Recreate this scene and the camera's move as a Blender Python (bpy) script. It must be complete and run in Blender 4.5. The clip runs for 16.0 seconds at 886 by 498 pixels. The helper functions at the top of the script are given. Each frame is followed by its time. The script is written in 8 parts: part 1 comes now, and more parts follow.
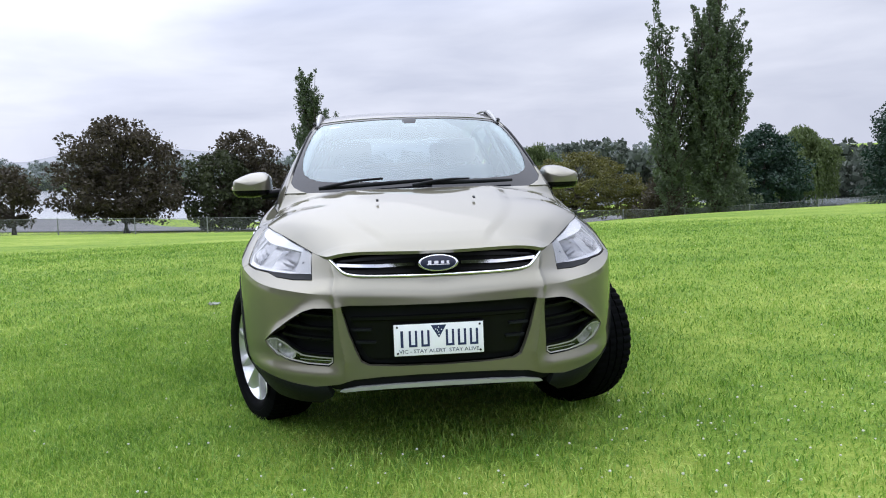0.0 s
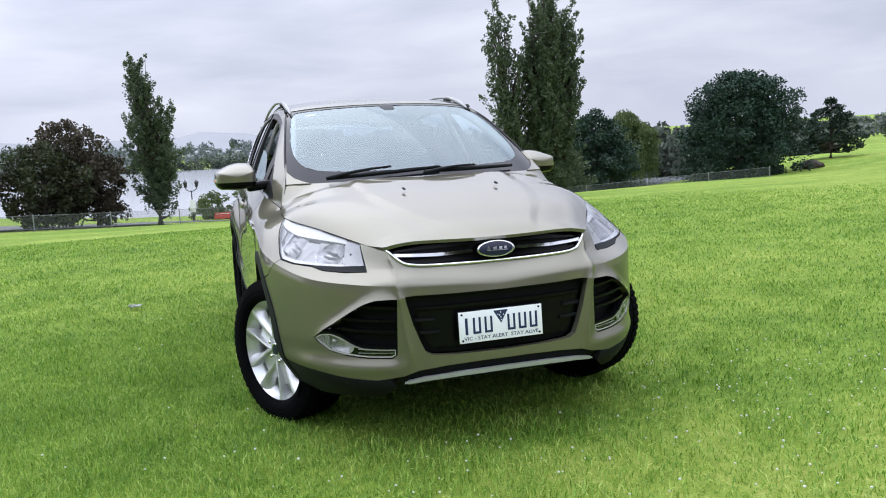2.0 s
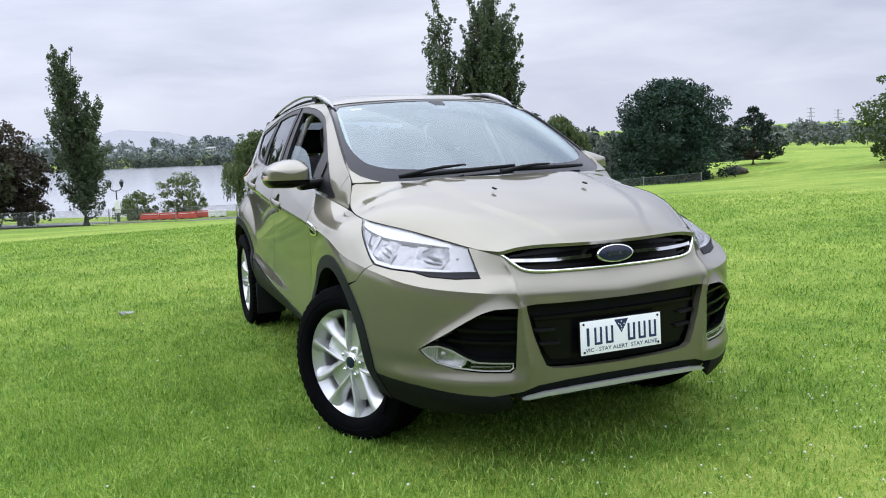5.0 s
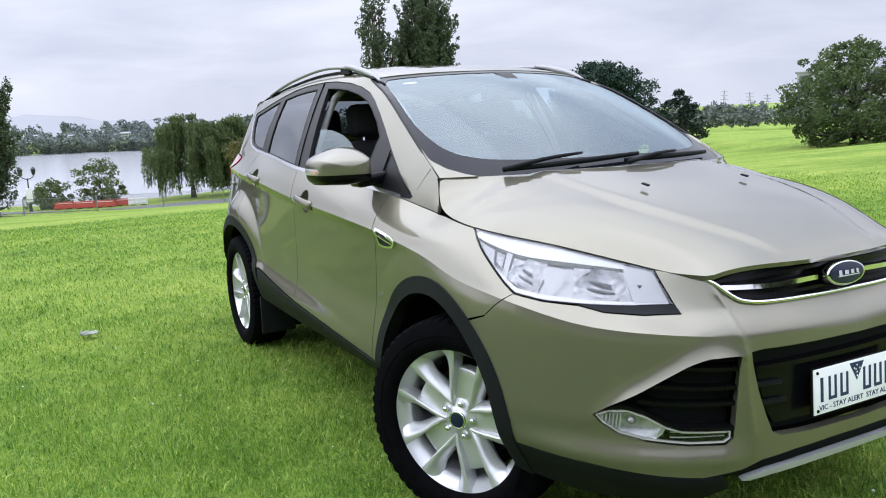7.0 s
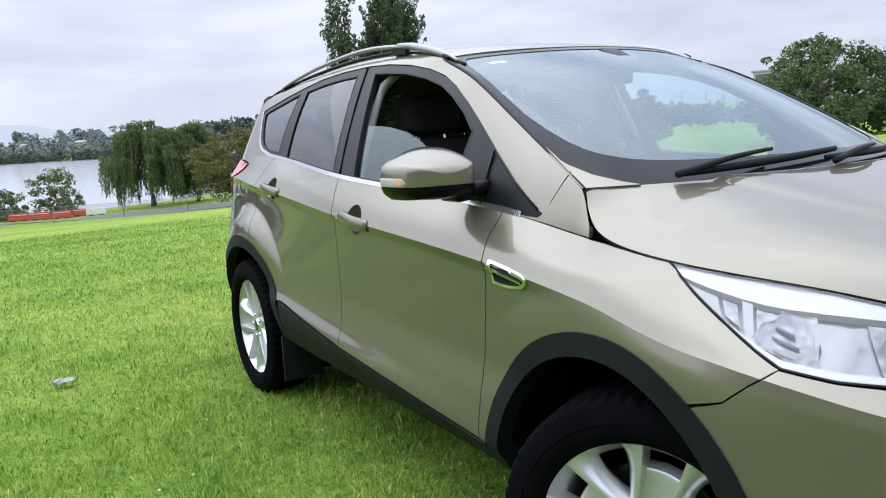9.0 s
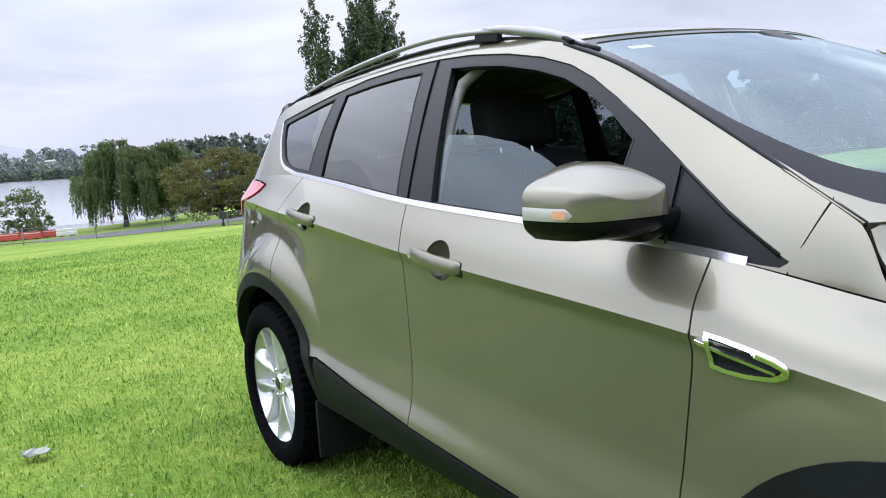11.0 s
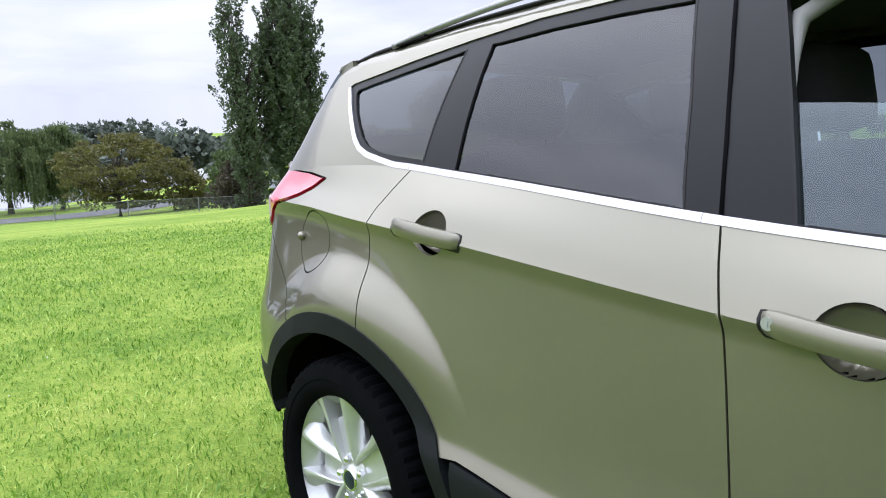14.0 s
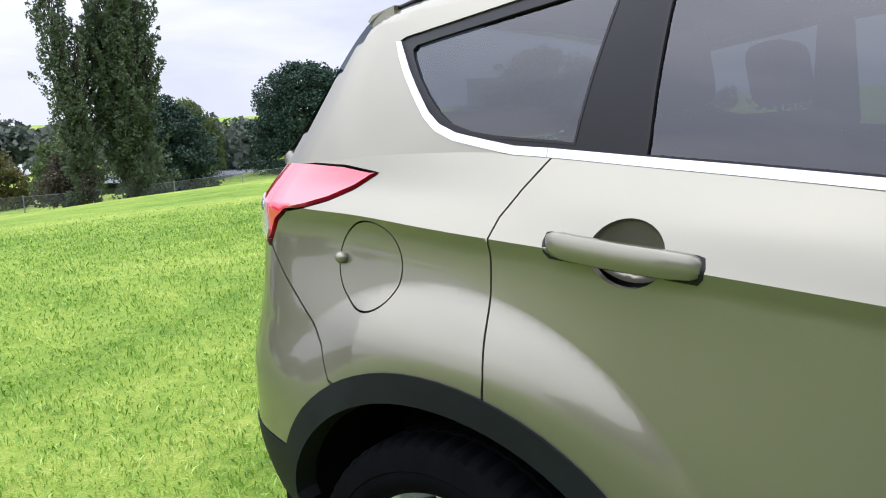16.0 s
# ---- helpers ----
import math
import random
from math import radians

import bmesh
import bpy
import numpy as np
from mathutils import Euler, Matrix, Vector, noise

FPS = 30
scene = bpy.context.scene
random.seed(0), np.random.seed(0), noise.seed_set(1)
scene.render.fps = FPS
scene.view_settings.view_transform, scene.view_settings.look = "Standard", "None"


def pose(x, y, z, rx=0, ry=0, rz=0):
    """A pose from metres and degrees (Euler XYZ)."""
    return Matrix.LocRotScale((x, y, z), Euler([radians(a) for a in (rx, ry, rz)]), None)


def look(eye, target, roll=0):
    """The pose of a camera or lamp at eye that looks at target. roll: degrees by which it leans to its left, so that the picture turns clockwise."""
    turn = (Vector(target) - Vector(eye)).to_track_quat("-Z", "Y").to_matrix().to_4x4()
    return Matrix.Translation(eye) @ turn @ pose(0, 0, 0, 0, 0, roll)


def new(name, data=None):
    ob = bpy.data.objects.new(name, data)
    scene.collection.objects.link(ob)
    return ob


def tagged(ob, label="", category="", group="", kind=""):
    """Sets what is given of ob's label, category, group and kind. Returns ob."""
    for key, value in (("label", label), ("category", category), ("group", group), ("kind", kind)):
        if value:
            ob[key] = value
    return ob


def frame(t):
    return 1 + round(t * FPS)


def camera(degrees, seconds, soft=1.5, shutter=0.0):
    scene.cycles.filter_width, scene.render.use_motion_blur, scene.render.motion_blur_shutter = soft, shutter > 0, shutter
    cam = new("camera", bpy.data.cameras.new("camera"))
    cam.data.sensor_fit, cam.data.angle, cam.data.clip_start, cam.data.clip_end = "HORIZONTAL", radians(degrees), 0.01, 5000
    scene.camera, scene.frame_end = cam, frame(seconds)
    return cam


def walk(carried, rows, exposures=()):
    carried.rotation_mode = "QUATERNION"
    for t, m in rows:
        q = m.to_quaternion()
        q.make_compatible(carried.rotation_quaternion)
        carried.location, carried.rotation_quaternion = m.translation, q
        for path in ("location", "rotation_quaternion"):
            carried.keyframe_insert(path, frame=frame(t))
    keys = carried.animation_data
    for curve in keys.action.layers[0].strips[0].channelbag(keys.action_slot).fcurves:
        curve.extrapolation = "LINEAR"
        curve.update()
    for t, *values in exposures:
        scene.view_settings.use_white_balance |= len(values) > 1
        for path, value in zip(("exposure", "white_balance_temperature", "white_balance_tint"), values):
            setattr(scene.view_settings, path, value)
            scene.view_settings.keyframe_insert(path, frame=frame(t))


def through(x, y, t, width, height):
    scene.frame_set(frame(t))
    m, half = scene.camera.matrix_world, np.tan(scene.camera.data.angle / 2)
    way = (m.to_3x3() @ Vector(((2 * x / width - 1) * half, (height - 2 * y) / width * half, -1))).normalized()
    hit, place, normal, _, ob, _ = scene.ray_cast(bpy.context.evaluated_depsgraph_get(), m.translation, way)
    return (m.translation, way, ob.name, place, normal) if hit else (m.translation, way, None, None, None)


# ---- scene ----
cam = camera(58.7, 16.0, soft=1.05)
PATH = [
    (0, (-0.277, -3.082, 1.205), (-0.091, -1.101, 1.007), -1.9),
    (0.5, (-0.456, -2.995, 1.226), (-0.145, -1.031, 1.009), -2.1),
    (1, (-0.721, -2.992, 1.235), (-0.304, -1.05, 1.0), -2.4),
    (1.5, (-0.962, -2.967, 1.249), (-0.451, -1.049, 1.004), -2.8),
    (2, (-1.156, -2.904, 1.242), (-0.569, -1.008, 0.994), -3.0),
    (2.5, (-1.367, -2.872, 1.243), (-0.723, -0.994, 1.0), -3.0),
    (3, (-1.529, -2.885, 1.239), (-0.85, -1.019, 1.003), -2.9),
    (3.5, (-1.612, -2.881, 1.234), (-0.916, -1.019, 1.005), -2.6),
    (4, (-1.648, -2.798, 1.236), (-0.941, -0.941, 1.007), -2.4),
    (6.5, (-1.971, -1.585, 1.275), (-1.089, 0.186, 0.98), -2.3),
    (7, (-2.026, -1.308, 1.279), (-1.102, 0.441, 0.981), -2.5),
    (7.5, (-2.033, -1.077, 1.274), (-1.073, 0.652, 0.976), -2.8),
    (8, (-2.009, -0.821, 1.267), (-1.019, 0.892, 0.97), -3.1),
    (8.5, (-2.019, -0.572, 1.264), (-1.016, 1.132, 0.966), -3.3),
    (9, (-2.033, -0.334, 1.272), (-1.028, 1.371, 0.977), -3.4),
    (9.5, (-1.995, -0.095, 1.27), (-0.995, 1.612, 0.98), -3.5),
    (12, (-1.97, 0.892, 1.276), (-0.854, 2.535, 1.04), -3.2),
    (12.5, (-1.97, 1.125, 1.274), (-0.837, 2.756, 1.037), -2.7),
    (13, (-1.971, 1.339, 1.281), (-0.81, 2.95, 1.037), -2.2),
    (13.5, (-1.952, 1.572, 1.263), (-0.745, 3.146, 1.006), -1.7),
    (14, (-1.97, 1.809, 1.268), (-0.711, 3.338, 0.992), -1.6),
    (14.5, (-1.998, 2.057, 1.288), (-0.698, 3.548, 0.991), -1.8),
    (15, (-1.969, 2.263, 1.269), (-0.626, 3.712, 0.958), -2.0),
    (15.5, (-1.909, 2.464, 1.265), (-0.53, 3.877, 0.948), -2.2),
    (16, (-1.912, 2.706, 1.265), (-0.388, 3.96, 0.941), -2.7),
]
walk(cam, [(t, look(e, g, r)) for t, e, g, r in PATH],
     [(0, -0.10, 6280, 9), (4, -0.08, 6280, 9), (6.5, 0.0, 6280, 9), (9.5, 0.06, 6260, 9), (12, 0.16, 6200, 9), (16, 0.25, 6330, 10)])

from mathutils.geometry import delaunay_2d_cdt

# ---- light: an overcast sky, brightest overhead, and a weak, wide sun ----
SUN_EL, SUN_AZ = radians(52), radians(303)
world = bpy.data.worlds.new("overcast_sky")
scene.world = world
world.use_nodes = True
wt = world.node_tree
wt.nodes.clear()


def wnode(kind, **kw):
    n = wt.nodes.new(kind)
    for k, v in kw.items():
        n.inputs[k].default_value = v
    return n


wcoord = wnode("ShaderNodeTexCoord")
wsep = wnode("ShaderNodeSeparateXYZ")
wt.links.new(wcoord.outputs["Generated"], wsep.inputs[0])
# brightness climbs from the horizon to the zenith, as under an even cloud deck
wclip = wnode("ShaderNodeMapRange", **{"From Min": 0.17, "From Max": 1.0, "To Min": 0.0, "To Max": 1.0})
wt.links.new(wsep.outputs["Z"], wclip.inputs["Value"])
wpow = wnode("ShaderNodeMath")
wpow.operation = "POWER"
wpow.inputs[1].default_value = 1.0
wt.links.new(wclip.outputs["Result"], wpow.inputs[0])
wlift = wnode("ShaderNodeMapRange", **{"From Min": 0.0, "From Max": 1.0, "To Min": 0.92, "To Max": 3.75})
wt.links.new(wpow.outputs[0], wlift.inputs["Value"])
# cloud structure: noise on the cloud deck, stretched towards the horizon
wden = wnode("ShaderNodeMath")
wden.operation = "MAXIMUM"
wden.inputs[1].default_value = 0.06
wt.links.new(wsep.outputs["Z"], wden.inputs[0])
wadd = wnode("ShaderNodeMath")
wadd.operation = "ADD"
wadd.inputs[1].default_value = 0.12
wt.links.new(wden.outputs[0], wadd.inputs[0])
wdiv = wnode("ShaderNodeVectorMath")
wdiv.operation = "DIVIDE"
wcomb = wnode("ShaderNodeCombineXYZ")
for k in ("X", "Y", "Z"):
    wt.links.new(wadd.outputs[0], wcomb.inputs[k])
wt.links.new(wcoord.outputs["Generated"], wdiv.inputs[0])
wt.links.new(wcomb.outputs[0], wdiv.inputs[1])
wnoise = wnode("ShaderNodeTexNoise", Scale=0.9, Detail=5.0, Roughness=0.5, Distortion=0.25)
wt.links.new(wdiv.outputs[0], wnoise.inputs["Vector"])
wramp = wnode("ShaderNodeValToRGB")
wramp.color_ramp.elements[0].position, wramp.color_ramp.elements[0].color = 0.34, (0.60, 0.635, 0.80, 1)
wramp.color_ramp.elements[1].position, wramp.color_ramp.elements[1].color = 0.62, (1.01, 1.02, 1.15, 1)
wcalm = wnode("ShaderNodeMapRange", **{"From Min": 0.0, "From Max": 0.55, "To Min": 0.30, "To Max": 1.35})
wt.links.new(wsep.outputs["Z"], wcalm.inputs["Value"])
wdev = wnode("ShaderNodeMath")
wdev.operation = "SUBTRACT"
wdev.inputs[1].default_value = 0.5
wt.links.new(wnoise.outputs["Fac"], wdev.inputs[0])
wamp = wnode("ShaderNodeMath")
wamp.operation = "MULTIPLY_ADD"
wamp.inputs[2].default_value = 0.51
wt.links.new(wdev.outputs[0], wamp.inputs[0])
wt.links.new(wcalm.outputs["Result"], wamp.inputs[1])
wt.links.new(wamp.outputs[0], wramp.inputs["Fac"])
# the deck glows round the hidden sun
wdot = wnode("ShaderNodeVectorMath")
wdot.operation = "DOT_PRODUCT"
wdot.inputs[1].default_value = (math.sin(SUN_AZ) * math.cos(SUN_EL), math.cos(SUN_AZ) * math.cos(SUN_EL), math.sin(SUN_EL))
wt.links.new(wcoord.outputs["Generated"], wdot.inputs[0])
wpos = wnode("ShaderNodeMath")
wpos.operation = "MAXIMUM"
wpos.inputs[1].default_value = 0.0
wt.links.new(wdot.outputs["Value"], wpos.inputs[0])
wlobe = wnode("ShaderNodeMath")
wlobe.operation = "POWER"
wlobe.inputs[1].default_value = 3.0
wt.links.new(wpos.outputs[0], wlobe.inputs[0])
wglow = wnode("ShaderNodeMath")
wglow.operation = "MULTIPLY_ADD"
wglow.inputs[1].default_value = 1.1
wt.links.new(wlobe.outputs[0], wglow.inputs[0])
wt.links.new(wlift.outputs["Result"], wglow.inputs[2])
wmul = wnode("ShaderNodeMix")
wmul.data_type, wmul.blend_type = "RGBA", "MULTIPLY"
wmul.inputs["Factor"].default_value = 1.0
wt.links.new(wramp.outputs["Color"], wmul.inputs["A"])
wt.links.new(wglow.outputs[0], wmul.inputs["B"])
wsky = wnode("ShaderNodeTexSky")
wsky.sky_type = "NISHITA"
wsky.sun_disc = False
wsky.sun_elevation, wsky.sun_rotation = SUN_EL, SUN_AZ
wsky.air_density, wsky.dust_density = 1.0, 4.0
wdim = wnode("ShaderNodeMix")
wdim.data_type, wdim.blend_type = "RGBA", "MULTIPLY"
wdim.inputs["Factor"].default_value = 1.0
wdim.inputs["B"].default_value = (0.1, 0.1, 0.1, 1)
wt.links.new(wsky.outputs["Color"], wdim.inputs["A"])
wmix = wnode("ShaderNodeMix")
wmix.data_type = "RGBA"
wmix.inputs["Factor"].default_value = 0.92
wt.links.new(wdim.outputs["Result"], wmix.inputs["A"])
wt.links.new(wmul.outputs["Result"], wmix.inputs["B"])
wback = wnode("ShaderNodeBackground", Strength=1.0)
wt.links.new(wmix.outputs["Result"], wback.inputs["Color"])
wout = wnode("ShaderNodeOutputWorld")
wt.links.new(wback.outputs[0], wout.inputs["Surface"])

sun = new("sun", bpy.data.lights.new("sun", "SUN"))
sun.data.energy, sun.data.angle, sun.data.color = 0.8, radians(100), (1.0, 0.98, 0.95)
sun.matrix_world = look((0, 0, 30), (-math.sin(SUN_AZ) * 20, -math.cos(SUN_AZ) * 20, 30 - 20 * math.tan(SUN_EL)))
scene.view_settings.exposure = 0.0

# ---- materials ----


def material(name, base, rough=0.5, metal=0.0, vary=0.0, scale=8.0, bump=0.0, bump_scale=60.0, coat=0.0, spec=0.5,
             tint=None, rough_vary=0.0, island=0.0, per_object=0.0):
    """A Principled material with colour variation at two scales and fine relief."""
    m = bpy.data.materials.new(name)
    m.use_nodes = True
    t = m.node_tree
    b = t.nodes["Principled BSDF"]
    b.inputs["Base Color"].default_value = (*base, 1)
    b.inputs["Roughness"].default_value = rough
    b.inputs["Metallic"].default_value = metal
    b.inputs["Coat Weight"].default_value = coat
    b.inputs["Coat Roughness"].default_value = 0.03
    b.inputs["Specular IOR Level"].default_value = spec
    co = t.nodes.new("ShaderNodeTexCoord")
    if vary or tint:
        n1 = t.nodes.new("ShaderNodeTexNoise")
        n1.inputs["Scale"].default_value, n1.inputs["Detail"].default_value = scale, 6
        n2 = t.nodes.new("ShaderNodeTexNoise")
        n2.inputs["Scale"].default_value, n2.inputs["Detail"].default_value = scale * 0.13, 3
        for n in (n1, n2):
            t.links.new(co.outputs["Object"], n.inputs["Vector"])
        add = t.nodes.new("ShaderNodeMath")
        add.operation = "ADD"
        t.links.new(n1.outputs["Fac"], add.inputs[0])
        t.links.new(n2.outputs["Fac"], add.inputs[1])
        half = t.nodes.new("ShaderNodeMapRange")
        half.inputs["From Min"].default_value, half.inputs["From Max"].default_value = 0.7, 1.3
        t.links.new(add.outputs[0], half.inputs["Value"])
        fac = half.outputs["Result"]
        if island or per_object:
            rnd = t.nodes.new("ShaderNodeNewGeometry" if island else "ShaderNodeObjectInfo")
            mx = t.nodes.new("ShaderNodeMix")
            mx.inputs["Factor"].default_value = island or per_object
            t.links.new(fac, mx.inputs["A"])
            t.links.new(rnd.outputs["Random Per Island" if island else "Random"], mx.inputs["B"])
            fac = mx.outputs["Result"]
        mix = t.nodes.new("ShaderNodeMix")
        mix.data_type = "RGBA"
        other = tint or tuple(c * (1 + vary) for c in base)
        mix.inputs["A"].default_value = (*[c * (1 - vary) for c in base], 1)
        mix.inputs["B"].default_value = (*other, 1)
        t.links.new(fac, mix.inputs["Factor"])
        t.links.new(mix.outputs["Result"], b.inputs["Base Color"])
        if rough_vary:
            rr = t.nodes.new("ShaderNodeMapRange")
            rr.inputs["To Min"].default_value, rr.inputs["To Max"].default_value = rough - rough_vary, rough + rough_vary
            t.links.new(n1.outputs["Fac"], rr.inputs["Value"])
            t.links.new(rr.outputs["Result"], b.inputs["Roughness"])
    if bump:
        n3 = t.nodes.new("ShaderNodeTexNoise")
        n3.inputs["Scale"].default_value, n3.inputs["Detail"].default_value = bump_scale, 4
        t.links.new(co.outputs["Object"], n3.inputs["Vector"])
        bp = t.nodes.new("ShaderNodeBump")
        bp.inputs["Strength"].default_value, bp.inputs["Distance"].default_value = bump, 0.01
        t.links.new(n3.outputs["Fac"], bp.inputs["Height"])
        t.links.new(bp.outputs["Normal"], b.inputs["Normal"])
    return m


def glass_material(name, tint, clear, ior=1.5, rough=0.0, gloss=(0.96, 0.98, 1.0)):
    """A thin pane: what passes is tinted, what glances off follows Fresnel."""
    m = bpy.data.materials.new(name)
    m.use_nodes = True
    t = m.node_tree
    t.nodes.clear()
    tr = t.nodes.new("ShaderNodeBsdfTransparent")
    tr.inputs["Color"].default_value = (*[c * clear for c in tint], 1)
    gl = t.nodes.new("ShaderNodeBsdfGlossy")
    gl.inputs["Roughness"].default_value = rough
    gl.inputs["Color"].default_value = (*gloss, 1)
    # reflection grows towards grazing angles, alike from both sides
    lw = t.nodes.new("ShaderNodeLayerWeight")
    lw.inputs["Blend"].default_value = 0.5
    pw = t.nodes.new("ShaderNodeMath")
    pw.operation = "POWER"
    pw.inputs[1].default_value = 5.0
    t.links.new(lw.outputs["Facing"], pw.inputs[0])
    head_on = ((ior - 1) / (ior + 1)) ** 2
    fr = t.nodes.new("ShaderNodeMath")
    fr.operation = "MULTIPLY_ADD"
    fr.inputs[1].default_value, fr.inputs[2].default_value = 1 - head_on, head_on
    t.links.new(pw.outputs[0], fr.inputs[0])
    mix = t.nodes.new("ShaderNodeMixShader")
    out = t.nodes.new("ShaderNodeOutputMaterial")
    t.links.new(fr.outputs[0], mix.inputs[0])
    t.links.new(tr.outputs[0], mix.inputs[1])
    t.links.new(gl.outputs[0], mix.inputs[2])
    t.links.new(mix.outputs[0], out.inputs["Surface"])
    return m


PAINT = material("metallic_olive_paint", (0.186, 0.177, 0.132), rough=0.34, metal=0.62, coat=1.0, vary=0.04, scale=3.0)
PAINT.node_tree.nodes["Principled BSDF"].inputs["Specular Tint"].default_value = (0.22, 0.215, 0.185, 1)
PLASTIC = material("black_grained_plastic", (0.007, 0.0085, 0.0095), rough=0.6, bump=0.08, bump_scale=400, vary=0.25, scale=14, spec=0.14)
GLOSSBLACK = material("gloss_black_plastic", (0.004, 0.0042, 0.005), rough=0.22, coat=0.03, vary=0.2, scale=10, spec=0.12)
DARK = material("dark_inner_body", (0.004, 0.004, 0.005), rough=0.9, vary=0.2, scale=12, spec=0.05)
RUBBER = material("tyre_rubber", (0.0025, 0.0028, 0.0034), rough=0.8, bump=0.06, bump_scale=180, vary=0.35, scale=25, spec=0.03)
SEAL = material("rubber_seal", (0.008, 0.008, 0.009), rough=0.55, vary=0.2, scale=30, spec=0.25)
FRIT = material("black_glass_print", (0.006, 0.007, 0.009), rough=0.10, vary=0.2, scale=30, spec=0.15)
FRAMEBLACK = material("satin_black_trim", (0.006, 0.0065, 0.0075), rough=0.42, vary=0.15, scale=12, spec=0.2)
CHROME = material("bright_chrome", (0.78, 0.79, 0.81), rough=0.07, metal=1.0, vary=0.03, scale=20)
TRIM = material("brushed_window_trim", (0.52, 0.52, 0.55), rough=0.22, metal=0.9, vary=0.05, scale=20)
RAIL = material("anodised_roof_rail", (0.26, 0.265, 0.27), rough=0.36, metal=0.6, vary=0.06, scale=20)
SATIN = material("satin_aluminium", (0.40, 0.41, 0.42), rough=0.34, metal=0.5, vary=0.05, scale=20, rough_vary=0.06)
ALLOY = material("silver_alloy", (0.60, 0.61, 0.61), rough=0.34, metal=0.65, coat=0.5, vary=0.06, scale=18, rough_vary=0.05)
DISC = material("brake_steel", (0.035, 0.03, 0.028), rough=0.45, metal=0.8, vary=0.3, scale=60)
WINDSCREEN = glass_material("laminated_windscreen", (0.80, 0.92, 0.93), 0.80, 2.15, gloss=(0.84, 0.96, 1.0))
SIDEGLASS = glass_material("clear_side_glass", (0.80, 0.92, 0.93), 0.80, 1.72, gloss=(0.84, 0.96, 1.0))
TINTED = glass_material("privacy_glass", (0.62, 0.70, 0.76), 0.36, 1.62)
LENS = glass_material("clear_polycarbonate", (0.97, 0.98, 1.0), 0.95, 1.6)
FABRIC = material("dark_seat_fabric", (0.009, 0.009, 0.011), rough=0.85, bump=0.3, bump_scale=250, vary=0.3, scale=40)
LINER = material("grey_cabin_trim", (0.30, 0.30, 0.29), rough=0.8, vary=0.08, scale=20, bump=0.1, bump_scale=300)
HEADLINER = material("dark_cabin_roof_cloth", (0.045, 0.046, 0.048), rough=0.9, vary=0.12, scale=20, bump=0.1, bump_scale=300)
DASH = material("dark_dashboard", (0.02, 0.021, 0.023), rough=0.65, bump=0.15, bump_scale=300, vary=0.2, scale=20)
REDLENS = material("red_tail_lens", (0.62, 0.015, 0.05), rough=0.12, coat=1.0, vary=0.12, scale=14)
WHITELENS = material("milky_lens", (0.38, 0.372, 0.36), rough=0.12, coat=1.0, vary=0.08, scale=14)
AMBER = material("amber_lens", (0.7, 0.34, 0.22), rough=0.15, coat=1.0, vary=0.1, scale=20)
PLATE_WHITE = material("white_plate_film", (0.86, 0.87, 0.90), rough=0.35, vary=0.04, scale=15)
PLATE_BLUE = material("navy_plate_print", (0.012, 0.022, 0.085), rough=0.4, vary=0.1, scale=30)
BADGE_BLUE = material("navy_enamel", (0.004, 0.008, 0.032), rough=0.3, coat=0.15, vary=0.1, scale=30)
LAMP_SILVER = material("silvered_lamp_housing", (0.25, 0.248, 0.238), rough=0.32, metal=0.3, vary=0.06, scale=25)
LAMP_CHROME = material("lamp_reflector", (0.17, 0.17, 0.165), rough=0.16, metal=1.0, vary=0.6, scale=70)
LAMP_BRIGHT = material("bright_lamp_reflector", (0.42, 0.42, 0.41), rough=0.25, metal=0.25, vary=0.4, scale=60)
LAMP_SHADE = material("dark_lamp_chrome", (0.035, 0.036, 0.038), rough=0.25, metal=0.8, vary=0.3, scale=60)
STICKER = material("white_paper_sticker", (0.8, 0.8, 0.78), rough=0.6, vary=0.05, scale=40)

# ---- building helpers ----


def mesh_object(name, verts, faces, mat, parent=None, label="", smooth=True, loop_normals=None):
    me = bpy.data.meshes.new(name)
    me.from_pydata([tuple(map(float, v)) for v in verts], [], [tuple(map(int, f)) for f in faces])
    if smooth:
        me.polygons.foreach_set("use_smooth", [True] * len(me.polygons))
    if loop_normals is not None:
        me.normals_split_custom_set([tuple(map(float, n)) for n in loop_normals])
    if mat:
        me.materials.append(mat)
    ob = new(name, me)
    if parent:
        ob.parent = parent
    return tagged(ob, label)


def part(name, bm, mat, parent, label="", smooth=True):
    """Links a bmesh as one mesh object under a thing or under a part."""
    me = bpy.data.meshes.new(name)
    bm.normal_update()
    bm.to_mesh(me)
    bm.free()
    if smooth:
        me.polygons.foreach_set("use_smooth", [True] * len(me.polygons))
        me.set_sharp_from_angle(angle=radians(38))
    me.materials.append(mat)
    ob = new(name, me)
    ob.parent = parent
    return tagged(ob, label)


def box(bm, size, m=Matrix(), bevel=0.0, seg=2):
    r = bmesh.ops.create_cube(bm, size=1.0)
    vs = r["verts"]
    bmesh.ops.scale(bm, vec=size, verts=vs)
    if bevel:
        es = list({e for v in vs for e in v.link_edges})
        out = bmesh.ops.bevel(bm, geom=es, offset=bevel, segments=seg, affect="EDGES", profile=0.6)
        vs = list({v for f in out["faces"] for v in f.verts} | {v for v in vs if v.is_valid})
    bmesh.ops.transform(bm, matrix=m, verts=vs)
    return vs


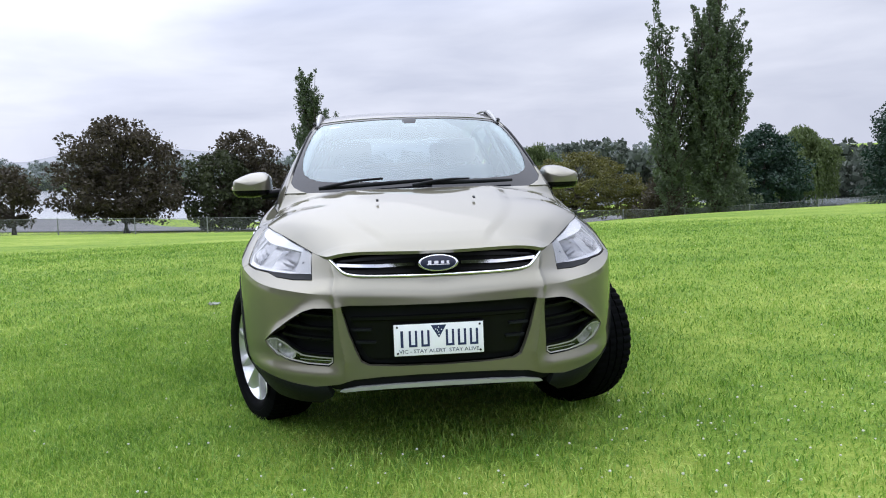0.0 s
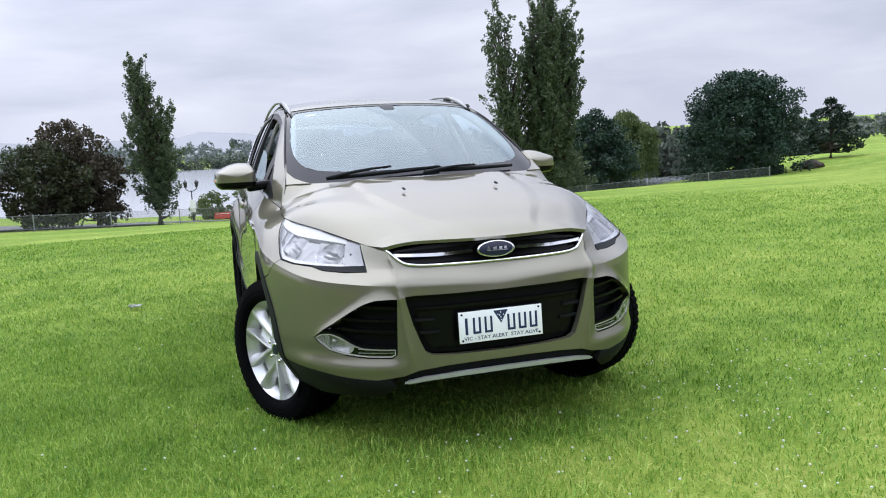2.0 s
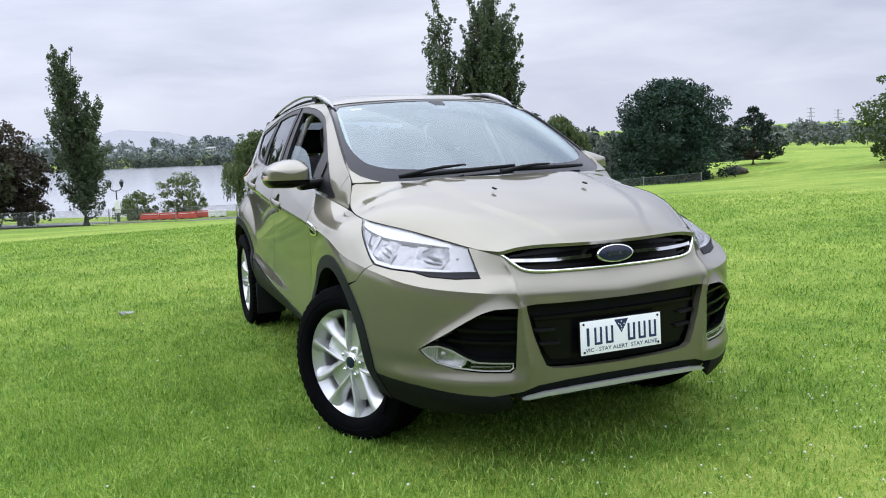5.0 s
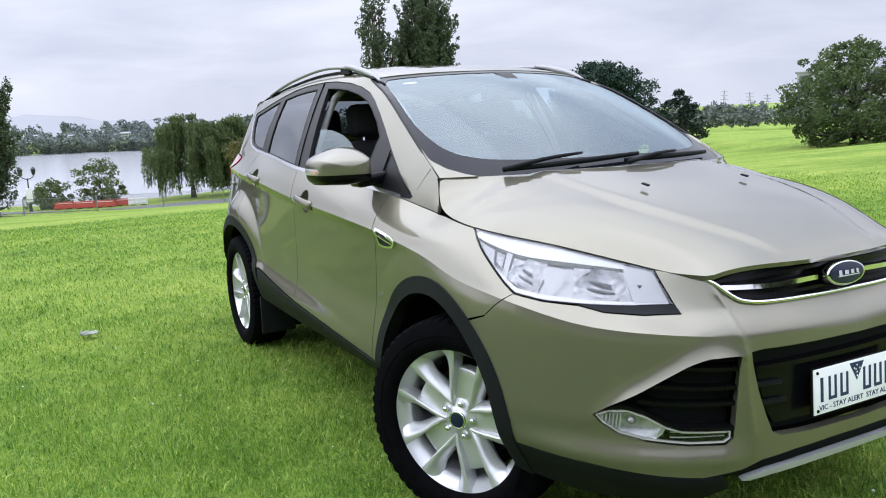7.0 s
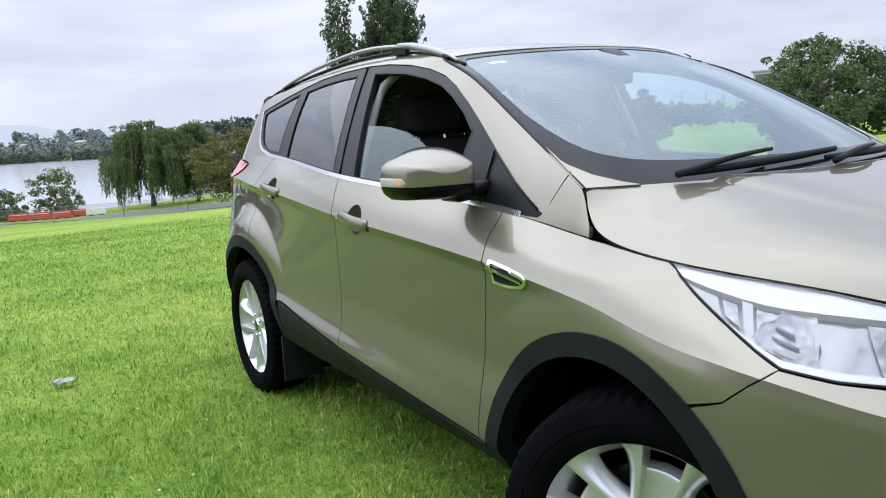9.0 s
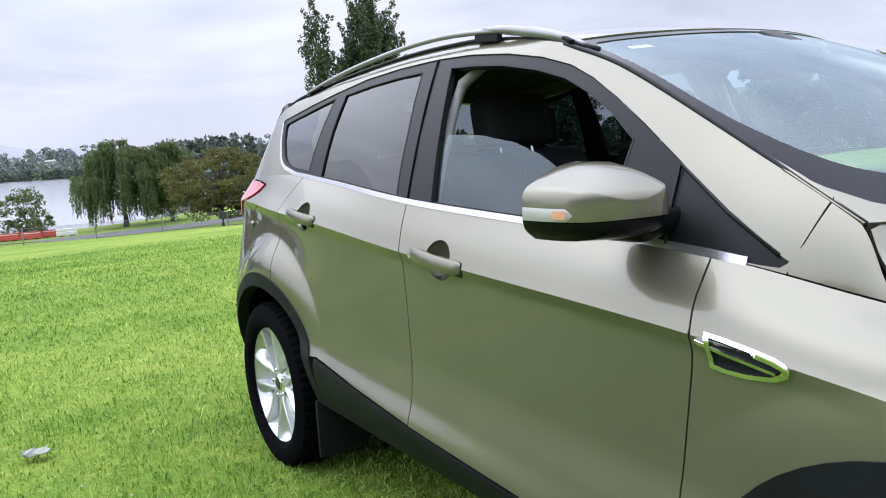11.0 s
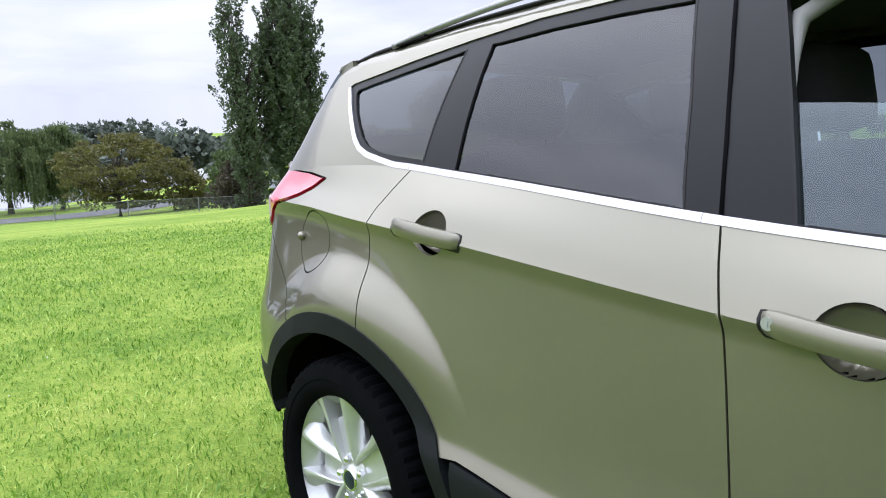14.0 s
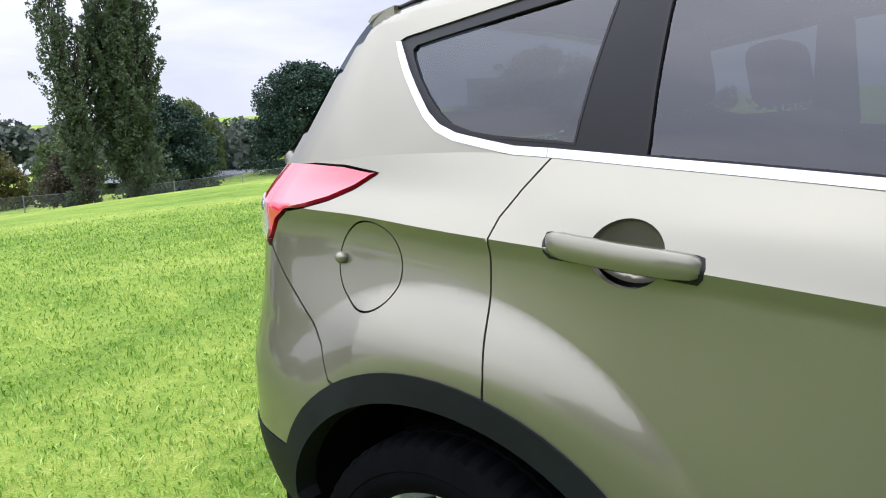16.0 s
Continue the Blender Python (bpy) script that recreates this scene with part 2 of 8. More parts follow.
def rod(bm, a, b, r1, r2=None, seg=10):
    a, b = Vector(a), Vector(b)
    d = b - a
    m = Matrix.Translation((a + b) / 2) @ d.to_track_quat("Z", "Y").to_matrix().to_4x4()
    return bmesh.ops.create_cone(bm, cap_ends=True, segments=seg, radius1=r1, radius2=r1 if r2 is None else r2, depth=d.length, matrix=m)["verts"]


def ball(bm, at, size, seg=14, rings=10):
    vs = bmesh.ops.create_uvsphere(bm, u_segments=seg, v_segments=rings, radius=1.0)["verts"]
    bmesh.ops.transform(bm, matrix=Matrix.Translation(at) @ Matrix.Diagonal((*size, 1)), verts=vs)
    return vs


def lathe(profile, seg=48, closed=False):
    """Vertices and faces of a profile (r, x) turned about the x axis."""
    n = len(profile)
    vs, fs = [], []
    for i in range(seg):
        a = 2 * math.pi * i / seg
        vs += [(x, r * math.cos(a), r * math.sin(a)) for r, x in profile]
    for i in range(seg):
        j = (i + 1) % seg
        for k in range(n if closed else n - 1):
            l = (k + 1) % n
            fs.append((i * n + k, j * n + k, j * n + l, i * n + l))
    return vs, fs


def tube(points, radius, seg=8, flat=1.0):
    """A tube along points; radius may be a list; flat squeezes it upright."""
    pts = [Vector(p) for p in points]
    vs, fs = [], []
    for i, p in enumerate(pts):
        d = (pts[min(i + 1, len(pts) - 1)] - pts[max(i - 1, 0)]).normalized()
        side = d.cross(Vector((0, 0, 1)))
        side = side.normalized() if side.length > 1e-4 else Vector((1, 0, 0))
        up = side.cross(d)
        r = radius[i] if isinstance(radius, (list, tuple)) else radius
        for k in range(seg):
            a = 2 * math.pi * k / seg
            vs.append(p + side * (r * math.cos(a)) + up * (r * flat * math.sin(a)))
    for i in range(len(pts) - 1):
        for k in range(seg):
            l = (k + 1) % seg
            fs.append((i * seg + k, i * seg + l, (i + 1) * seg + l, (i + 1) * seg + k))
    fs.append(tuple(range(seg))[::-1])
    fs.append(tuple(range((len(pts) - 1) * seg, len(pts) * seg)))
    return vs, fs


def smooth_line(points, n=24):
    """A Catmull-Rom curve through points of any dimension."""
    p = np.array(points, float)
    q = np.vstack([2 * p[0] - p[1], p, 2 * p[-1] - p[-2]])
    out = []
    for i in range(1, len(q) - 2):
        for k in range(n):
            s = k / n
            out.append(0.5 * (2 * q[i] + (q[i + 1] - q[i - 1]) * s + (2 * q[i - 1] - 5 * q[i] + 4 * q[i + 1] - q[i + 2]) * s * s
                              + (3 * q[i] - q[i - 1] - 3 * q[i + 1] + q[i + 2]) * s ** 3))
    out.append(p[-1])
    return np.array(out)

# ---- the ground: one sheet, the lawn falling away towards the lake ----
LAND = np.array([(0, 0, 0), (0, 5, 0), (-4, 2, 0), (4, 2, 0), (0, -8, 0.05), (-1.85, 10, -0.02), (9, 10, -0.03), (-14.5, 34, -1.24), (-15, 46.8, -2.0), (-9.6, 52, -2.4), (-17.8, 39.5, -1.4),
                 (-3, 52, -2.67), (-1.1, 82, -4.5), (0.9, 92, -5.1), (6.7, 92, -5.3), (15.8, 95, -5.3), (19.7, 73, -4.7), (12.5, 44.7, -2.35), (18.8, 41.5, -2.3), (25, 38, -1.85),
                 (28, 50, -2.6), (21.3, 30.6, -0.95), (44, 36, -1.5), (44, 28.6, -0.62), (45, 56, -2.45), (59, 60, -1.45), (55.6, 38.7, -1.25), (85, 80, -1.6), (90, 30, -0.6), (-40, 60, -2.4), (-60, 20, -0.6),
                 (-2.5, 25, -0.95), (-10, 27, -1.02), (-5, 20, -0.66), (5, 24, -0.80), (8, 32, -1.45), (11, 23, -0.66), (13, 30, -1.05), (20, 24, -0.62), (0, 40, -1.9)])
WATER_Z, POND_Z = -5.75, -2.95


def plate(p, q):
    r2 = ((p[:, None, :] - q[None, :, :]) ** 2).sum(-1)
    return 0.5 * r2 * np.log(r2 + 1e-6)


_n = len(LAND)
_A = np.zeros((_n + 3, _n + 3))
_A[:_n, :_n] = plate(LAND[:, :2], LAND[:, :2]) + np.eye(_n) * 3.0
_A[:_n, _n], _A[:_n, _n + 1:] = 1, LAND[:, :2]
_A[_n:, :_n] = _A[:_n, _n:].T
_w = np.linalg.solve(_A, np.concatenate([LAND[:, 2], [0, 0, 0]]))
# the lake's near shore, west to east
SHORE_X, SHORE_Y = [-400, -120, -60, -36, -12, 4, 18, 34, 60, 110, 300], [330, 190, 155, 138, 112, 100, 104, 118, 150, 240, 700]


def land(x, y):
    x, y = np.asarray(x, float).ravel(), np.asarray(y, float).ravel()
    p = np.stack([np.clip(x, -70, 100), np.clip(y, -15, 110)], 1)
    z = plate(p, LAND[:, :2]) @ _w[:_n] + _w[_n] + p @ _w[_n + 1:]
    z = np.clip(z, -5.6, 0.8)
    near = np.clip((np.hypot(x, y - 2) - 4) / 8, 0, 1)
    z = z * near * near * (3 - 2 * near)
    # down into the lake and up again on the far side
    into = y - np.interp(x, SHORE_X, SHORE_Y)
    k = np.clip(into / 14, 0, 1)
    far = np.clip((np.hypot(x, y) - 900) / 120, 0, 1)
    lake = -7.0 * (1 - far) + far * (-4.5)
    shore = np.clip((into + 30) / 30, 0, 1)
    z = z * (1 - shore) + np.minimum(z, -5.45) * shore
    z = z * (1 - k) + lake * k
    # the pond between the trees
    pond = np.exp(-(((x - 50) / 13) ** 2 + ((y - 74) / 8) ** 2) ** 2)
    z = z - 1.3 * pond
    # far country, rising to hills
    r = np.hypot(x, y)
    rise = np.clip((r - 1050) / 2500, 0, 1)
    return z + rise * 60


def ground_rings():
    """A sheet of rings round the car, finer near it."""
    radii = np.concatenate([np.linspace(0, 12, 25)[1:], np.geomspace(12.6, 130, 90), np.geomspace(136, 4000, 40)])
    seg = 200
    ang = np.linspace(0, 2 * math.pi, seg, endpoint=False)
    x = np.concatenate([[0], np.outer(radii, np.cos(ang)).ravel()])
    y = np.concatenate([[0], np.outer(radii, np.sin(ang)).ravel()]) + 2.0
    z = land(x, y)
    faces = [(0, 1 + i, 1 + (i + 1) % seg) for i in range(seg)]
    for r in range(len(radii) - 1):
        a, b = 1 + r * seg, 1 + (r + 1) * seg
        faces += [(a + i, b + i, b + (i + 1) % seg, a + (i + 1) % seg) for i in range(seg)]
    return np.stack([x, y, z], 1), faces


def lawn_material(name, stops, weights, blade=False, rough=0.9):
    """Grass colour from noise at four sizes, from patches of metres to single tufts; blades add a tone of their own each."""
    m = bpy.data.materials.new(name)
    m.use_nodes = True
    t = m.node_tree
    b = t.nodes["Principled BSDF"]
    b.inputs["Roughness"].default_value = rough
    b.inputs["Specular IOR Level"].default_value = 0.12 if not blade else 0.3
    co = t.nodes.new("ShaderNodeTexCoord")
    total = None
    fine = None
    for k, ((scale, detail), w) in enumerate(zip(((0.20, 4), (1.7, 5), (13, 4), (75, 3)), weights)):
        n = t.nodes.new("ShaderNodeTexNoise")
        n.inputs["Scale"].default_value, n.inputs["Detail"].default_value = scale, detail
        n.inputs["Roughness"].default_value = 0.6
        mp = t.nodes.new("ShaderNodeMapping")
        mp.inputs["Scale"].default_value = (0.6, 1.5, 1.0) if k == 0 else (1, 1, 1)
        t.links.new(co.outputs["Object"], mp.inputs["Vector"])
        t.links.new(mp.outputs["Vector"], n.inputs["Vector"])
        fine = n
        mad = t.nodes.new("ShaderNodeMath")
        mad.operation = "MULTIPLY_ADD"
        mad.inputs[1].default_value = w
        mad.inputs[2].default_value = -0.5 * w + (0.5 if total is None else 0)
        t.links.new(n.outputs["Fac"], mad.inputs[0])
        if total is None:
            total = mad.outputs[0]
        else:
            add = t.nodes.new("ShaderNodeMath")
            add.operation = "ADD"
            t.links.new(total, add.inputs[0])
            t.links.new(mad.outputs[0], add.inputs[1])
            total = add.outputs[0]
    if blade:
        geo = t.nodes.new("ShaderNodeNewGeometry")
        mad = t.nodes.new("ShaderNodeMath")
        mad.operation = "MULTIPLY_ADD"
        mad.inputs[1].default_value, mad.inputs[2].default_value = blade, -0.5 * blade
        t.links.new(geo.outputs["Random Per Island"], mad.inputs[0])
        add = t.nodes.new("ShaderNodeMath")
        add.operation = "ADD"
        t.links.new(total, add.inputs[0])
        t.links.new(mad.outputs[0], add.inputs[1])
        total = add.outputs[0]
    ramp = t.nodes.new("ShaderNodeValToRGB")
    els = ramp.color_ramp.elements
    while len(els) < len(stops):
        els.new(0.5)
    for e, (pos, col) in zip(els, stops):
        e.position, e.color = pos, (*col, 1)
    t.links.new(total, ramp.inputs["Fac"])
    t.links.new(ramp.outputs["Color"], b.inputs["Base Color"])
    if blade:
        tr = t.nodes.new("ShaderNodeBsdfTranslucent")
        t.links.new(ramp.outputs["Color"], tr.inputs["Color"])
        mix = t.nodes.new("ShaderNodeMixShader")
        mix.inputs[0].default_value = 0.25
        t.links.new(b.outputs[0], mix.inputs[1])
        t.links.new(tr.outputs[0], mix.inputs[2])
        t.links.new(mix.outputs[0], t.nodes["Material Output"].inputs["Surface"])
    else:
        bp = t.nodes.new("ShaderNodeBump")
        bp.inputs["Strength"].default_value, bp.inputs["Distance"].default_value = 1.0, 0.02
        t.links.new(fine.outputs["Fac"], bp.inputs["Height"])
        t.links.new(bp.outputs["Normal"], b.inputs["Normal"])
    return m


GRASS = lawn_material("mown_lawn", ((0.18, (0.040, 0.085, 0.012)), (0.40, (0.120, 0.205, 0.026)), (0.58, (0.225, 0.300, 0.050)), (0.80, (0.380, 0.395, 0.115))), (0.65, 0.45, 0.42, 0.45))
_gv, _gf = ground_rings()
ground = tagged(mesh_object("ground", _gv, _gf, GRASS), "green mown lawn sloping gently towards a lake", "ground", kind="structure")

WATER = material("still_grey_water", (0.30, 0.32, 0.34), rough=0.12, vary=0.05, scale=0.2, bump=0.15, bump_scale=1.2)
lake = tagged(mesh_object("water", [(-1500, 60, WATER_Z), (1500, 60, WATER_Z), (1500, 1060, WATER_Z), (-1500, 1060, WATER_Z)], [(0, 1, 2, 3)], WATER), "pale grey lake under an overcast sky", "lake", kind="structure")
pond = tagged(mesh_object("water", [(34, 62, POND_Z), (66, 62, POND_Z), (66, 88, POND_Z), (34, 88, POND_Z)], [(0, 1, 2, 3)], WATER), "small grey pond among trees", "pond", kind="structure")

# ---- the car's surfaces: half the body, x outwards, y from nose to tail, z up ----


def monotone(xs, ys):
    """Smooth monotone interpolation of keys (xs rising)."""
    xs, ys = np.array(xs, float), np.array(ys, float)
    h, d = np.diff(xs), np.diff(ys) / np.diff(xs)
    m = np.empty(len(xs))
    m[0], m[-1] = d[0], d[-1]
    a, b = d[:-1], d[1:]
    with np.errstate(divide="ignore", invalid="ignore"):
        m[1:-1] = np.where(a * b > 0, 2 * a * b / (a + b), 0.0)

    def f(x):
        x = np.clip(np.asarray(x, float), xs[0], xs[-1])
        i = np.clip(np.searchsorted(xs, x) - 1, 0, len(h) - 1)
        s = (x - xs[i]) / h[i]
        return ((1 + 2 * s) * (1 - s) ** 2 * ys[i] + s * (1 - s) ** 2 * h[i] * m[i] + s * s * (3 - 2 * s) * ys[i + 1]
                + s * s * (s - 1) * h[i] * m[i + 1])
    return f


def soften(a, sigma):
    k = np.exp(-0.5 * (np.arange(-3 * sigma, 3 * sigma + 1) / sigma) ** 2)
    return np.convolve(np.pad(a, 3 * sigma, mode="edge"), k / k.sum(), "valid")


# the plan outline at its widest, nose centre to tail centre
OUTLINE = [(0, 0.045), (0.25, 0.053), (0.42, 0.085), (0.60, 0.17), (0.741, 0.312), (0.84, 0.50), (0.890, 0.70), (0.906, 0.95),
           (0.906, 1.40), (0.905, 1.90), (0.905, 2.45), (0.905, 3.10), (0.912, 3.60), (0.898, 3.86), (0.862, 4.04), (0.785, 4.24),
           (0.63, 4.40), (0.38, 4.49), (0, 4.52)]
_c = smooth_line(OUTLINE, 60)
_c = np.stack([soften(_c[:, 0], 9), soften(_c[:, 1], 9)], 1)
_c[0, 0], _c[-1, 0] = 0, 0
_u = np.concatenate([[0], np.cumsum(np.hypot(*np.diff(_c, axis=0).T))])
UG = np.linspace(0, _u[-1], 2400)
BX, BY = np.interp(UG, _u, _c[:, 0]), np.interp(UG, _u, _c[:, 1])
_tx, _ty = np.gradient(BX), np.gradient(BY)
_tx, _ty = soften(_tx, 14), soften(_ty, 14)
_l = np.hypot(_tx, _ty)
NX, NY = _ty / _l, -_tx / _l
NX[0], NY[0], NX[-1], NY[-1] = 0, -1, 0, 1


def near_u(x, y):
    return UG[np.argmin((BX - x) ** 2 + (BY - y) ** 2)]


STATIONS = [near_u(*p) for p in [(0, 0.05), (0.40, 0.08), (0.60, 0.17), (0.741, 0.312), (0.85, 0.53), (0.9, 0.80), (0.906, 0.97), (0.906, 1.14),
                                 (0.906, 1.40), (0.905, 2.45), (0.905, 3.20), (0.914, 3.60), (0.90, 3.88), (0.79, 4.24), (0.5, 4.46), (0, 4.52)]]


def rail_curve(*vals):
    return soften(monotone(STATIONS, vals)(UG), 22)


# lines along the body: height and depth behind the plan outline, station by station
LINES = [
    (rail_curve(.20, .20, .21, .23, .26, .27, .27, .29, .30, .30, .31, .31, .33, .34, .34, .34),
     rail_curve(.09, .09, .09, .09, .08, .08, .08, .08, .085, .085, .085, .07, .07, .08, .1, .1)),
    (rail_curve(.325, .33, .335, .35, .37, .37, .37, .36, .355, .355, .36, .38, .40, .42, .42, .42),
     rail_curve(.0, .0, .0, .012, .02, .02, .02, .035, .05, .05, .05, .02, .02, .03, .03, .03)),
    (rail_curve(.44, .44, .45, .46, .46, .45, .44, .43, .42, .47, .53, .55, .56, .56, .56, .56),
     rail_curve(.0, .0, .0, .0, .0, .0, .0, .004, .008, .004, .014, .006, .0, .0, .0, .0)),
    (rail_curve(.56, .56, .57, .60, .62, .60, .58, .55, .52, .555, .60, .66, .66, .68, .70, .70),
     rail_curve(.0, .0, .0, .0, .0, .0, .0, .006, .016, .028, .034, .020, .010, .0, .0, .0)),
    (rail_curve(.65, .65, .66, .68, .71, .70, .70, .69, .65, .69, .75, .84, .84, .84, .84, .84),
     rail_curve(.0, .0, .0, .0, .0, .005, .010, .018, .034, .044, .047, .052, .062, .03, .03, .03)),
    (rail_curve(.69, .695, .70, .715, .755, .79, .83, .85, .885, .945, 1.005, 1.035, 1.05, 1.05, 1.05, 1.05),
     rail_curve(.006, .002, .001, .0, .001, .011, .020, .024, .028, .047, .066, .088, .104, .06, .045, .045)),
    # the shoulder crease
    (rail_curve(.705, .715, .73, .745, .79, .83, .87, .89, .922, .982, 1.042, 1.068, 1.085, 1.09, 1.09, 1.09),
     rail_curve(.010, .004, .004, .004, .006, .018, .022, .020, .014, .036, .056, .078, .094, .06, .05, .05)),
    (rail_curve(.78, .79, .775, .79, .818, .88, .92, .935, .975, 1.04, 1.105, 1.135, 1.14, 1.13, 1.13, 1.13),
     rail_curve(.062, .055, .085, .075, .036, .045, .05, .05, .042, .058, .092, .132, .138, .09, .08, .08)),
    # hood seam, belt line
    (rail_curve(.88, .866, .874, .912, .946, .966, .978, .992, 1.045, 1.116, 1.178, 1.205, 1.20, 1.18, 1.18, 1.18),
     rail_curve(.068, .082, .15, .20, .208, .143, .146, .160, .112, .095, .150, .176, .165, .13, .13, .13)),
]
CREASE = 6
BROW = []
FRONT_ARCH, REAR_ARCH = (0.95, 0.36, 0.468, 0.445), (3.605, 0.36, 0.49, 0.45)
# the front arch drops more steeply towards the nose
NOSEWARD = {FRONT_ARCH: 0.408, REAR_ARCH: 0.49}


def hermite_rows(Z, I, z):
    h = np.maximum(np.diff(Z, axis=1), 1e-6)
    d = np.diff(I, axis=1) / h
    m = np.zeros_like(Z)
    m[:, 0], m[:, -1] = d[:, 0], d[:, -1]
    a, b = d[:, :-1], d[:, 1:]
    m[:, 1:-1] = np.where(a * b > 0, 2 * a * b / np.where(np.abs(a + b) < 1e-9, 1e-9, a + b), 0)
    i = np.clip((z[:, None] >= Z[:, 1:-1]).sum(1), 0, h.shape[1] - 1)
    r = np.arange(len(z))
    s = (z - Z[r, i]) / h[r, i]
    s = np.clip(s, -0.6, 1.6)
    hh = h[r, i]
    inside = ((1 + 2 * s) * (1 - s) ** 2 * I[r, i] + s * (1 - s) ** 2 * hh * m[r, i] + s * s * (3 - 2 * s) * I[r, i + 1]
              + s * s * (s - 1) * hh * m[r, i + 1])
    over = np.where(s < 0, I[r, i] + s * hh * m[r, i], I[r, i + 1] + (s - 1) * hh * m[r, i + 1])
    return np.where((s < 0) | (s > 1), over, inside)


FRONT_WIDE, REAR_WIDE = (0.30, 0.24, 0.30), (0.23, 0.36, 0.33)


def fold_width(wide, t):
    """How far the arch's flare reaches, by the angle: towards the nose, over the top, towards the tail."""
    f = np.clip(np.sin(t), 0, 1) ** 2
    return np.where(np.cos(t) > 0, wide[0], wide[2]) * (1 - f) + wide[1] * f


def shell(u, z):
    """The lower body: u along the outline, z up."""
    u, z = np.asarray(u, float), np.asarray(z, float)
    Z = np.stack([np.interp(u, UG, c[0]) for c in LINES], 1)
    I = np.stack([np.interp(u, UG, c[1]) for c in LINES], 1)
    low = hermite_rows(Z[:, :CREASE + 1], I[:, :CREASE + 1], z)
    high = hermite_rows(Z[:, CREASE:], I[:, CREASE:], z)
    ins = np.where(z < Z[:, CREASE], low, high)
    # towards the nose the crease dies away
    w = np.clip((u - 0.46) / 0.14, 0, 1)
    w = w * w * (3 - 2 * w)
    if (w < 1).any():
        ins = w * ins + (1 - w) * hermite_rows(Z, I, z)
    y = np.interp(u, UG, BY)
    # swollen wheel arches: a flange that leans back from the opening and ends in a soft fold
    for (yc, zc, a, b), amount, wide in ((FRONT_ARCH, 0.010, FRONT_WIDE), (REAR_ARCH, 0.046, REAR_WIDE)):
        a = np.where(y < yc, NOSEWARD[(yc, zc, a, b)], a)
        r = np.sqrt(((y - yc) / a) ** 2 + ((z - zc) / b) ** 2)
        w_ = fold_width(wide, np.arctan2((z - zc) / b, (yc - y) / a))
        k = np.clip((1.0 + w_ - r) / w_, 0, 1)
        # full at the opening, falling away ever more steeply to a crisp fold
        k = (np.sqrt(k * k + 0.012) - math.sqrt(0.012)) / (math.sqrt(1.012) - math.sqrt(0.012))
        fold = 1 - (1 - k) ** 1.9
        tall = np.clip((z - 0.56) / 0.36, 0, 1)
        ins = ins - amount * fold * (0.05 + 0.95 * tall * tall * (3 - 2 * tall)) * np.clip((u - 0.95) / 0.3, 0, 1) * np.clip((4.16 - y) / 0.36, 0, 1)
    x = np.interp(u, UG, BX)
    # the edge that runs down each side of the grilles
    e = (x - np.interp(z, [0.35, 0.45, 0.55, 0.67, 0.78, 0.87], [0.40, 0.392, 0.408, 0.420, 0.44, 0.475])) / 0.015
    ins = ins - 0.015 * np.exp(-np.sqrt(e * e + 0.03)) * (y < 0.6) * np.clip((z - 0.36) / 0.08, 0, 1) * np.clip((0.87 - z) / 0.05, 0, 1)
    if BROW:
        # the flared lip over the fog lamp recess and the ledge under it
        bu, bz = BROW
        d = z - monotone(bu, bz)(u)
        lip = np.where(d > 0, np.clip(1 - d / 0.055, 0, 1) ** 2.2, np.clip(1 + d / 0.06, 0, 1) ** 2)
        ins = ins - 0.014 * lip * np.clip((u - bu[0] + 0.06) / 0.12, 0, 1) * np.clip((bu[-1] + 0.02 - u) / 0.12, 0, 1)
        ledge = np.exp(-((z - 0.385) / 0.028) ** 2) - 0.6 * np.exp(-((z - 0.445) / 0.03) ** 2)
        ins = ins - 0.009 * ledge * np.clip((u - bu[0] + 0.05) / 0.09, 0, 1) * np.clip((bu[-1] + 0.42 - u) / 0.34, 0, 1)
    return np.stack([x - np.interp(u, UG, NX) * ins, y - np.interp(u, UG, NY) * ins, z], 1)


def side(y, z):
    """The (u, z) at which the flank lies at y."""
    g = UG[(BX > 0.45)]
    p = shell(g, np.full(len(g), z))
    return (float(np.interp(y, p[:, 1], g)), z)


def nose(x, z):
    """The (u, z) at which the nose lies at x."""
    g = UG[UG < 1.15]
    p = shell(g, np.full(len(g), z))
    return (float(np.interp(x, np.maximum.accumulate(p[:, 0]), g)), z)


BROW += zip(*[nose(px, pz) for px, pz in ((0.432, 0.668), (0.50, 0.667), (0.545, 0.655), (0.60, 0.622), (0.66, 0.575), (0.715, 0.53), (0.738, 0.506))])

# the side of the cabin between the belt and the roof's edge
_gy = np.linspace(1.10, 4.30, 1600)
GUTTER_Z = soften(monotone([1.10, 1.125, 1.19, 1.45, 1.70, 1.90, 2.05, 2.20, 2.50, 2.80, 3.30, 3.70, 3.93, 4.26, 4.30],
                           [0.99, 0.995, 1.105, 1.255, 1.385, 1.475, 1.522, 1.55, 1.585, 1.592, 1.575, 1.54, 1.51, 1.185, 1.18])(_gy), 8)
GUTTER_X = soften(monotone([1.10, 1.125, 1.19, 1.50, 1.80, 2.05, 2.50, 3.30, 3.93, 4.26, 4.30],
                           [0.745, 0.745, 0.712, 0.668, 0.620, 0.582, 0.576, 0.568, 0.585, 0.65, 0.65])(_gy), 8)


def belt_at(y):
    u = np.interp(y, BY[BX > 0.3], UG[BX > 0.3])
    p = shell(u, np.interp(u, UG, LINES[-1][0]))
    u = u + (y - p[:, 1])
    zb = np.interp(u, UG, LINES[-1][0])
    p = shell(u, zb)
    return p[:, 0], zb


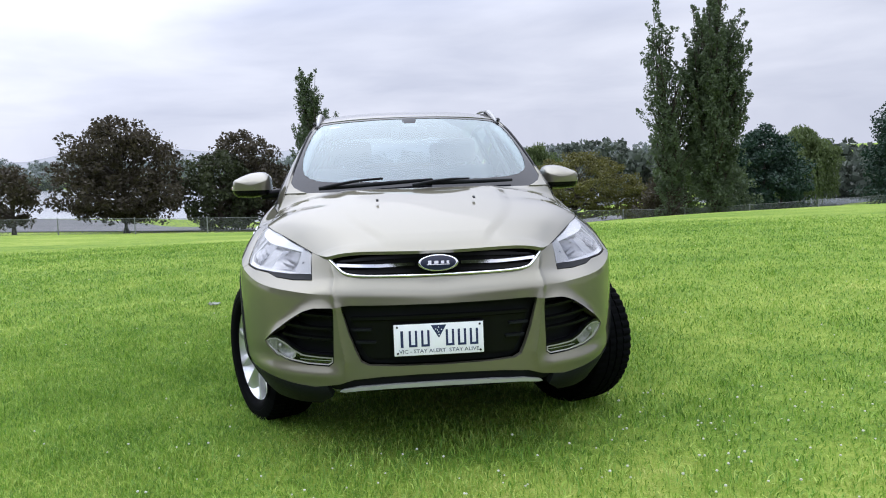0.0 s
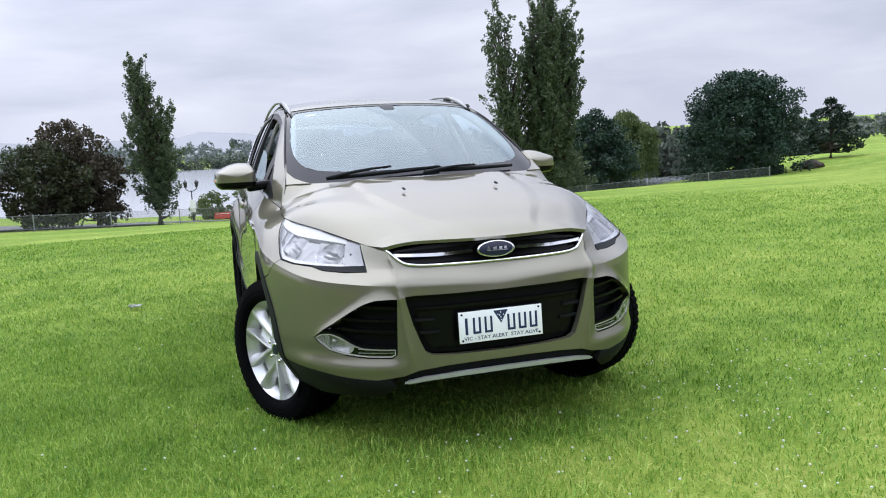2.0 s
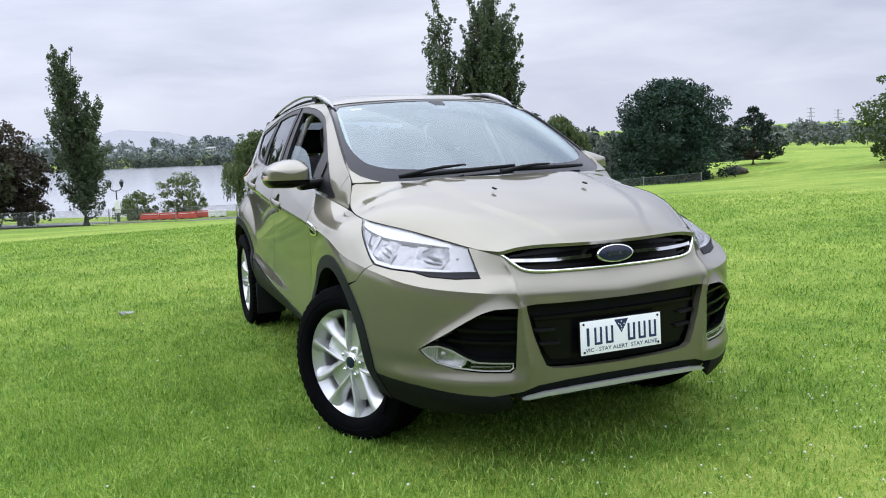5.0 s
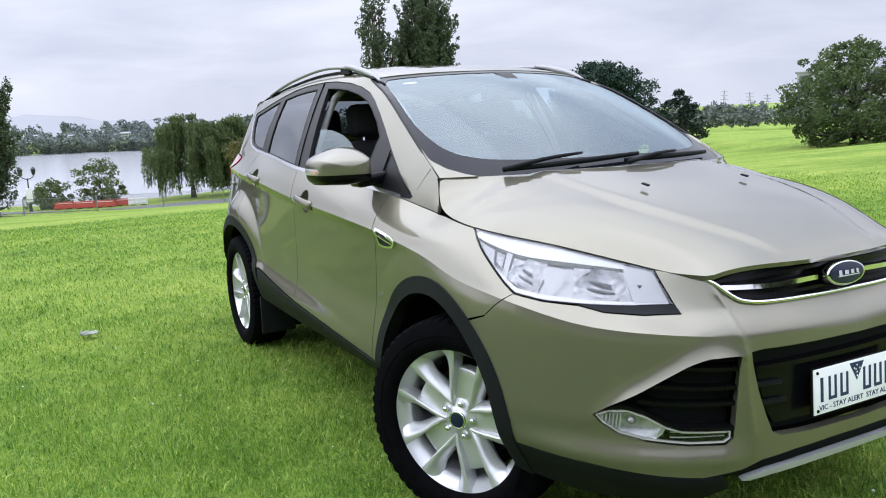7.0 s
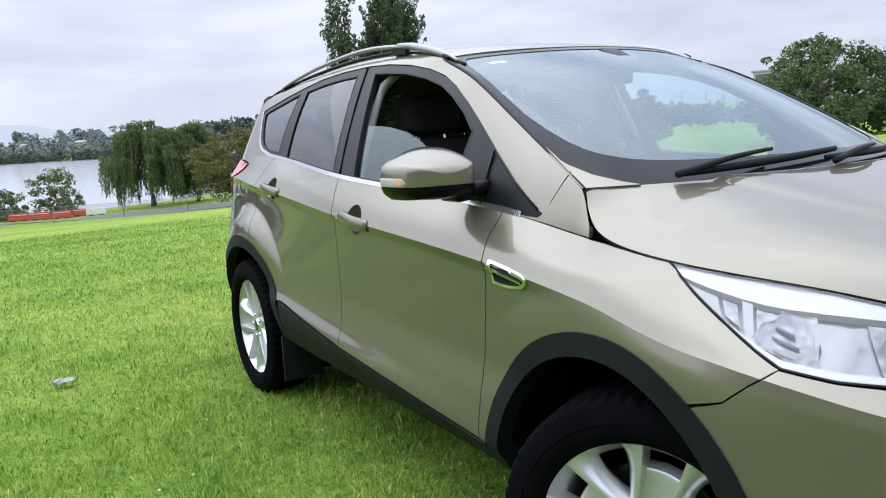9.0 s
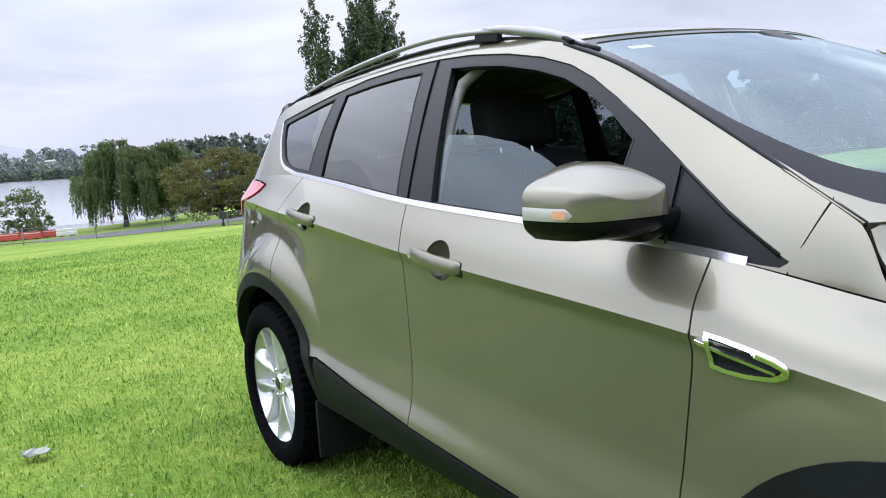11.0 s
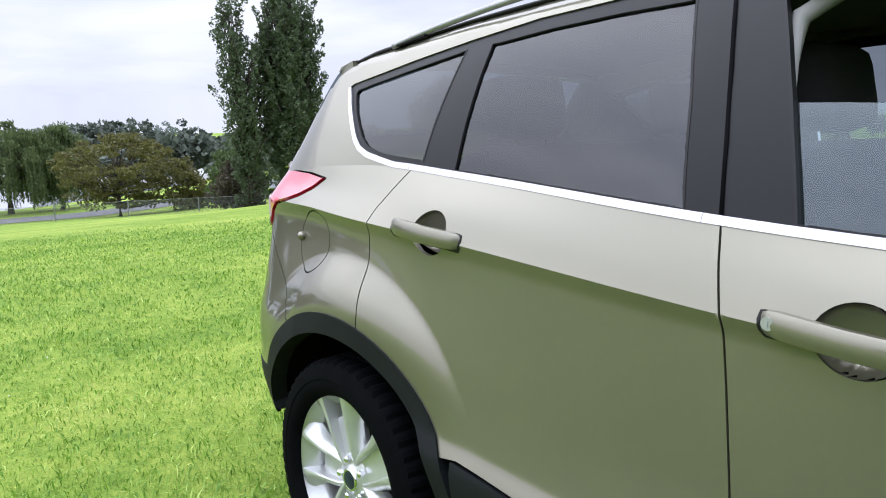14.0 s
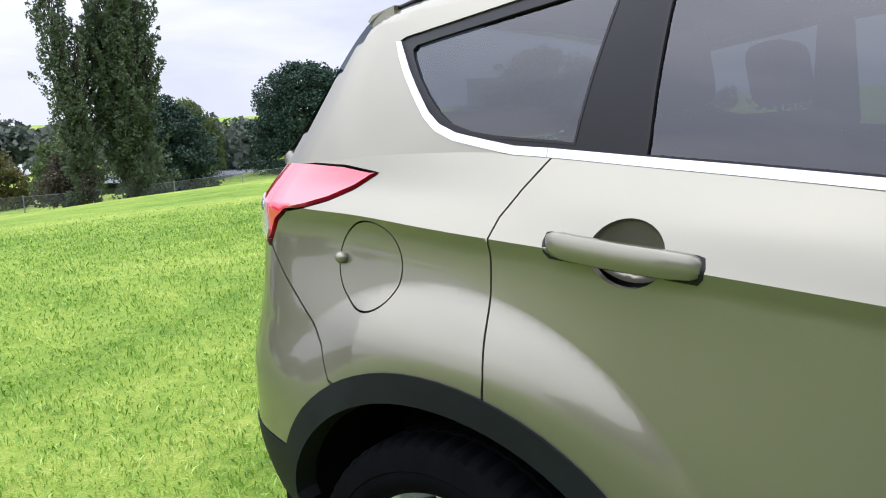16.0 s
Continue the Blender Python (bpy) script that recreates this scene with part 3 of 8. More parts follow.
_bx, _bz = belt_at(_gy)


def cabin(y, z):
    y, z = np.asarray(y, float), np.asarray(z, float)
    xb, zb = np.interp(y, _gy, _bx), np.interp(y, _gy, _bz)
    xt, zt = np.interp(y, _gy, GUTTER_X), np.interp(y, _gy, GUTTER_Z)
    v = (z - zb) / np.maximum(zt - zb, 0.03)
    vc = np.clip(v, -0.3, 1.2)
    x = xb + (xt - xb) * vc + 0.018 * 4 * vc * (1 - vc) * np.clip((zt - zb) / 0.3, 0, 1) * np.interp(y, [3.45, 3.9], [1.0, 0.35])
    # the roof rolls over above the window line
    x = x - 0.03 * np.clip((vc - 0.9) / 0.1, 0, 1) ** 2 * (y > 2.1) * np.clip((y - 2.1) / 0.3, 0, 1)
    return np.stack([x, y, z], 1)


# hood: v across (0 to 1), s along (0 to 1)
_seam = smooth_line([(0.452, 0.172, 0.866), (0.492, 0.245, 0.868), (0.521, 0.300, 0.876), (0.655, 0.55, 0.928), (0.735, 0.72, 0.953), (0.768, 0.85, 0.968),
                     (0.764, 1.0, 0.983), (0.750, 1.10, 1.008), (0.731, 1.155, 1.052), (0.708, 1.19, 1.107)], 30)
_mid = smooth_line([(0.112, 0.882), (0.20, 0.925), (0.40, 0.990), (0.65, 1.052), (0.85, 1.092), (0.96, 1.112)], 40)


def line_at(line, s):
    k = np.linspace(0, 1, len(line))
    return [np.interp(s, k, line[:, i]) for i in range(line.shape[1])]


def hood(a, b):
    v, s = np.asarray(a, float) / 0.7, np.asarray(b, float)
    ym, zm = line_at(_mid, s)
    xs, ys, zs = line_at(_seam, s)
    y = ym + (ys - ym) * np.abs(v) ** 2.2
    back = np.interp(y, _mid[:, 0], _mid[:, 1])
    w = 0.22 * np.abs(v) ** 2 + 0.78 * np.abs(v) ** 5
    z = back + (zs - np.interp(ys, _mid[:, 0], _mid[:, 1])) * w
    # the raised middle, bounded by two folds that run together towards the badge
    fold = 0.62 - 0.16 * (1 - s)
    z = z + 0.009 * np.clip((fold - np.abs(v)) / 0.10, 0, 1) ** 2 * (3 - 2 * np.clip((fold - np.abs(v)) / 0.10, 0, 1)) * np.clip(s * 4, 0, 1)
    return np.stack([xs * v, y, z], 1)


# windscreen: v across, s from the cowl to the roof
_wside = smooth_line([(0.708, 1.19, 1.107), (0.668, 1.50, 1.28), (0.620, 1.80, 1.433), (0.582, 2.045, 1.520)], 30)


def screen(a, b):
    v, s = np.asarray(a, float) / 0.65, np.asarray(b, float)
    xs, ys, zs = line_at(_wside, s)
    ym, zm = 0.965 + (1.89 - 0.965) * s, 1.112 + (1.545 - 1.112) * s + 0.028 * 4 * s * (1 - s)
    k = 1 - np.sqrt(np.maximum(1 - 0.9 * v * v, 0)) / 1.0
    k = k / (1 - math.sqrt(0.1))
    return np.stack([xs * v, ym + (ys - ym) * (0.6 * v * v + 0.4 * k), zm + (zs - zm) * (0.6 * v * v + 0.4 * k)], 1)


# roof: v across, s from the windscreen to the spoiler
def roof(a, b):
    v, s = np.asarray(a, float) / 0.58, np.asarray(b, float)
    ye = 2.045 + (3.93 - 2.045) * s
    ym = 1.89 + (4.02 - 1.89) * s
    y = ym + (ye - ym) * v * v
    xe, ze = np.interp(ye, _gy, GUTTER_X) - 0.028 * np.clip((ye - 2.1) / 0.3, 0, 1), np.interp(ye, _gy, GUTTER_Z)
    zm = monotone([0, 0.1, 0.3, 0.5, 0.75, 1.0], [1.545, 1.582, 1.622, 1.632, 1.615, 1.565])(s)
    return np.stack([xe * v, y, zm + (ze - zm) * (0.45 * v * v + 0.55 * np.abs(v) ** 5)], 1)


def inside_poly(poly, p):
    x, y = p[:, 0], p[:, 1]
    a, b = poly, np.roll(poly, -1, 0)
    hit = np.zeros(len(p), bool)
    for (x1, y1), (x2, y2) in zip(a, b):
        c = (y1 > y) != (y2 > y)
        hit ^= c & (x < (x2 - x1) * (y - y1) / (y2 - y1 if y2 != y1 else 1e-12) + x1)
    return hit


def walk_poly(poly, step):
    poly = np.array(poly, float)
    out = []
    for p, q in zip(poly, np.roll(poly, -1, 0)):
        n = max(1, int(math.ceil(np.hypot(*(q - p)) / step)))
        out += [p + (q - p) * k / n for k in range(n)]
    return np.array(out)


def shrink(poly, g):
    """The outline drawn in by g."""
    if not g:
        return poly
    a, b, c = np.roll(poly, 1, 0), poly, np.roll(poly, -1, 0)
    area = 0.5 * np.sum(b[:, 0] * c[:, 1] - c[:, 0] * b[:, 1])
    d1, d2 = b - a, c - b
    d1 /= np.maximum(np.hypot(*d1.T), 1e-9)[:, None]
    d2 /= np.maximum(np.hypot(*d2.T), 1e-9)[:, None]
    n = np.stack([-(d1 + d2)[:, 1], (d1 + d2)[:, 0]], 1) * np.sign(area)
    n /= np.maximum(np.hypot(*n.T), 0.6)[:, None]
    return poly + n * g


def panel_data(outline, surf, step=0.03, gap=0.0, lift=0.0, flange=0.012, holes=(), hand=1, grid=(1.0, 1.0), crease=None):
    """Vertices, faces and loop normals of a piece of a surface inside an outline, with its edges turned inwards."""
    g = np.array(grid)
    loops = [shrink(walk_poly(np.array(outline) * g, step), gap)] + [shrink(walk_poly(np.array(h) * g, step), -gap) for h in holes]
    pts, edges = [], []
    for l in loops:
        n0 = len(pts)
        pts += [tuple(p) for p in l]
        edges += [(n0 + i, n0 + (i + 1) % len(l)) for i in range(len(l))]
    o = loops[0]
    lo, hi = o.min(0), o.max(0)
    xx, yy = np.meshgrid(np.arange(lo[0] + step / 2, hi[0], step), np.arange(lo[1] + step / 2, hi[1], step * 0.87))
    xx[1::2] += step / 2
    cand = np.stack([xx.ravel(), yy.ravel()], 1)
    keep = inside_poly(o, cand)
    for h in loops[1:]:
        keep &= ~inside_poly(h, cand)
    cand = cand[keep]
    rim = np.vstack(loops)
    if len(cand):
        near = np.array([np.min((rim[:, 0] - p[0]) ** 2 + (rim[:, 1] - p[1]) ** 2) for p in cand])
        cand = cand[near > (0.5 * step) ** 2]
    for path in (crease or ()):
        line = walk_poly(np.vstack([path, path[::-1]]) * g, step)
        line = line[: len(line) // 2 + 1]
        good = inside_poly(o, line)
        for h in loops[1:]:
            good &= ~inside_poly(h, line)
        good &= np.array([np.min((rim[:, 0] - p[0]) ** 2 + (rim[:, 1] - p[1]) ** 2) > (0.12 * step) ** 2 for p in line])
        if len(cand) and good.any():
            away = np.array([np.min((line[good][:, 0] - p[0]) ** 2 + (line[good][:, 1] - p[1]) ** 2) for p in cand])
            cand = cand[away > (0.4 * step) ** 2]
        last = None
        for k, p in enumerate(line):
            if good[k]:
                if last is not None:
                    edges.append((last, len(pts)))
                last = len(pts)
                pts.append(tuple(p))
            else:
                last = None
    if len(cand):
        pts += [tuple(p) for p in cand]
    v2, e2, f2, *_ = delaunay_2d_cdt([Vector(p) for p in pts], edges, [], 0, 1e-6)
    v2 = np.array([(v.x, v.y) for v in v2])
    f2 = np.array([f for f in f2 if len(f) == 3])
    c2 = v2[f2].mean(1)
    ok = inside_poly(o, c2)
    for h in loops[1:]:
        ok &= ~inside_poly(h, c2)
    f2 = f2[ok]
    used = np.unique(f2)
    remap = np.full(len(v2), -1)
    remap[used] = np.arange(len(used))
    v2, f2 = v2[used], remap[f2]
    e1, e2_ = v2[f2[:, 1]] - v2[f2[:, 0]], v2[f2[:, 2]] - v2[f2[:, 0]]
    flip = (e1[:, 0] * e2_[:, 1] - e1[:, 1] * e2_[:, 0]) < 0
    f2[flip] = f2[flip][:, ::-1]

    def at(q):
        return surf(q[:, 0] / g[0], q[:, 1] / g[1])

    def normal(q, h=1e-4):
        da = at(q + (h, 0)) - at(q - (h, 0))
        db = at(q + (0, h)) - at(q - (0, h))
        n = np.cross(da, db)
        return n / np.maximum(np.linalg.norm(n, axis=1), 1e-12)[:, None]

    P, N = at(v2), normal(v2)
    P = P + N * lift
    cen = v2[f2].mean(1)
    lv = v2[f2.ravel()]
    ln = normal(lv + 0.10 * (np.repeat(cen, 3, 0) - lv))
    faces = [tuple(f) for f in f2]
    if flange:
        count = {}
        for f in f2:
            for a, b in ((f[0], f[1]), (f[1], f[2]), (f[2], f[0])):
                count[(a, b)] = 1
        rimes = [(a, b) for a, b in count if (b, a) not in count]
        low = {}
        extra = []
        for a, b in rimes:
            for k in (a, b):
                if k not in low:
                    low[k] = len(P) + len(extra)
                    extra.append(P[k] - N[k] * flange)
        P = np.vstack([P, extra])
        more = []
        for a, b in rimes:
            q = (a, low[a], low[b], b)
            faces.append(q)
            n = np.cross(P[low[a]] - P[a], P[b] - P[a])
            n = n / max(np.linalg.norm(n), 1e-9)
            more += [n] * 4
        ln = np.vstack([ln, more])
    if hand < 0:
        P = P * (-1, 1, 1)
        out, on, k = [], [], 0
        for f in faces:
            n = len(f)
            out.append(f[::-1])
            on += [ln[k + i] * (-1, 1, 1) for i in reversed(range(n))]
            k += n
        faces, ln = out, np.array(on)
    return P, faces, ln


def joined(*datas):
    vs, fs, ns = [], [], []
    for P, f, n in datas:
        k = len(vs)
        vs += list(P)
        fs += [tuple(i + k for i in q) for q in f]
        ns += list(n)
    return vs, fs, ns


def panel(name, mat, parent, outline, surf, label="", **kw):
    P, f, n = panel_data(outline, surf, **kw)
    return mesh_object(name, P, f, mat, parent, label, True, n)


def panel_pair(name, mat, parent, outline, surf, label="", **kw):
    """One part that spans both sides of the car."""
    P, f, n = joined(panel_data(outline, surf, hand=1, **kw), panel_data(outline, surf, hand=-1, **kw))
    return mesh_object(name, P, f, mat, parent, label, True, n)

# ---- the car ----
car = tagged(new("car"), "olive metallic five-door SUV parked on the mown lawn", "car")


def arch_points(arch, a0, a1, grow=0.0, n=24):
    yc, zc, a, b = arch
    return [(yc - ((NOSEWARD[arch] if math.cos(radians(t)) > 0 else a) + grow) * math.cos(radians(t)), zc + (b + grow) * math.sin(radians(t))) for t in np.linspace(a0, a1, n)]


def S(points):
    return [side(y, z) for y, z in points]


def N(points):
    return [nose(x, z) for x, z in points]


FOLDS = [np.stack([UG[190::8], LINES[CREASE][0][190::8]], 1)]
for (yc, zc, a, b), wide in ((FRONT_ARCH, FRONT_WIDE), (REAR_ARCH, REAR_WIDE)):
    ring = []
    for t in np.radians(np.linspace(12, 168, 60)):
        k = 1 + fold_width(wide, np.array([t]))[0]
        y = yc - (NOSEWARD[(yc, zc, a, b)] if math.cos(t) > 0 else a) * k * math.cos(t)
        ring.append((float(np.interp(y, BY[BX > 0.3], UG[BX > 0.3])), zc + b * k * math.sin(t)))
    FOLDS.append(np.array(ring))


def belt_points(y0, y1, n=20, drop=0.0):
    return [(y, float(np.interp(y, _gy, _bz)) - drop) for y in np.linspace(y0, y1, n)]


hl_top = [(float(x), float(y), float(z)) for x, y, z in _seam[60:180:10]]
# outline of the headlamp on the shell
HL_TOP = [(near, z) for near, z in [(nose(x, z)[0] if x < 0.60 else side(y, z)[0], z + 0.0005) for x, y, z in hl_top]]
HL_BOTTOM = [side(0.845, 0.958), side(0.70, 0.885), side(0.60, 0.835), side(0.545, 0.811), side(0.46, 0.797), nose(0.70, 0.789), nose(0.62, 0.786), nose(0.521, 0.789)]
HL_STRIP = [nose(0.521, 0.789), nose(0.521, 0.769), nose(0.60, 0.767), nose(0.68, 0.774), nose(0.72, 0.789), nose(0.70, 0.789), nose(0.62, 0.786)]

# front bumper: half outline, from the grille's lower edge out to the wheel arch and back along the bottom
GRILLE_EDGE = [(0, 0.783), (0.15, 0.784), (0.30, 0.788), (0.37, 0.796), (0.40, 0.812), (0.43, 0.842), (0.452, 0.864)]
bumper_low = [side(0.54, 0.372), side(0.46, 0.368), nose(0.741, 0.362), nose(0.62, 0.346), nose(0.52, 0.338), nose(0.47, 0.345), nose(0.42, 0.352), nose(0.36, 0.372),
              nose(0.25, 0.382), nose(0.10, 0.386), nose(0, 0.386)]
BUMPER = (N(GRILLE_EDGE) + [nose(0.49, 0.868), nose(0.521, 0.874), nose(0.521, 0.82), nose(0.521, 0.769), nose(0.60, 0.766), nose(0.68, 0.773), nose(0.72, 0.787)]
          + [side(0.46, 0.795), side(0.545, 0.809), side(0.585, 0.775), side(0.63, 0.735)] + S(arch_points(FRONT_ARCH, 52, 3, 0.0, 16)) + bumper_low)
LOWER_GRILLE = N([(0, 0.672), (0.20, 0.674), (0.36, 0.677), (0.402, 0.674), (0.398, 0.650), (0.375, 0.56), (0.350, 0.49), (0.330, 0.445), (0.30, 0.430), (0.20, 0.424), (0, 0.421)])
_bu = np.linspace(BROW[0][0], BROW[0][-1], 30)
FOG_HOLE = list(zip(_bu, monotone(*BROW)(_bu))) + N([(0.725, 0.482), (0.69, 0.452), (0.64, 0.437), (0.55, 0.427), (0.46, 0.424), (0.440, 0.440), (0.436, 0.55)])
# the lower grille opens on the middle line: walk round it there
lg = [(p[0], p[1]) for p in LOWER_GRILLE]
outline_open = BUMPER + list(reversed(lg))
bumper = panel_pair("front_bumper", PAINT, car, outline_open, shell, "olive painted bumper with body-colour bars", step=0.010, holes=[FOG_HOLE], flange=0.03, crease=FOLDS[:1])

for hand in (-1, 1):
    fender_out = ([side(0.545, 0.811), side(0.60, 0.836), side(0.70, 0.886), side(0.845, 0.960), side(0.862, 0.9665)] + S([(0.93, 0.972), (1.0, 0.979), (1.07, 0.986), (1.12, 0.990)])
                  + S(belt_points(1.14, 1.43, 12)) + S([(1.418, 1.0), (1.406, 0.93), (1.411, 0.86), (1.428, 0.75), (1.446, 0.62), (1.452, 0.50), (1.455, 0.412)])
                  + S([(1.428, 0.405)]) + S(arch_points(FRONT_ARCH, 174, 53, 0.0, 26)) + [side(0.63, 0.737), side(0.585, 0.777)])
    fender = panel("front_fender", PAINT, car, fender_out, shell, step=0.015, gap=0.0018, crease=FOLDS, hand=hand)
    fd = (S(belt_points(1.43, 2.505, 26)) + S([(2.490, 1.06), (2.470, 0.985), (2.460, 0.86), (2.448, 0.68), (2.436, 0.56), (2.430, 0.475)])
          + S([(2.1, 0.452), (1.8, 0.432), (1.455, 0.412), (1.452, 0.50), (1.446, 0.62), (1.428, 0.75), (1.411, 0.86), (1.406, 0.93), (1.418, 1.0)]))
    dish_f = [side(2.262 + 0.062 * math.cos(t), 0.975 + 0.052 * math.sin(t)) for t in np.linspace(0, 2 * math.pi, 33)[:-1]]
    dish_r = [side(3.235 + 0.062 * math.cos(t), 1.052 + 0.050 * math.sin(t)) for t in np.linspace(0, 2 * math.pi, 33)[:-1]]
    front_door = panel("front_door", PAINT, car, fd, shell, step=0.016, holes=[dish_f], gap=0.0022, crease=FOLDS, hand=hand)
    rear_arch_up = arch_points(REAR_ARCH, 24, 74, 0.0, 18)
    rd = (S(belt_points(2.505, 3.414, 22)) + S([(3.455, 1.14), (3.482, 1.095), (3.492, 1.05), (3.490, 0.95), (3.474, 0.86), (3.470, 0.83)])
          + S(list(reversed(rear_arch_up))) + S([(3.10, 0.549), (2.8, 0.512), (2.430, 0.477), (2.436, 0.56), (2.448, 0.68), (2.460, 0.86), (2.470, 0.985), (2.490, 1.06)]))
    rear_door = panel("rear_door", PAINT, car, rd, shell, step=0.014, holes=[dish_r], gap=0.0022, crease=FOLDS, hand=hand)
    for door, dish, (hy, hz) in ((front_door, dish_f, (2.262, 0.975)), (rear_door, dish_r, (3.235, 1.052))):
        def cup(u, z, hy=hy, hz=hz):
            p = shell(u, z)
            r2 = np.clip(((p[:, 1] - hy) / 0.062) ** 2 + ((z - hz) / 0.052) ** 2, 0, 1)
            p[:, 0] -= (0.045 - 0.55 * (z - hz)) * (1 - r2) ** 0.3
            return p
        panel("handle_cup", PAINT, door, dish, cup, step=0.012, hand=hand, flange=0)
        base = shell(np.array([side(hy - 0.1, hz)[0], side(hy, hz)[0], side(hy + 0.1, hz)[0]]), np.array([hz - 0.008, hz, hz + 0.008]))
        along = (base[2] - base[0]) / 0.2
        grip, sizes = [], []
        for k, d, up in ((-0.120, -0.006, 0.009), (-0.116, -0.002, 0.0155), (-0.104, 0.002, 0.0200), (-0.06, 0.010, 0.0225), (0.0, 0.014, 0.0225), (0.06, 0.012, 0.0225), (0.105, 0.007, 0.0225), (0.124, 0.003, 0.020), (0.135, -0.001, 0.0155), (0.139, -0.006, 0.009)):
            q = base[1] + along * k
            grip.append((hand * (q[0] + d), q[1], q[2] - 0.001))
            sizes.append(up)
        # a flattened bar with a fold along its lower third
        vs_, fs_ = [], []
        sect = [(-0.9, 0.45), (-0.72, 0.88), (-0.2, 1.0), (0.45, 0.95), (0.85, 0.62), (1.0, -0.05), (0.94, -0.42), (0.62, -0.86), (0.0, -1.0), (-0.7, -0.9), (-0.92, -0.4)]
        for (gx, gy, gz), up in zip(grip, sizes):
            vs_ += [(gx + hand * 0.0115 * a * min(1, up / 0.02), gy, gz + up * b) for a, b in sect]
        ns = len(sect)
        for i in range(len(grip) - 1):
            for k in range(ns):
                q = (i * ns + k, i * ns + (k + 1) % ns, (i + 1) * ns + (k + 1) % ns, (i + 1) * ns + k)
                fs_.append(q if hand > 0 else q[::-1])
        fs_ += [tuple(range(ns))[::hand], tuple(range((len(grip) - 1) * ns, len(grip) * ns))[::-hand]]
        handle = mesh_object("door_handle", vs_, fs_, PAINT, door, "olive painted pull handle")
        handle.data.set_sharp_from_angle(angle=radians(40))
        slope = along[2] / along[1]
        for lo_y, hi_y in ((-0.126, -0.064), (0.064, 0.145)):
            if lo_y < 0:
                cap = [(hy + lo_y + 0.012, -0.0260), (hy + hi_y, -0.0260), (hy + hi_y, 0.016), (hy + lo_y + 0.012, 0.016), (hy + lo_y + 0.003, 0.014), (hy + lo_y, 0.0), (hy + lo_y + 0.003, -0.016)]
            else:
                cap = [(hy + lo_y, -0.0260), (hy + hi_y - 0.012, -0.0260), (hy + hi_y - 0.003, -0.016), (hy + hi_y, 0.0), (hy + hi_y - 0.003, 0.014), (hy + hi_y - 0.012, 0.016), (hy + lo_y, 0.016)]
            panel("handle_gasket", SEAL, door, S([(y, hz + b + slope * (y - hy)) for y, b in cap]), shell, "thin black gasket", step=0.012, lift=0.0013, flange=0.002, hand=hand)
        if hand < 0 and door is front_door:
            bm = bmesh.new()
            rod(bm, (grip[7][0] + 0.002, grip[7][1] - 0.004, grip[7][2] + 0.001), (grip[7][0] - 0.0135, grip[7][1] - 0.004, grip[7][2] + 0.001), 0.0115, 0.0105, seg=20)
            box(bm, (0.002, 0.0025, 0.009), Matrix.Translation((grip[7][0] - 0.014, grip[7][1] - 0.004, grip[7][2] + 0.001)), 0)
            part("lock_barrel", bm, SATIN, door, "chrome key lock")
    TAIL = [side(3.825, 1.163), side(3.93, 1.176), side(4.05, 1.180), side(4.16, 1.180), side(4.25, 1.172), side(4.35, 1.165), side(4.36, 1.10), side(4.30, 1.04), side(4.215, 0.995), side(4.185, 1.01), side(4.15, 1.055), side(4.10, 1.082), side(4.03, 1.092),
            side(3.95, 1.110), side(3.88, 1.135)]
    qp = (S(belt_points(3.414, 4.10, 16)) + [side(4.22, 1.182), side(4.16, 1.1815), side(4.05, 1.1815), side(3.93, 1.178), side(3.82, 1.164), side(3.88, 1.132), side(3.95, 1.107), side(4.03, 1.089),
          side(4.10, 1.079), side(4.145, 1.053), side(4.18, 1.008), side(4.185, 0.995)]
          + S([(4.10, 0.93), (4.0, 0.865), (3.92, 0.815), (3.872, 0.755)]) + S(arch_points(REAR_ARCH, 120, 74.3, 0.0, 14))
          + S([(3.470, 0.83), (3.474, 0.86), (3.490, 0.95), (3.492, 1.05), (3.482, 1.095), (3.455, 1.14)]))
    FUEL = [side(3.806 + 0.098 * math.cos(t), 0.985 + 0.088 * math.sin(t)) for t in np.linspace(0, 2 * math.pi, 41)[:-1]]
    quarter = panel("rear_quarter_panel", PAINT, car, qp, shell, step=0.014, gap=0.0018, crease=FOLDS, hand=hand, holes=[FUEL] if hand < 0 else ())
    if hand < 0:
        flap = panel("fuel_flap", PAINT, quarter, FUEL, shell, step=0.02, gap=0.0022, crease=FOLDS, hand=hand)
    rb = (S([(4.185, 0.992), (4.21, 0.99)]) + [side(4.30, 1.03), (UG[-1] - 0.45, 1.02), (UG[-1] + 0.003, 1.02), (UG[-1] + 0.003, 0.565), (UG[-1] - 0.4, 0.565)]
          + S([(4.28, 0.56), (4.15, 0.565), (4.03, 0.568)]) + S(arch_points(REAR_ARCH, 152, 121, 0.0, 10)) + S([(3.872, 0.753), (3.92, 0.813), (4.0, 0.863), (4.10, 0.928)]))
    panel("rear_bumper", PAINT, car, rb, shell, step=0.03, gap=0.0018, hand=hand)
    rt = ([(UG[-1], 0.562), (UG[-1] - 0.4, 0.562)] + S([(4.28, 0.557), (4.15, 0.562), (4.045, 0.565), (4.06, 0.50), (4.075, 0.40)]) + [side(4.20, 0.36), (UG[-1] - 0.4, 0.36), (UG[-1], 0.36)])
    panel("rear_bumper_trim", PLASTIC, car, rt, shell, "black grained plastic", step=0.035, hand=hand, lift=0.003)
    tl = panel("tail_light", REDLENS, car, TAIL, shell, "glossy red tail light", step=0.02, gap=0.003, hand=hand, lift=0.006)
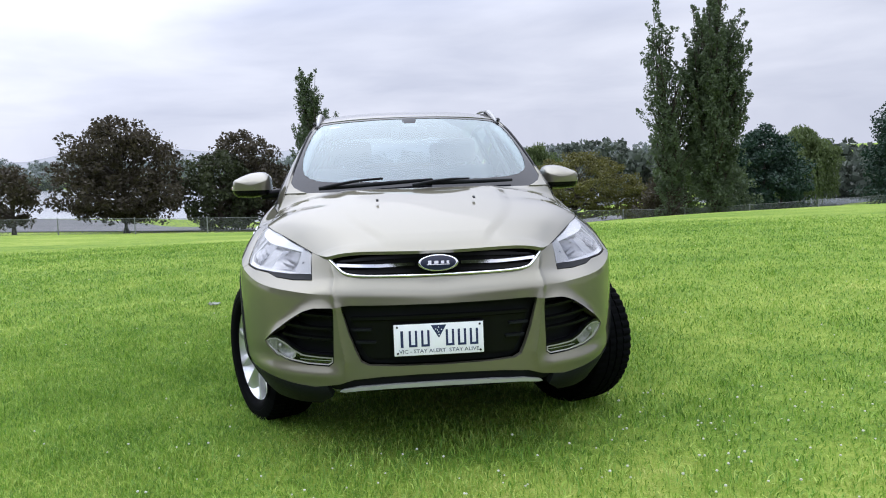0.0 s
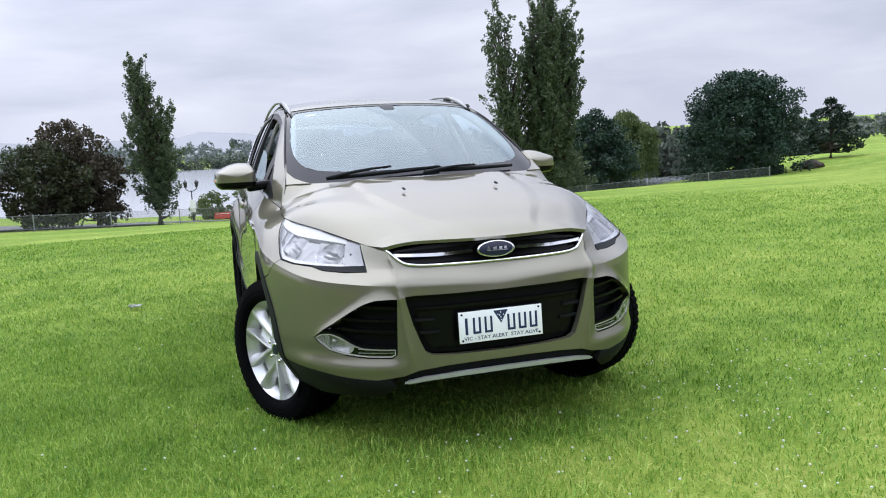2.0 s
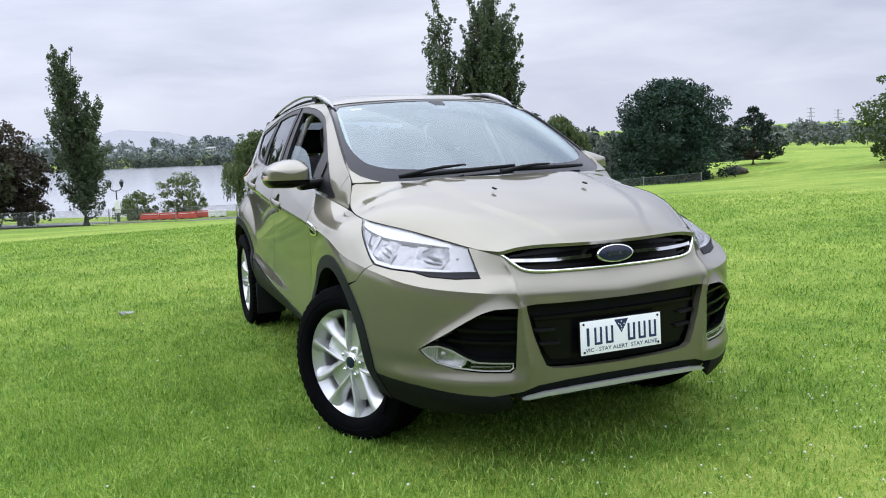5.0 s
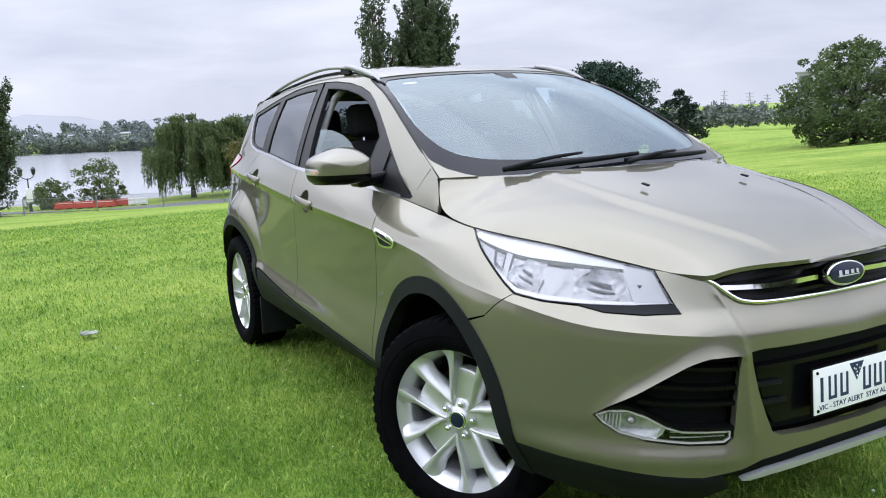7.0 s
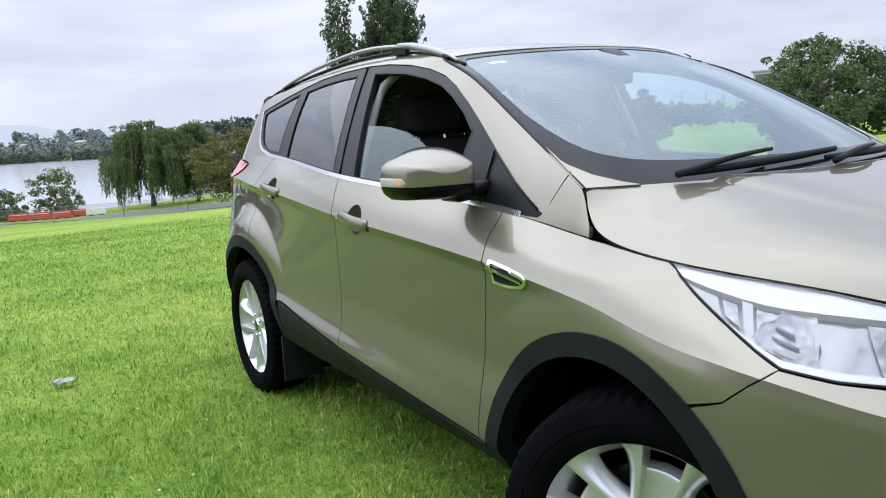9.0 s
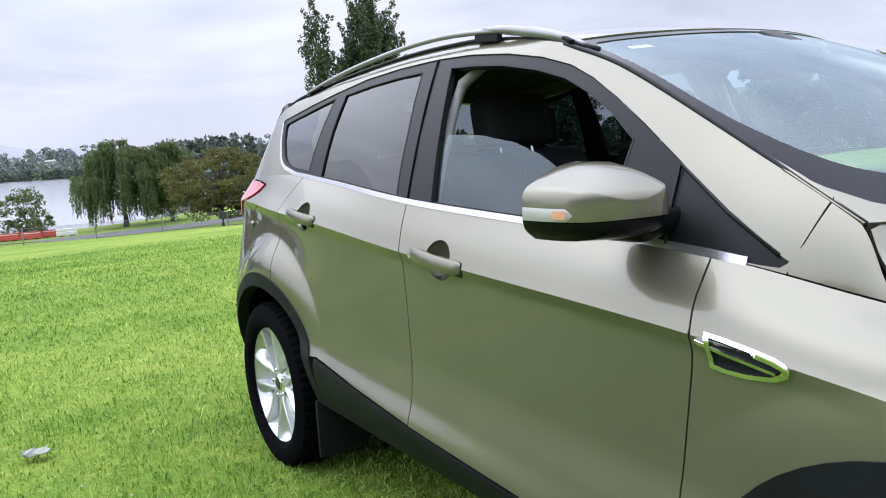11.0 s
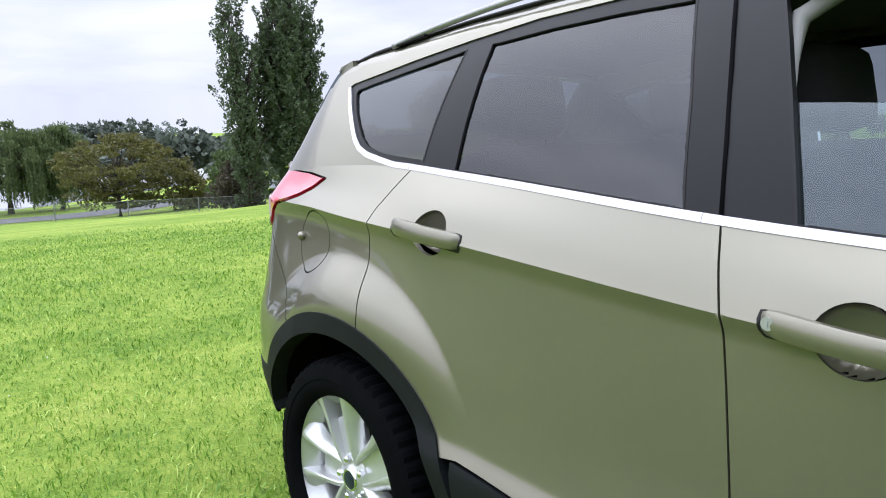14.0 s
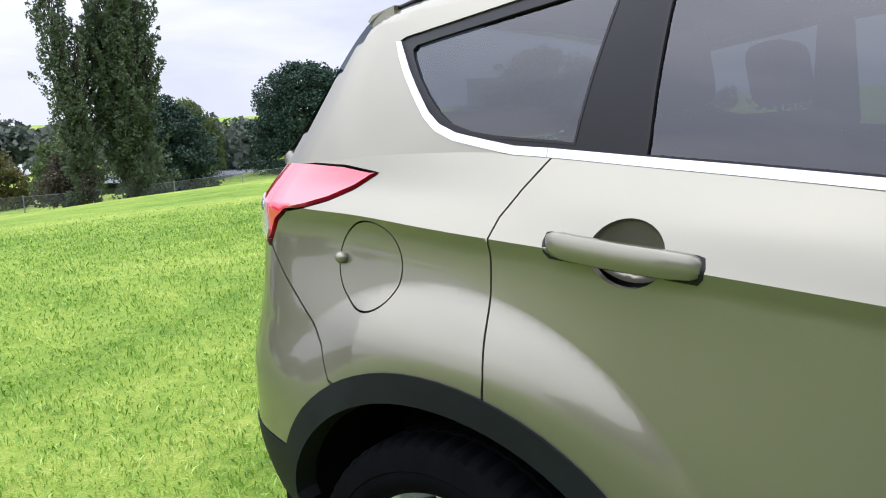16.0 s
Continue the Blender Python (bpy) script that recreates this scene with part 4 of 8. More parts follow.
    panel("reversing_lens", WHITELENS, tl, [side(4.20, 1.09), side(4.30, 1.10), side(4.32, 1.06), side(4.27, 1.03), side(4.20, 1.005), side(4.185, 1.03)], shell, "clear white lens", step=0.02, hand=hand, lift=0.0095)
    # black arch and sill cladding
    fa = S(arch_points(FRONT_ARCH, -14, 180, 0.003, 34) + [(1.427, 0.33), (1.365, 0.33)] + list(reversed(arch_points(FRONT_ARCH, -14, 180, -0.054, 34))))
    panel("front_arch_trim", PLASTIC, car, fa, shell, "black grained plastic", step=0.02, hand=hand, lift=0.005, flange=0.05)
    ra = S(arch_points(REAR_ARCH, 0, 166, 0.003, 34) + [(4.075, 0.43), (4.02, 0.43)] + list(reversed(arch_points(REAR_ARCH, 0, 166, -0.054, 34))))
    panel("rear_arch_trim", PLASTIC, car, ra, shell, "black grained plastic", step=0.02, hand=hand, lift=0.005, flange=0.05)
    sill = S([(1.427, 0.404), (1.495, 0.408), (1.8, 0.428), (2.1, 0.448), (2.418, 0.472), (2.8, 0.508), (3.115, 0.546), (3.115, 0.36), (2.8, 0.352), (2.1, 0.348), (1.427, 0.34)])
    panel("sill_trim", PLASTIC, car, sill, shell, "black grained plastic", step=0.03, hand=hand, lift=0.004, flange=0.04)
    chin = [side(0.56, 0.372), side(0.46, 0.366), nose(0.741, 0.360), nose(0.62, 0.344), nose(0.52, 0.336), nose(0.47, 0.343), nose(0.45, 0.30), nose(0.50, 0.26), nose(0.70, 0.24), side(0.42, 0.24), side(0.55, 0.26)]
    panel("lower_bumper_trim", PLASTIC, car, chin, shell, "black grained plastic", step=0.03, hand=hand, lift=0.002, flange=0.03)

# painted side frame: windscreen pillar, roof edge and rear pillar round the window opening
WINDOWS = ([(1.290, 1.044), (1.36, 1.085), (1.45, 1.146), (1.56, 1.222), (1.67, 1.295), (1.78, 1.362), (1.88, 1.416), (1.98, 1.458), (2.10, 1.492), (2.25, 1.520), (2.42, 1.539), (2.60, 1.548), (2.85, 1.548),
            (3.10, 1.538), (3.32, 1.514), (3.55, 1.484), (3.74, 1.455), (3.835, 1.441), (3.856, 1.432), (3.836, 1.398), (3.806, 1.36), (3.766, 1.315), (3.722, 1.270), (3.688, 1.245), (3.641, 1.226), (3.57, 1.212)]
           + [(y, z + 0.003) for y, z in belt_points(3.5, 1.34, 26)] + [(1.305, 1.034)])
for hand in (-1, 1):
    top = [(y, float(np.interp(y, _gy, GUTTER_Z)) - 0.001) for y in np.concatenate([np.linspace(1.253, 2.1, 26), np.linspace(2.15, 3.9, 40), np.linspace(3.93, 4.24, 14)])]
    bottom = [(y, z - (0.004 if y > 3.45 else 0.0)) for y, z in belt_points(4.24, 1.293, 60)]
    panel("side_frame", PAINT, car, top + bottom, cabin, step=0.022, holes=[WINDOWS], hand=hand, flange=0.02)
    # the fender's foot of the windscreen pillar
    foot = [(y, float(np.interp(y, _gy, GUTTER_Z)) - 0.002) for y in np.linspace(1.135, 1.25, 14)] + [(1.275, 1.075), (1.295, 1.04)] + belt_points(1.29, 1.135, 8)
    panel("pillar_foot", PAINT, car, foot, cabin, step=0.015, hand=hand, gap=0.0006)

    # painted corner over the foot of the windscreen
    panel("scuttle_corner", PAINT, car, [(0.655, 0.0), (0.656, 0.17), (0.640, 0.105), (0.615, 0.055), (0.575, 0.018), (0.545, 0.0)], screen, step=0.012, lift=0.004, flange=0.05, hand=hand)

# hood, windscreen, roof
hood_panel = panel_pair("hood", PAINT, car, [(0, 0), (0.35, 0), (0.68, 0), (0.697, 0.015), (0.6985, 0.3), (0.6985, 0.6), (0.6985, 0.985), (0.68, 1.0), (0.35, 1.0), (0, 1.0)], hood, step=0.024, grid=(1.0, 0.95), flange=0.015)
glass_out = [(0, 0.0), (0.60, 0.0), (0.648, 0.012), (0.65, 0.3), (0.65, 0.985), (0.62, 0.996), (0, 0.996)]
ws = panel_pair("windscreen", WINDSCREEN, car, glass_out, screen, "large clear laminated windscreen", step=0.05, grid=(1.0, 1.0), flange=0, lift=-0.004)
frit_hole = smooth_line([(0, 0.088), (0.22, 0.090), (0.40, 0.100), (0.51, 0.125), (0.58, 0.19), (0.615, 0.33), (0.625, 0.5), (0.620, 0.80), (0.60, 0.93), (0.55, 0.960), (0.30, 0.968), (0, 0.970)], 5)
frit_hole = [tuple(q) for q in frit_hole]
panel_pair("windscreen_border", FRIT, ws, glass_out + list(reversed(frit_hole)), screen, "black printed border", step=0.03, flange=0.0005, lift=-0.002)
panel_pair("roof", PAINT, car, [(0, 0.002), (0.578, 0.002), (0.579, 0.5), (0.578, 0.998), (0, 0.998)], roof, step=0.035, grid=(1.0, 1.9), flange=0.02)

# ---- grilles, lamps and plate at the nose ----
GRILLE_TOP = N([(0.452, 0.866), (0.40, 0.868), (0.25, 0.874), (0.10, 0.879), (0, 0.880)])
panel_pair("grille_back", GLOSSBLACK, car, N(GRILLE_EDGE) + GRILLE_TOP, shell, "recessed black mesh", step=0.03, lift=-0.035, flange=0)
grille = panel_pair("upper_grille", GLOSSBLACK, car, N([(0, 0.868), (0.30, 0.860), (0.432, 0.853), (0.425, 0.846), (0.30, 0.850), (0, 0.858)]), shell, "gloss black slatted grille with chrome bars", step=0.02, lift=-0.012, flange=0.03)
panel_pair("slat", GLOSSBLACK, grille, N([(0, 0.806), (0.30, 0.806), (0.405, 0.818), (0.40, 0.809), (0.30, 0.797), (0, 0.797)]), shell, step=0.02, lift=-0.012, flange=0.03)
for hand in (-1, 1):
    panel("chrome_bar", CHROME, grille, N([(0.095, 0.836), (0.25, 0.833), (0.415, 0.838), (0.408, 0.826), (0.25, 0.820), (0.095, 0.823)]), shell, "bright chrome bar", step=0.015, lift=0.0, flange=0.02, hand=hand)
edge = [shell(np.array([u]), np.array([z]))[0] for u, z in N(GRILLE_EDGE)]
edge = smooth_line([(x, y - 0.004, z) for x, y, z in edge], 6)
edge = np.vstack([edge[::-1] * (-1, 1, 1), edge[1:]])
vs_, fs_ = tube(edge, 0.0065, seg=8)
mesh_object("grille_surround", vs_, fs_, CHROME, grille, "chrome edge strip")
dv, df = lathe([(0.0, 0.006), (0.6, 0.006), (0.84, 0.004), (0.93, 0.006), (1.0, 0.003), (1.0, -0.012)], 40)
badge = mesh_object("badge", dv, df, CHROME, car, "chrome-rimmed oval badge with a navy field")
badge.matrix_basis = Matrix.Translation((0, 0.098, 0.832)) @ Matrix.Rotation(radians(-90), 4, "Z") @ Matrix.Rotation(radians(-10), 4, "Y") @ Matrix.Diagonal((1.2, 0.084, 0.0345, 1))
dv, df = lathe([(0.0, 0.0085), (0.5, 0.0085), (0.86, 0.0065)], 40)
mesh_object("badge_field", dv, df, BADGE_BLUE, badge, "navy enamel oval")
bm = bmesh.new()
for k, (a, w) in enumerate(((-0.42, 0.16), (-0.1, 0.2), (0.2, 0.16), (0.46, 0.12))):
    box(bm, (0.002, w, 0.34 + 0.12 * (k == 0)), Matrix.Translation((0.0095, a, 0.04)), 0)
box(bm, (0.002, 1.1, 0.08), Matrix.Translation((0.0095, 0.0, -0.22)), 0)
part("badge_mark", bm, CHROME, badge, "silver plain bars", smooth=False)

lower = panel_pair("lower_grille", PLASTIC, car, LOWER_GRILLE, shell, "black lower grille with fine ribs", step=0.03, lift=-0.055, flange=0)
panel_pair("lower_grille_bar", GLOSSBLACK, lower, N([(0, 0.622), (0.37, 0.624), (0.366, 0.612), (0, 0.608)]), shell, step=0.03, lift=-0.022, flange=0.035)
panel_pair("centre_blank", GLOSSBLACK, lower, N([(0, 0.606), (0.362, 0.608), (0.33, 0.50), (0.30, 0.455), (0, 0.45)]), shell, "gloss black panel behind the plate", step=0.04, lift=-0.030, flange=0.02)
for hand in (-1, 1):
    for z, x0, x1 in ((0.572, 0.285, 0.368), (0.520, 0.268, 0.350)):
        panel("rib", PLASTIC, lower, N([(x0, z + 0.005), (x1, z + 0.007), (x1 - 0.004, z - 0.003), (x0, z - 0.004)]), shell, step=0.02, lift=-0.014, flange=0.02, hand=hand)
panel_pair("bumper_undercut", PLASTIC, car, N([(0, 0.392), (0.25, 0.388), (0.36, 0.378), (0.45, 0.35), (0.47, 0.33), (0.45, 0.315), (0.25, 0.305), (0, 0.305)]), shell, "black plastic", step=0.03, lift=-0.028, flange=0.0)
panel_pair("skid_strip", SATIN, car, N([(0, 0.352), (0.20, 0.350), (0.34, 0.343), (0.405, 0.331), (0.42, 0.322), (0.40, 0.320), (0.33, 0.328), (0.20, 0.333), (0, 0.335)]), shell, "satin silver skid strip", step=0.015, lift=0.004, flange=0.02)

# number plate
plate_ob = tagged(new("number_plate"), "white plate with navy print")
plate_ob.parent = car
plate_ob.matrix_basis = Matrix.Translation((-0.012, 0.046, 0.529)) @ Matrix.Rotation(radians(-3), 4, "X")
bm = bmesh.new()
box(bm, (0.374, 0.008, 0.136), Matrix.Translation((0, 0.003, 0)), 0.003)
part("plate_frame", bm, GLOSSBLACK, plate_ob, "thin black frame")
bm = bmesh.new()
box(bm, (0.364, 0.004, 0.127), Matrix.Translation((0, -0.002, 0)), 0.0015)
part("plate_sheet", bm, PLATE_WHITE, plate_ob, "white reflective sheet")
for x, w in ((-0.150, 0.018), (-0.105, 0.036), (-0.055, 0.036), (0.045, 0.036), (0.094, 0.036), (0.143, 0.036)):
    bm = bmesh.new()
    for sx in (-1, 1):
        if w > 0.03:
            box(bm, (0.009, 0.0012, 0.066), Matrix.Translation((x + sx * 0.0125, -0.0045, 0.004)), 0)
    box(bm, (0.034 if w > 0.03 else 0.011, 0.0012, 0.009 if w > 0.03 else 0.068), Matrix.Translation((x, -0.0047, 0.004 if w < 0.03 else -0.0245)), 0)
    part("plate_bar", bm, PLATE_BLUE, plate_ob, "navy bar", smooth=False)
bm = bmesh.new()
tri = [bm.verts.new(p) for p in ((-0.032, -0.0046, 0.057), (0.032, -0.0046, 0.057), (0.0, -0.0046, 0.004))]
bm.faces.new(tri)
part("plate_triangle", bm, PLATE_BLUE, plate_ob, "navy triangle", smooth=False)
bm = bmesh.new()
for x, z in ((0, 0.048), (-0.012, 0.040), (0.012, 0.038), (0, 0.028), (-0.005, 0.036), (0.001, 0.017)):
    box(bm, (0.0042, 0.0008, 0.0042), Matrix.Translation((x, -0.0054, z)) @ Matrix.Rotation(radians(45), 4, "Y"), 0)
part("plate_stars", bm, PLATE_WHITE, plate_ob, "small white specks", smooth=False)
for x in (-0.168, 0.168):
    for z in (-0.053, 0.053):
        bm = bmesh.new()
        rod(bm, (x, -0.003, z), (x, -0.007, z), 0.005, 0.004, 10)
        part("plate_screw", bm, GLOSSBLACK, plate_ob, "dark screw")


def lettering(text, size, at, parent, mat, width=None):
    cu = bpy.data.curves.new("lettering", "FONT")
    cu.body, cu.size, cu.extrude, cu.align_x, cu.align_y = text, size, 0.0006, "CENTER", "CENTER"
    cu.resolution_u = 2
    tmp = bpy.data.objects.new("lettering", cu)
    scene.collection.objects.link(tmp)
    bpy.context.view_layer.update()
    me = bpy.data.meshes.new_from_object(tmp.evaluated_get(bpy.context.evaluated_depsgraph_get()))
    bpy.data.objects.remove(tmp)
    xs = [v.co.x for v in me.vertices]
    if width:
        me.transform(Matrix.Diagonal((width / (max(xs) - min(xs)), 1, 1, 1)))
    me.transform(Matrix.Translation(at) @ Matrix.Rotation(radians(90), 4, "X"))
    me.materials.clear()
    me.materials.append(mat)
    ob = new("lettering", me)
    ob.parent = parent
    return ob


tagged(lettering("VIC - STAY ALERT  STAY ALIVE", 0.021, (0, -0.0046, -0.047), plate_ob, PLATE_BLUE, 0.325), "navy small lettering")



def walk_line(points):
    """A place on a line of points by the fraction of its length."""
    p = np.array(points, float)
    d = np.concatenate([[0], np.cumsum(np.hypot(*np.diff(p, axis=0).T))])
    d /= d[-1]
    return lambda f: (float(np.interp(f, d, p[:, 0])), float(np.interp(f, d, p[:, 1])))


FOGLAMP = N([(0.736, 0.506), (0.715, 0.521), (0.68, 0.524), (0.64, 0.507), (0.60, 0.478), (0.565, 0.466), (0.50, 0.462), (0.447, 0.460), (0.447, 0.440), (0.462, 0.430), (0.55, 0.432), (0.64, 0.442), (0.69, 0.456), (0.722, 0.483)])
for hand in (-1, 1):
    recess = panel("fog_recess", PLASTIC, car, FOG_HOLE, shell, "black slatted fog lamp recess", step=0.03, lift=-0.06, flange=0, hand=hand)
    for z, x0, x1 in ((0.628, 0.425, 0.588), (0.578, 0.423, 0.648), (0.535, 0.421, 0.66)):
        n = 8
        up = [(x0 + (x1 - x0) * k / n, z + 0.004 + 0.012 * (k / n) ** 2) for k in range(n + 1)]
        panel("slat", GLOSSBLACK, recess, N(up + [(x, zz - 0.010) for x, zz in reversed(up)]), shell, step=0.014, lift=-0.010, flange=0.035, hand=hand)
    up = [(0.418, 0.470), (0.50, 0.472), (0.57, 0.478), (0.61, 0.497), (0.65, 0.524), (0.69, 0.536), (0.722, 0.530)]
    panel("slat", GLOSSBLACK, recess, N(up + [(x, z - 0.009) for x, z in reversed(up)]), shell, step=0.014, lift=-0.003, flange=0.03, hand=hand)
    fog = panel("fog_lamp", LENS, car, FOGLAMP, shell, "clear fog lamp with ribbed indicator", step=0.02, lift=-0.004, flange=0.004, hand=hand)
    panel("lamp_edge", WHITELENS, fog, FOGLAMP, shell, "pale lamp edge", step=0.015, holes=[[tuple(q) for q in shrink(walk_poly(np.array(FOGLAMP), 0.015), 0.0045)]], lift=-0.003, flange=0.008, hand=hand)
    panel("indicator_back", GLOSSBLACK, fog, N([(0.618, 0.490), (0.60, 0.477), (0.565, 0.465), (0.50, 0.461), (0.450, 0.459), (0.450, 0.441), (0.463, 0.432), (0.55, 0.434), (0.60, 0.439), (0.606, 0.462)]), shell, "dark indicator housing", step=0.02, lift=-0.022, flange=0.0, hand=hand)
    c = shell(np.array([nose(0.668, 0.486)[0]]), np.array([0.486]))[0]

    def bowl_(u, z, c=nose(0.668, 0.486)):
        q = shell(u, z)
        k = np.clip(1 - ((u - c[0]) / 0.075) ** 2 - ((z - c[1]) / 0.045) ** 2, 0, 1) ** 0.6
        q[:, 0] -= np.interp(u, UG, NX) * 0.03 * k
        q[:, 1] -= np.interp(u, UG, NY) * 0.03 * k
        return q
    panel("lamp_bowl", LAMP_BRIGHT, fog, N([(0.732, 0.505), (0.714, 0.519), (0.68, 0.522), (0.642, 0.506), (0.612, 0.486), (0.602, 0.472), (0.607, 0.455), (0.622, 0.442), (0.64, 0.444), (0.69, 0.458), (0.720, 0.484)]), bowl_, "bright reflector bowl", step=0.010, lift=-0.010, flange=0.002, hand=hand)
    bm = bmesh.new()
    ball(bm, (hand * (c[0] - 0.004), c[1] + 0.012, c[2] + 0.008), (0.012, 0.012, 0.011))
    part("bulb_cover", bm, LAMP_SILVER, fog, "small round bulb cover")
    for k in range(6):
        x = 0.690 + 0.0065 * k
        panel("side_rib", WHITELENS, fog, N([(x, 0.521 - 0.0026 * k), (x + 0.0028, 0.520 - 0.0026 * k), (x + 0.0028, 0.462 + 0.0055 * k), (x, 0.460 + 0.0055 * k)]), shell, step=0.014, lift=-0.007, flange=0.003, hand=hand)
    for k in range(4):
        z = 0.4385 + 0.0058 * k
        panel("indicator_rib", LAMP_BRIGHT if k % 2 else LAMP_SHADE, fog, N([(0.458, z + 0.0016), (0.59, z + 0.0022 + 0.0012 * k), (0.59, z + 0.0012 * k), (0.458, z - 0.0004)]), shell, step=0.02, lift=-0.012, flange=0.004, hand=hand)

    HL = HL_TOP + HL_BOTTOM
    lamp = panel("headlight", LENS, car, HL, shell, "large clear wraparound headlight", step=0.02, gap=0.004, lift=0.001, flange=0.006, hand=hand)
    panel("housing", LAMP_SILVER, lamp, HL, shell, "silver inner housing", step=0.03, gap=0.005, lift=-0.034, flange=0.0, hand=hand)
    panel("lamp_rim", GLOSSBLACK, lamp, HL, shell, "dark sealing rim", step=0.02, gap=0.0015, holes=[shrink(walk_poly(np.array(HL), 0.02), 0.0055)], lift=-0.002, flange=0.01, hand=hand)
    panel("lamp_strip", PLASTIC, lamp, HL_STRIP, shell, "black lower strip", step=0.02, lift=0.003, flange=0.02, hand=hand)
    t_top = walk_line(HL_TOP[::-1])
    t_low = walk_line(HL_BOTTOM)

    def inside(f, h, t_top=t_top, t_low=t_low):
        """A place in the headlight: f from its outer tip to the grille, h from the lower edge to the upper."""
        a, b = t_low(f), t_top(f)
        return (a[0] + (b[0] - a[0]) * h, a[1] + (b[1] - a[1]) * h)

    def dented(f, h, wide, tall, deep):
        c = inside(f, h)

        def surf(u, z):
            p = shell(u, z)
            k = np.clip(1 - ((u - c[0]) / wide) ** 2 - ((z - c[1]) / tall) ** 2, 0, 1) ** 0.7
            p[:, 0] -= np.interp(u, UG, NX) * deep * k
            p[:, 1] -= np.interp(u, UG, NY) * deep * k
            return p
        return surf, [(c[0] + wide * math.cos(q), c[1] + tall * math.sin(q)) for q in np.linspace(0, 2 * math.pi, 33)[:-1]]

    def band(f0, f1, low, high, n=10):
        """low and high: (at f0, at f1)."""
        k = np.linspace(0, 1, n)
        return ([inside(f0 + (f1 - f0) * q, low[0] + (low[1] - low[0]) * q) for q in k]
                + [inside(f0 + (f1 - f0) * q, high[0] + (high[1] - high[0]) * q) for q in k[::-1]])
    panel("lamp_brow", WHITELENS, lamp, band(0.06, 0.86, (0.58, 0.84), (0.97, 0.97), 16), shell, "milky white upper bezel", step=0.012, lift=-0.0065, flange=0.02, hand=hand)
    panel("lamp_ledge", WHITELENS, lamp, band(0.24, 0.985, (0.03, 0.03), (0.14, 0.12), 14), shell, "white lower ledge", step=0.02, lift=-0.008, flange=0.02, hand=hand)
    panel("lamp_post", LAMP_SILVER, lamp, band(0.315, 0.345, (0.14, 0.14), (0.66, 0.66), 4), shell, "pale upright divider", step=0.02, lift=-0.010, flange=0.02, hand=hand)
    panel("marker_lens", LAMP_CHROME, lamp, band(0.255, 0.30, (0.30, 0.26), (0.58, 0.60), 4), shell, "small chrome marker reflector", step=0.02, lift=-0.018, flange=0.01, hand=hand)
    panel("marker_plate", LAMP_SILVER, lamp, band(0.10, 0.24, (0.20, 0.12), (0.52, 0.56), 6), shell, "pale ribbed side plate", step=0.02, lift=-0.014, flange=0.01, hand=hand)
    surf_, _ = dented(0.44, 0.36, 0.060, 0.050, 0.022)
    panel("reflector", LAMP_CHROME, lamp, band(0.355, 0.50, (0.14, 0.14), (0.62, 0.68), 6), surf_, "faceted chrome reflector bowl", step=0.014, lift=-0.014, flange=0.001, hand=hand)
    surf_, _ = dented(0.74, 0.40, 0.080, 0.048, 0.026)
    panel("reflector", LAMP_CHROME, lamp, band(0.63, 0.85, (0.13, 0.13), (0.70, 0.78), 8), surf_, "faceted chrome reflector bowl", step=0.014, lift=-0.012, flange=0.001, hand=hand)
    surf_, _ = dented(0.565, 0.40, 0.036, 0.042, -0.010)
    panel("lamp_dome", LAMP_SILVER, lamp, band(0.50, 0.63, (0.14, 0.14), (0.66, 0.70), 6), surf_, "grey domed bulb cover", step=0.012, lift=-0.020, flange=0.001, hand=hand)
    panel("inner_bezel", LAMP_SILVER, lamp, band(0.85, 0.985, (0.10, 0.10), (0.93, 0.94), 6), shell, "pale inner bezel", step=0.0175, lift=-0.007, flange=0.001, hand=hand)
    for f0, f1, hs in ((0.385, 0.47, (0.24, 0.38, 0.50)), (0.67, 0.80, (0.24, 0.38, 0.52))):
        for n_, h0 in enumerate(hs):
            panel("reflector_fin", LAMP_SHADE, lamp, band(f0 + 0.012 * n_, f1 - 0.008 * n_, (h0, h0 - 0.05), (h0 + 0.028, h0 - 0.022), 4), shell, "dark chrome inner fin", step=0.02, lift=-0.024 + 0.003 * n_, flange=0.008, hand=hand)

    # side vent on the front fender
    V_OUT = S([(1.372, 0.930), (1.33, 0.925), (1.28, 0.917), (1.235, 0.908), (1.208, 0.898), (1.212, 0.884), (1.24, 0.870), (1.29, 0.864), (1.33, 0.864), (1.366, 0.868)])
    V_IN = S([(1.360, 0.921), (1.33, 0.917), (1.28, 0.909), (1.24, 0.900), (1.222, 0.894), (1.226, 0.888), (1.245, 0.879), (1.29, 0.872), (1.33, 0.872), (1.357, 0.876)])
    vent = panel("fender_vent", CHROME, car, V_OUT, shell, "chrome-framed black air vent", step=0.012, holes=[V_IN], lift=0.007, flange=0.012, hand=hand)
    panel("vent_mesh", PLASTIC, vent, V_IN, shell, "black mesh", step=0.015, lift=0.0015, flange=0, hand=hand)
    panel("vent_blade", CHROME, vent, S([(1.390, 0.917), (1.33, 0.904), (1.235, 0.888), (1.237, 0.882), (1.33, 0.897), (1.390, 0.910)]), shell, "chrome blade", step=0.012, lift=0.006, flange=0.006, hand=hand)

    # windows and their frames
    FG_TOP = [(1.69, 1.270), (1.78, 1.334), (1.88, 1.388), (1.98, 1.430), (2.10, 1.464), (2.25, 1.493), (2.40, 1.509), (2.512, 1.515), (2.475, 1.42), (2.44, 1.318), (2.408, 1.21)]
    FG = [(y, z + 0.011) for y, z in belt_points(2.385, 1.69, 10)] + FG_TOP
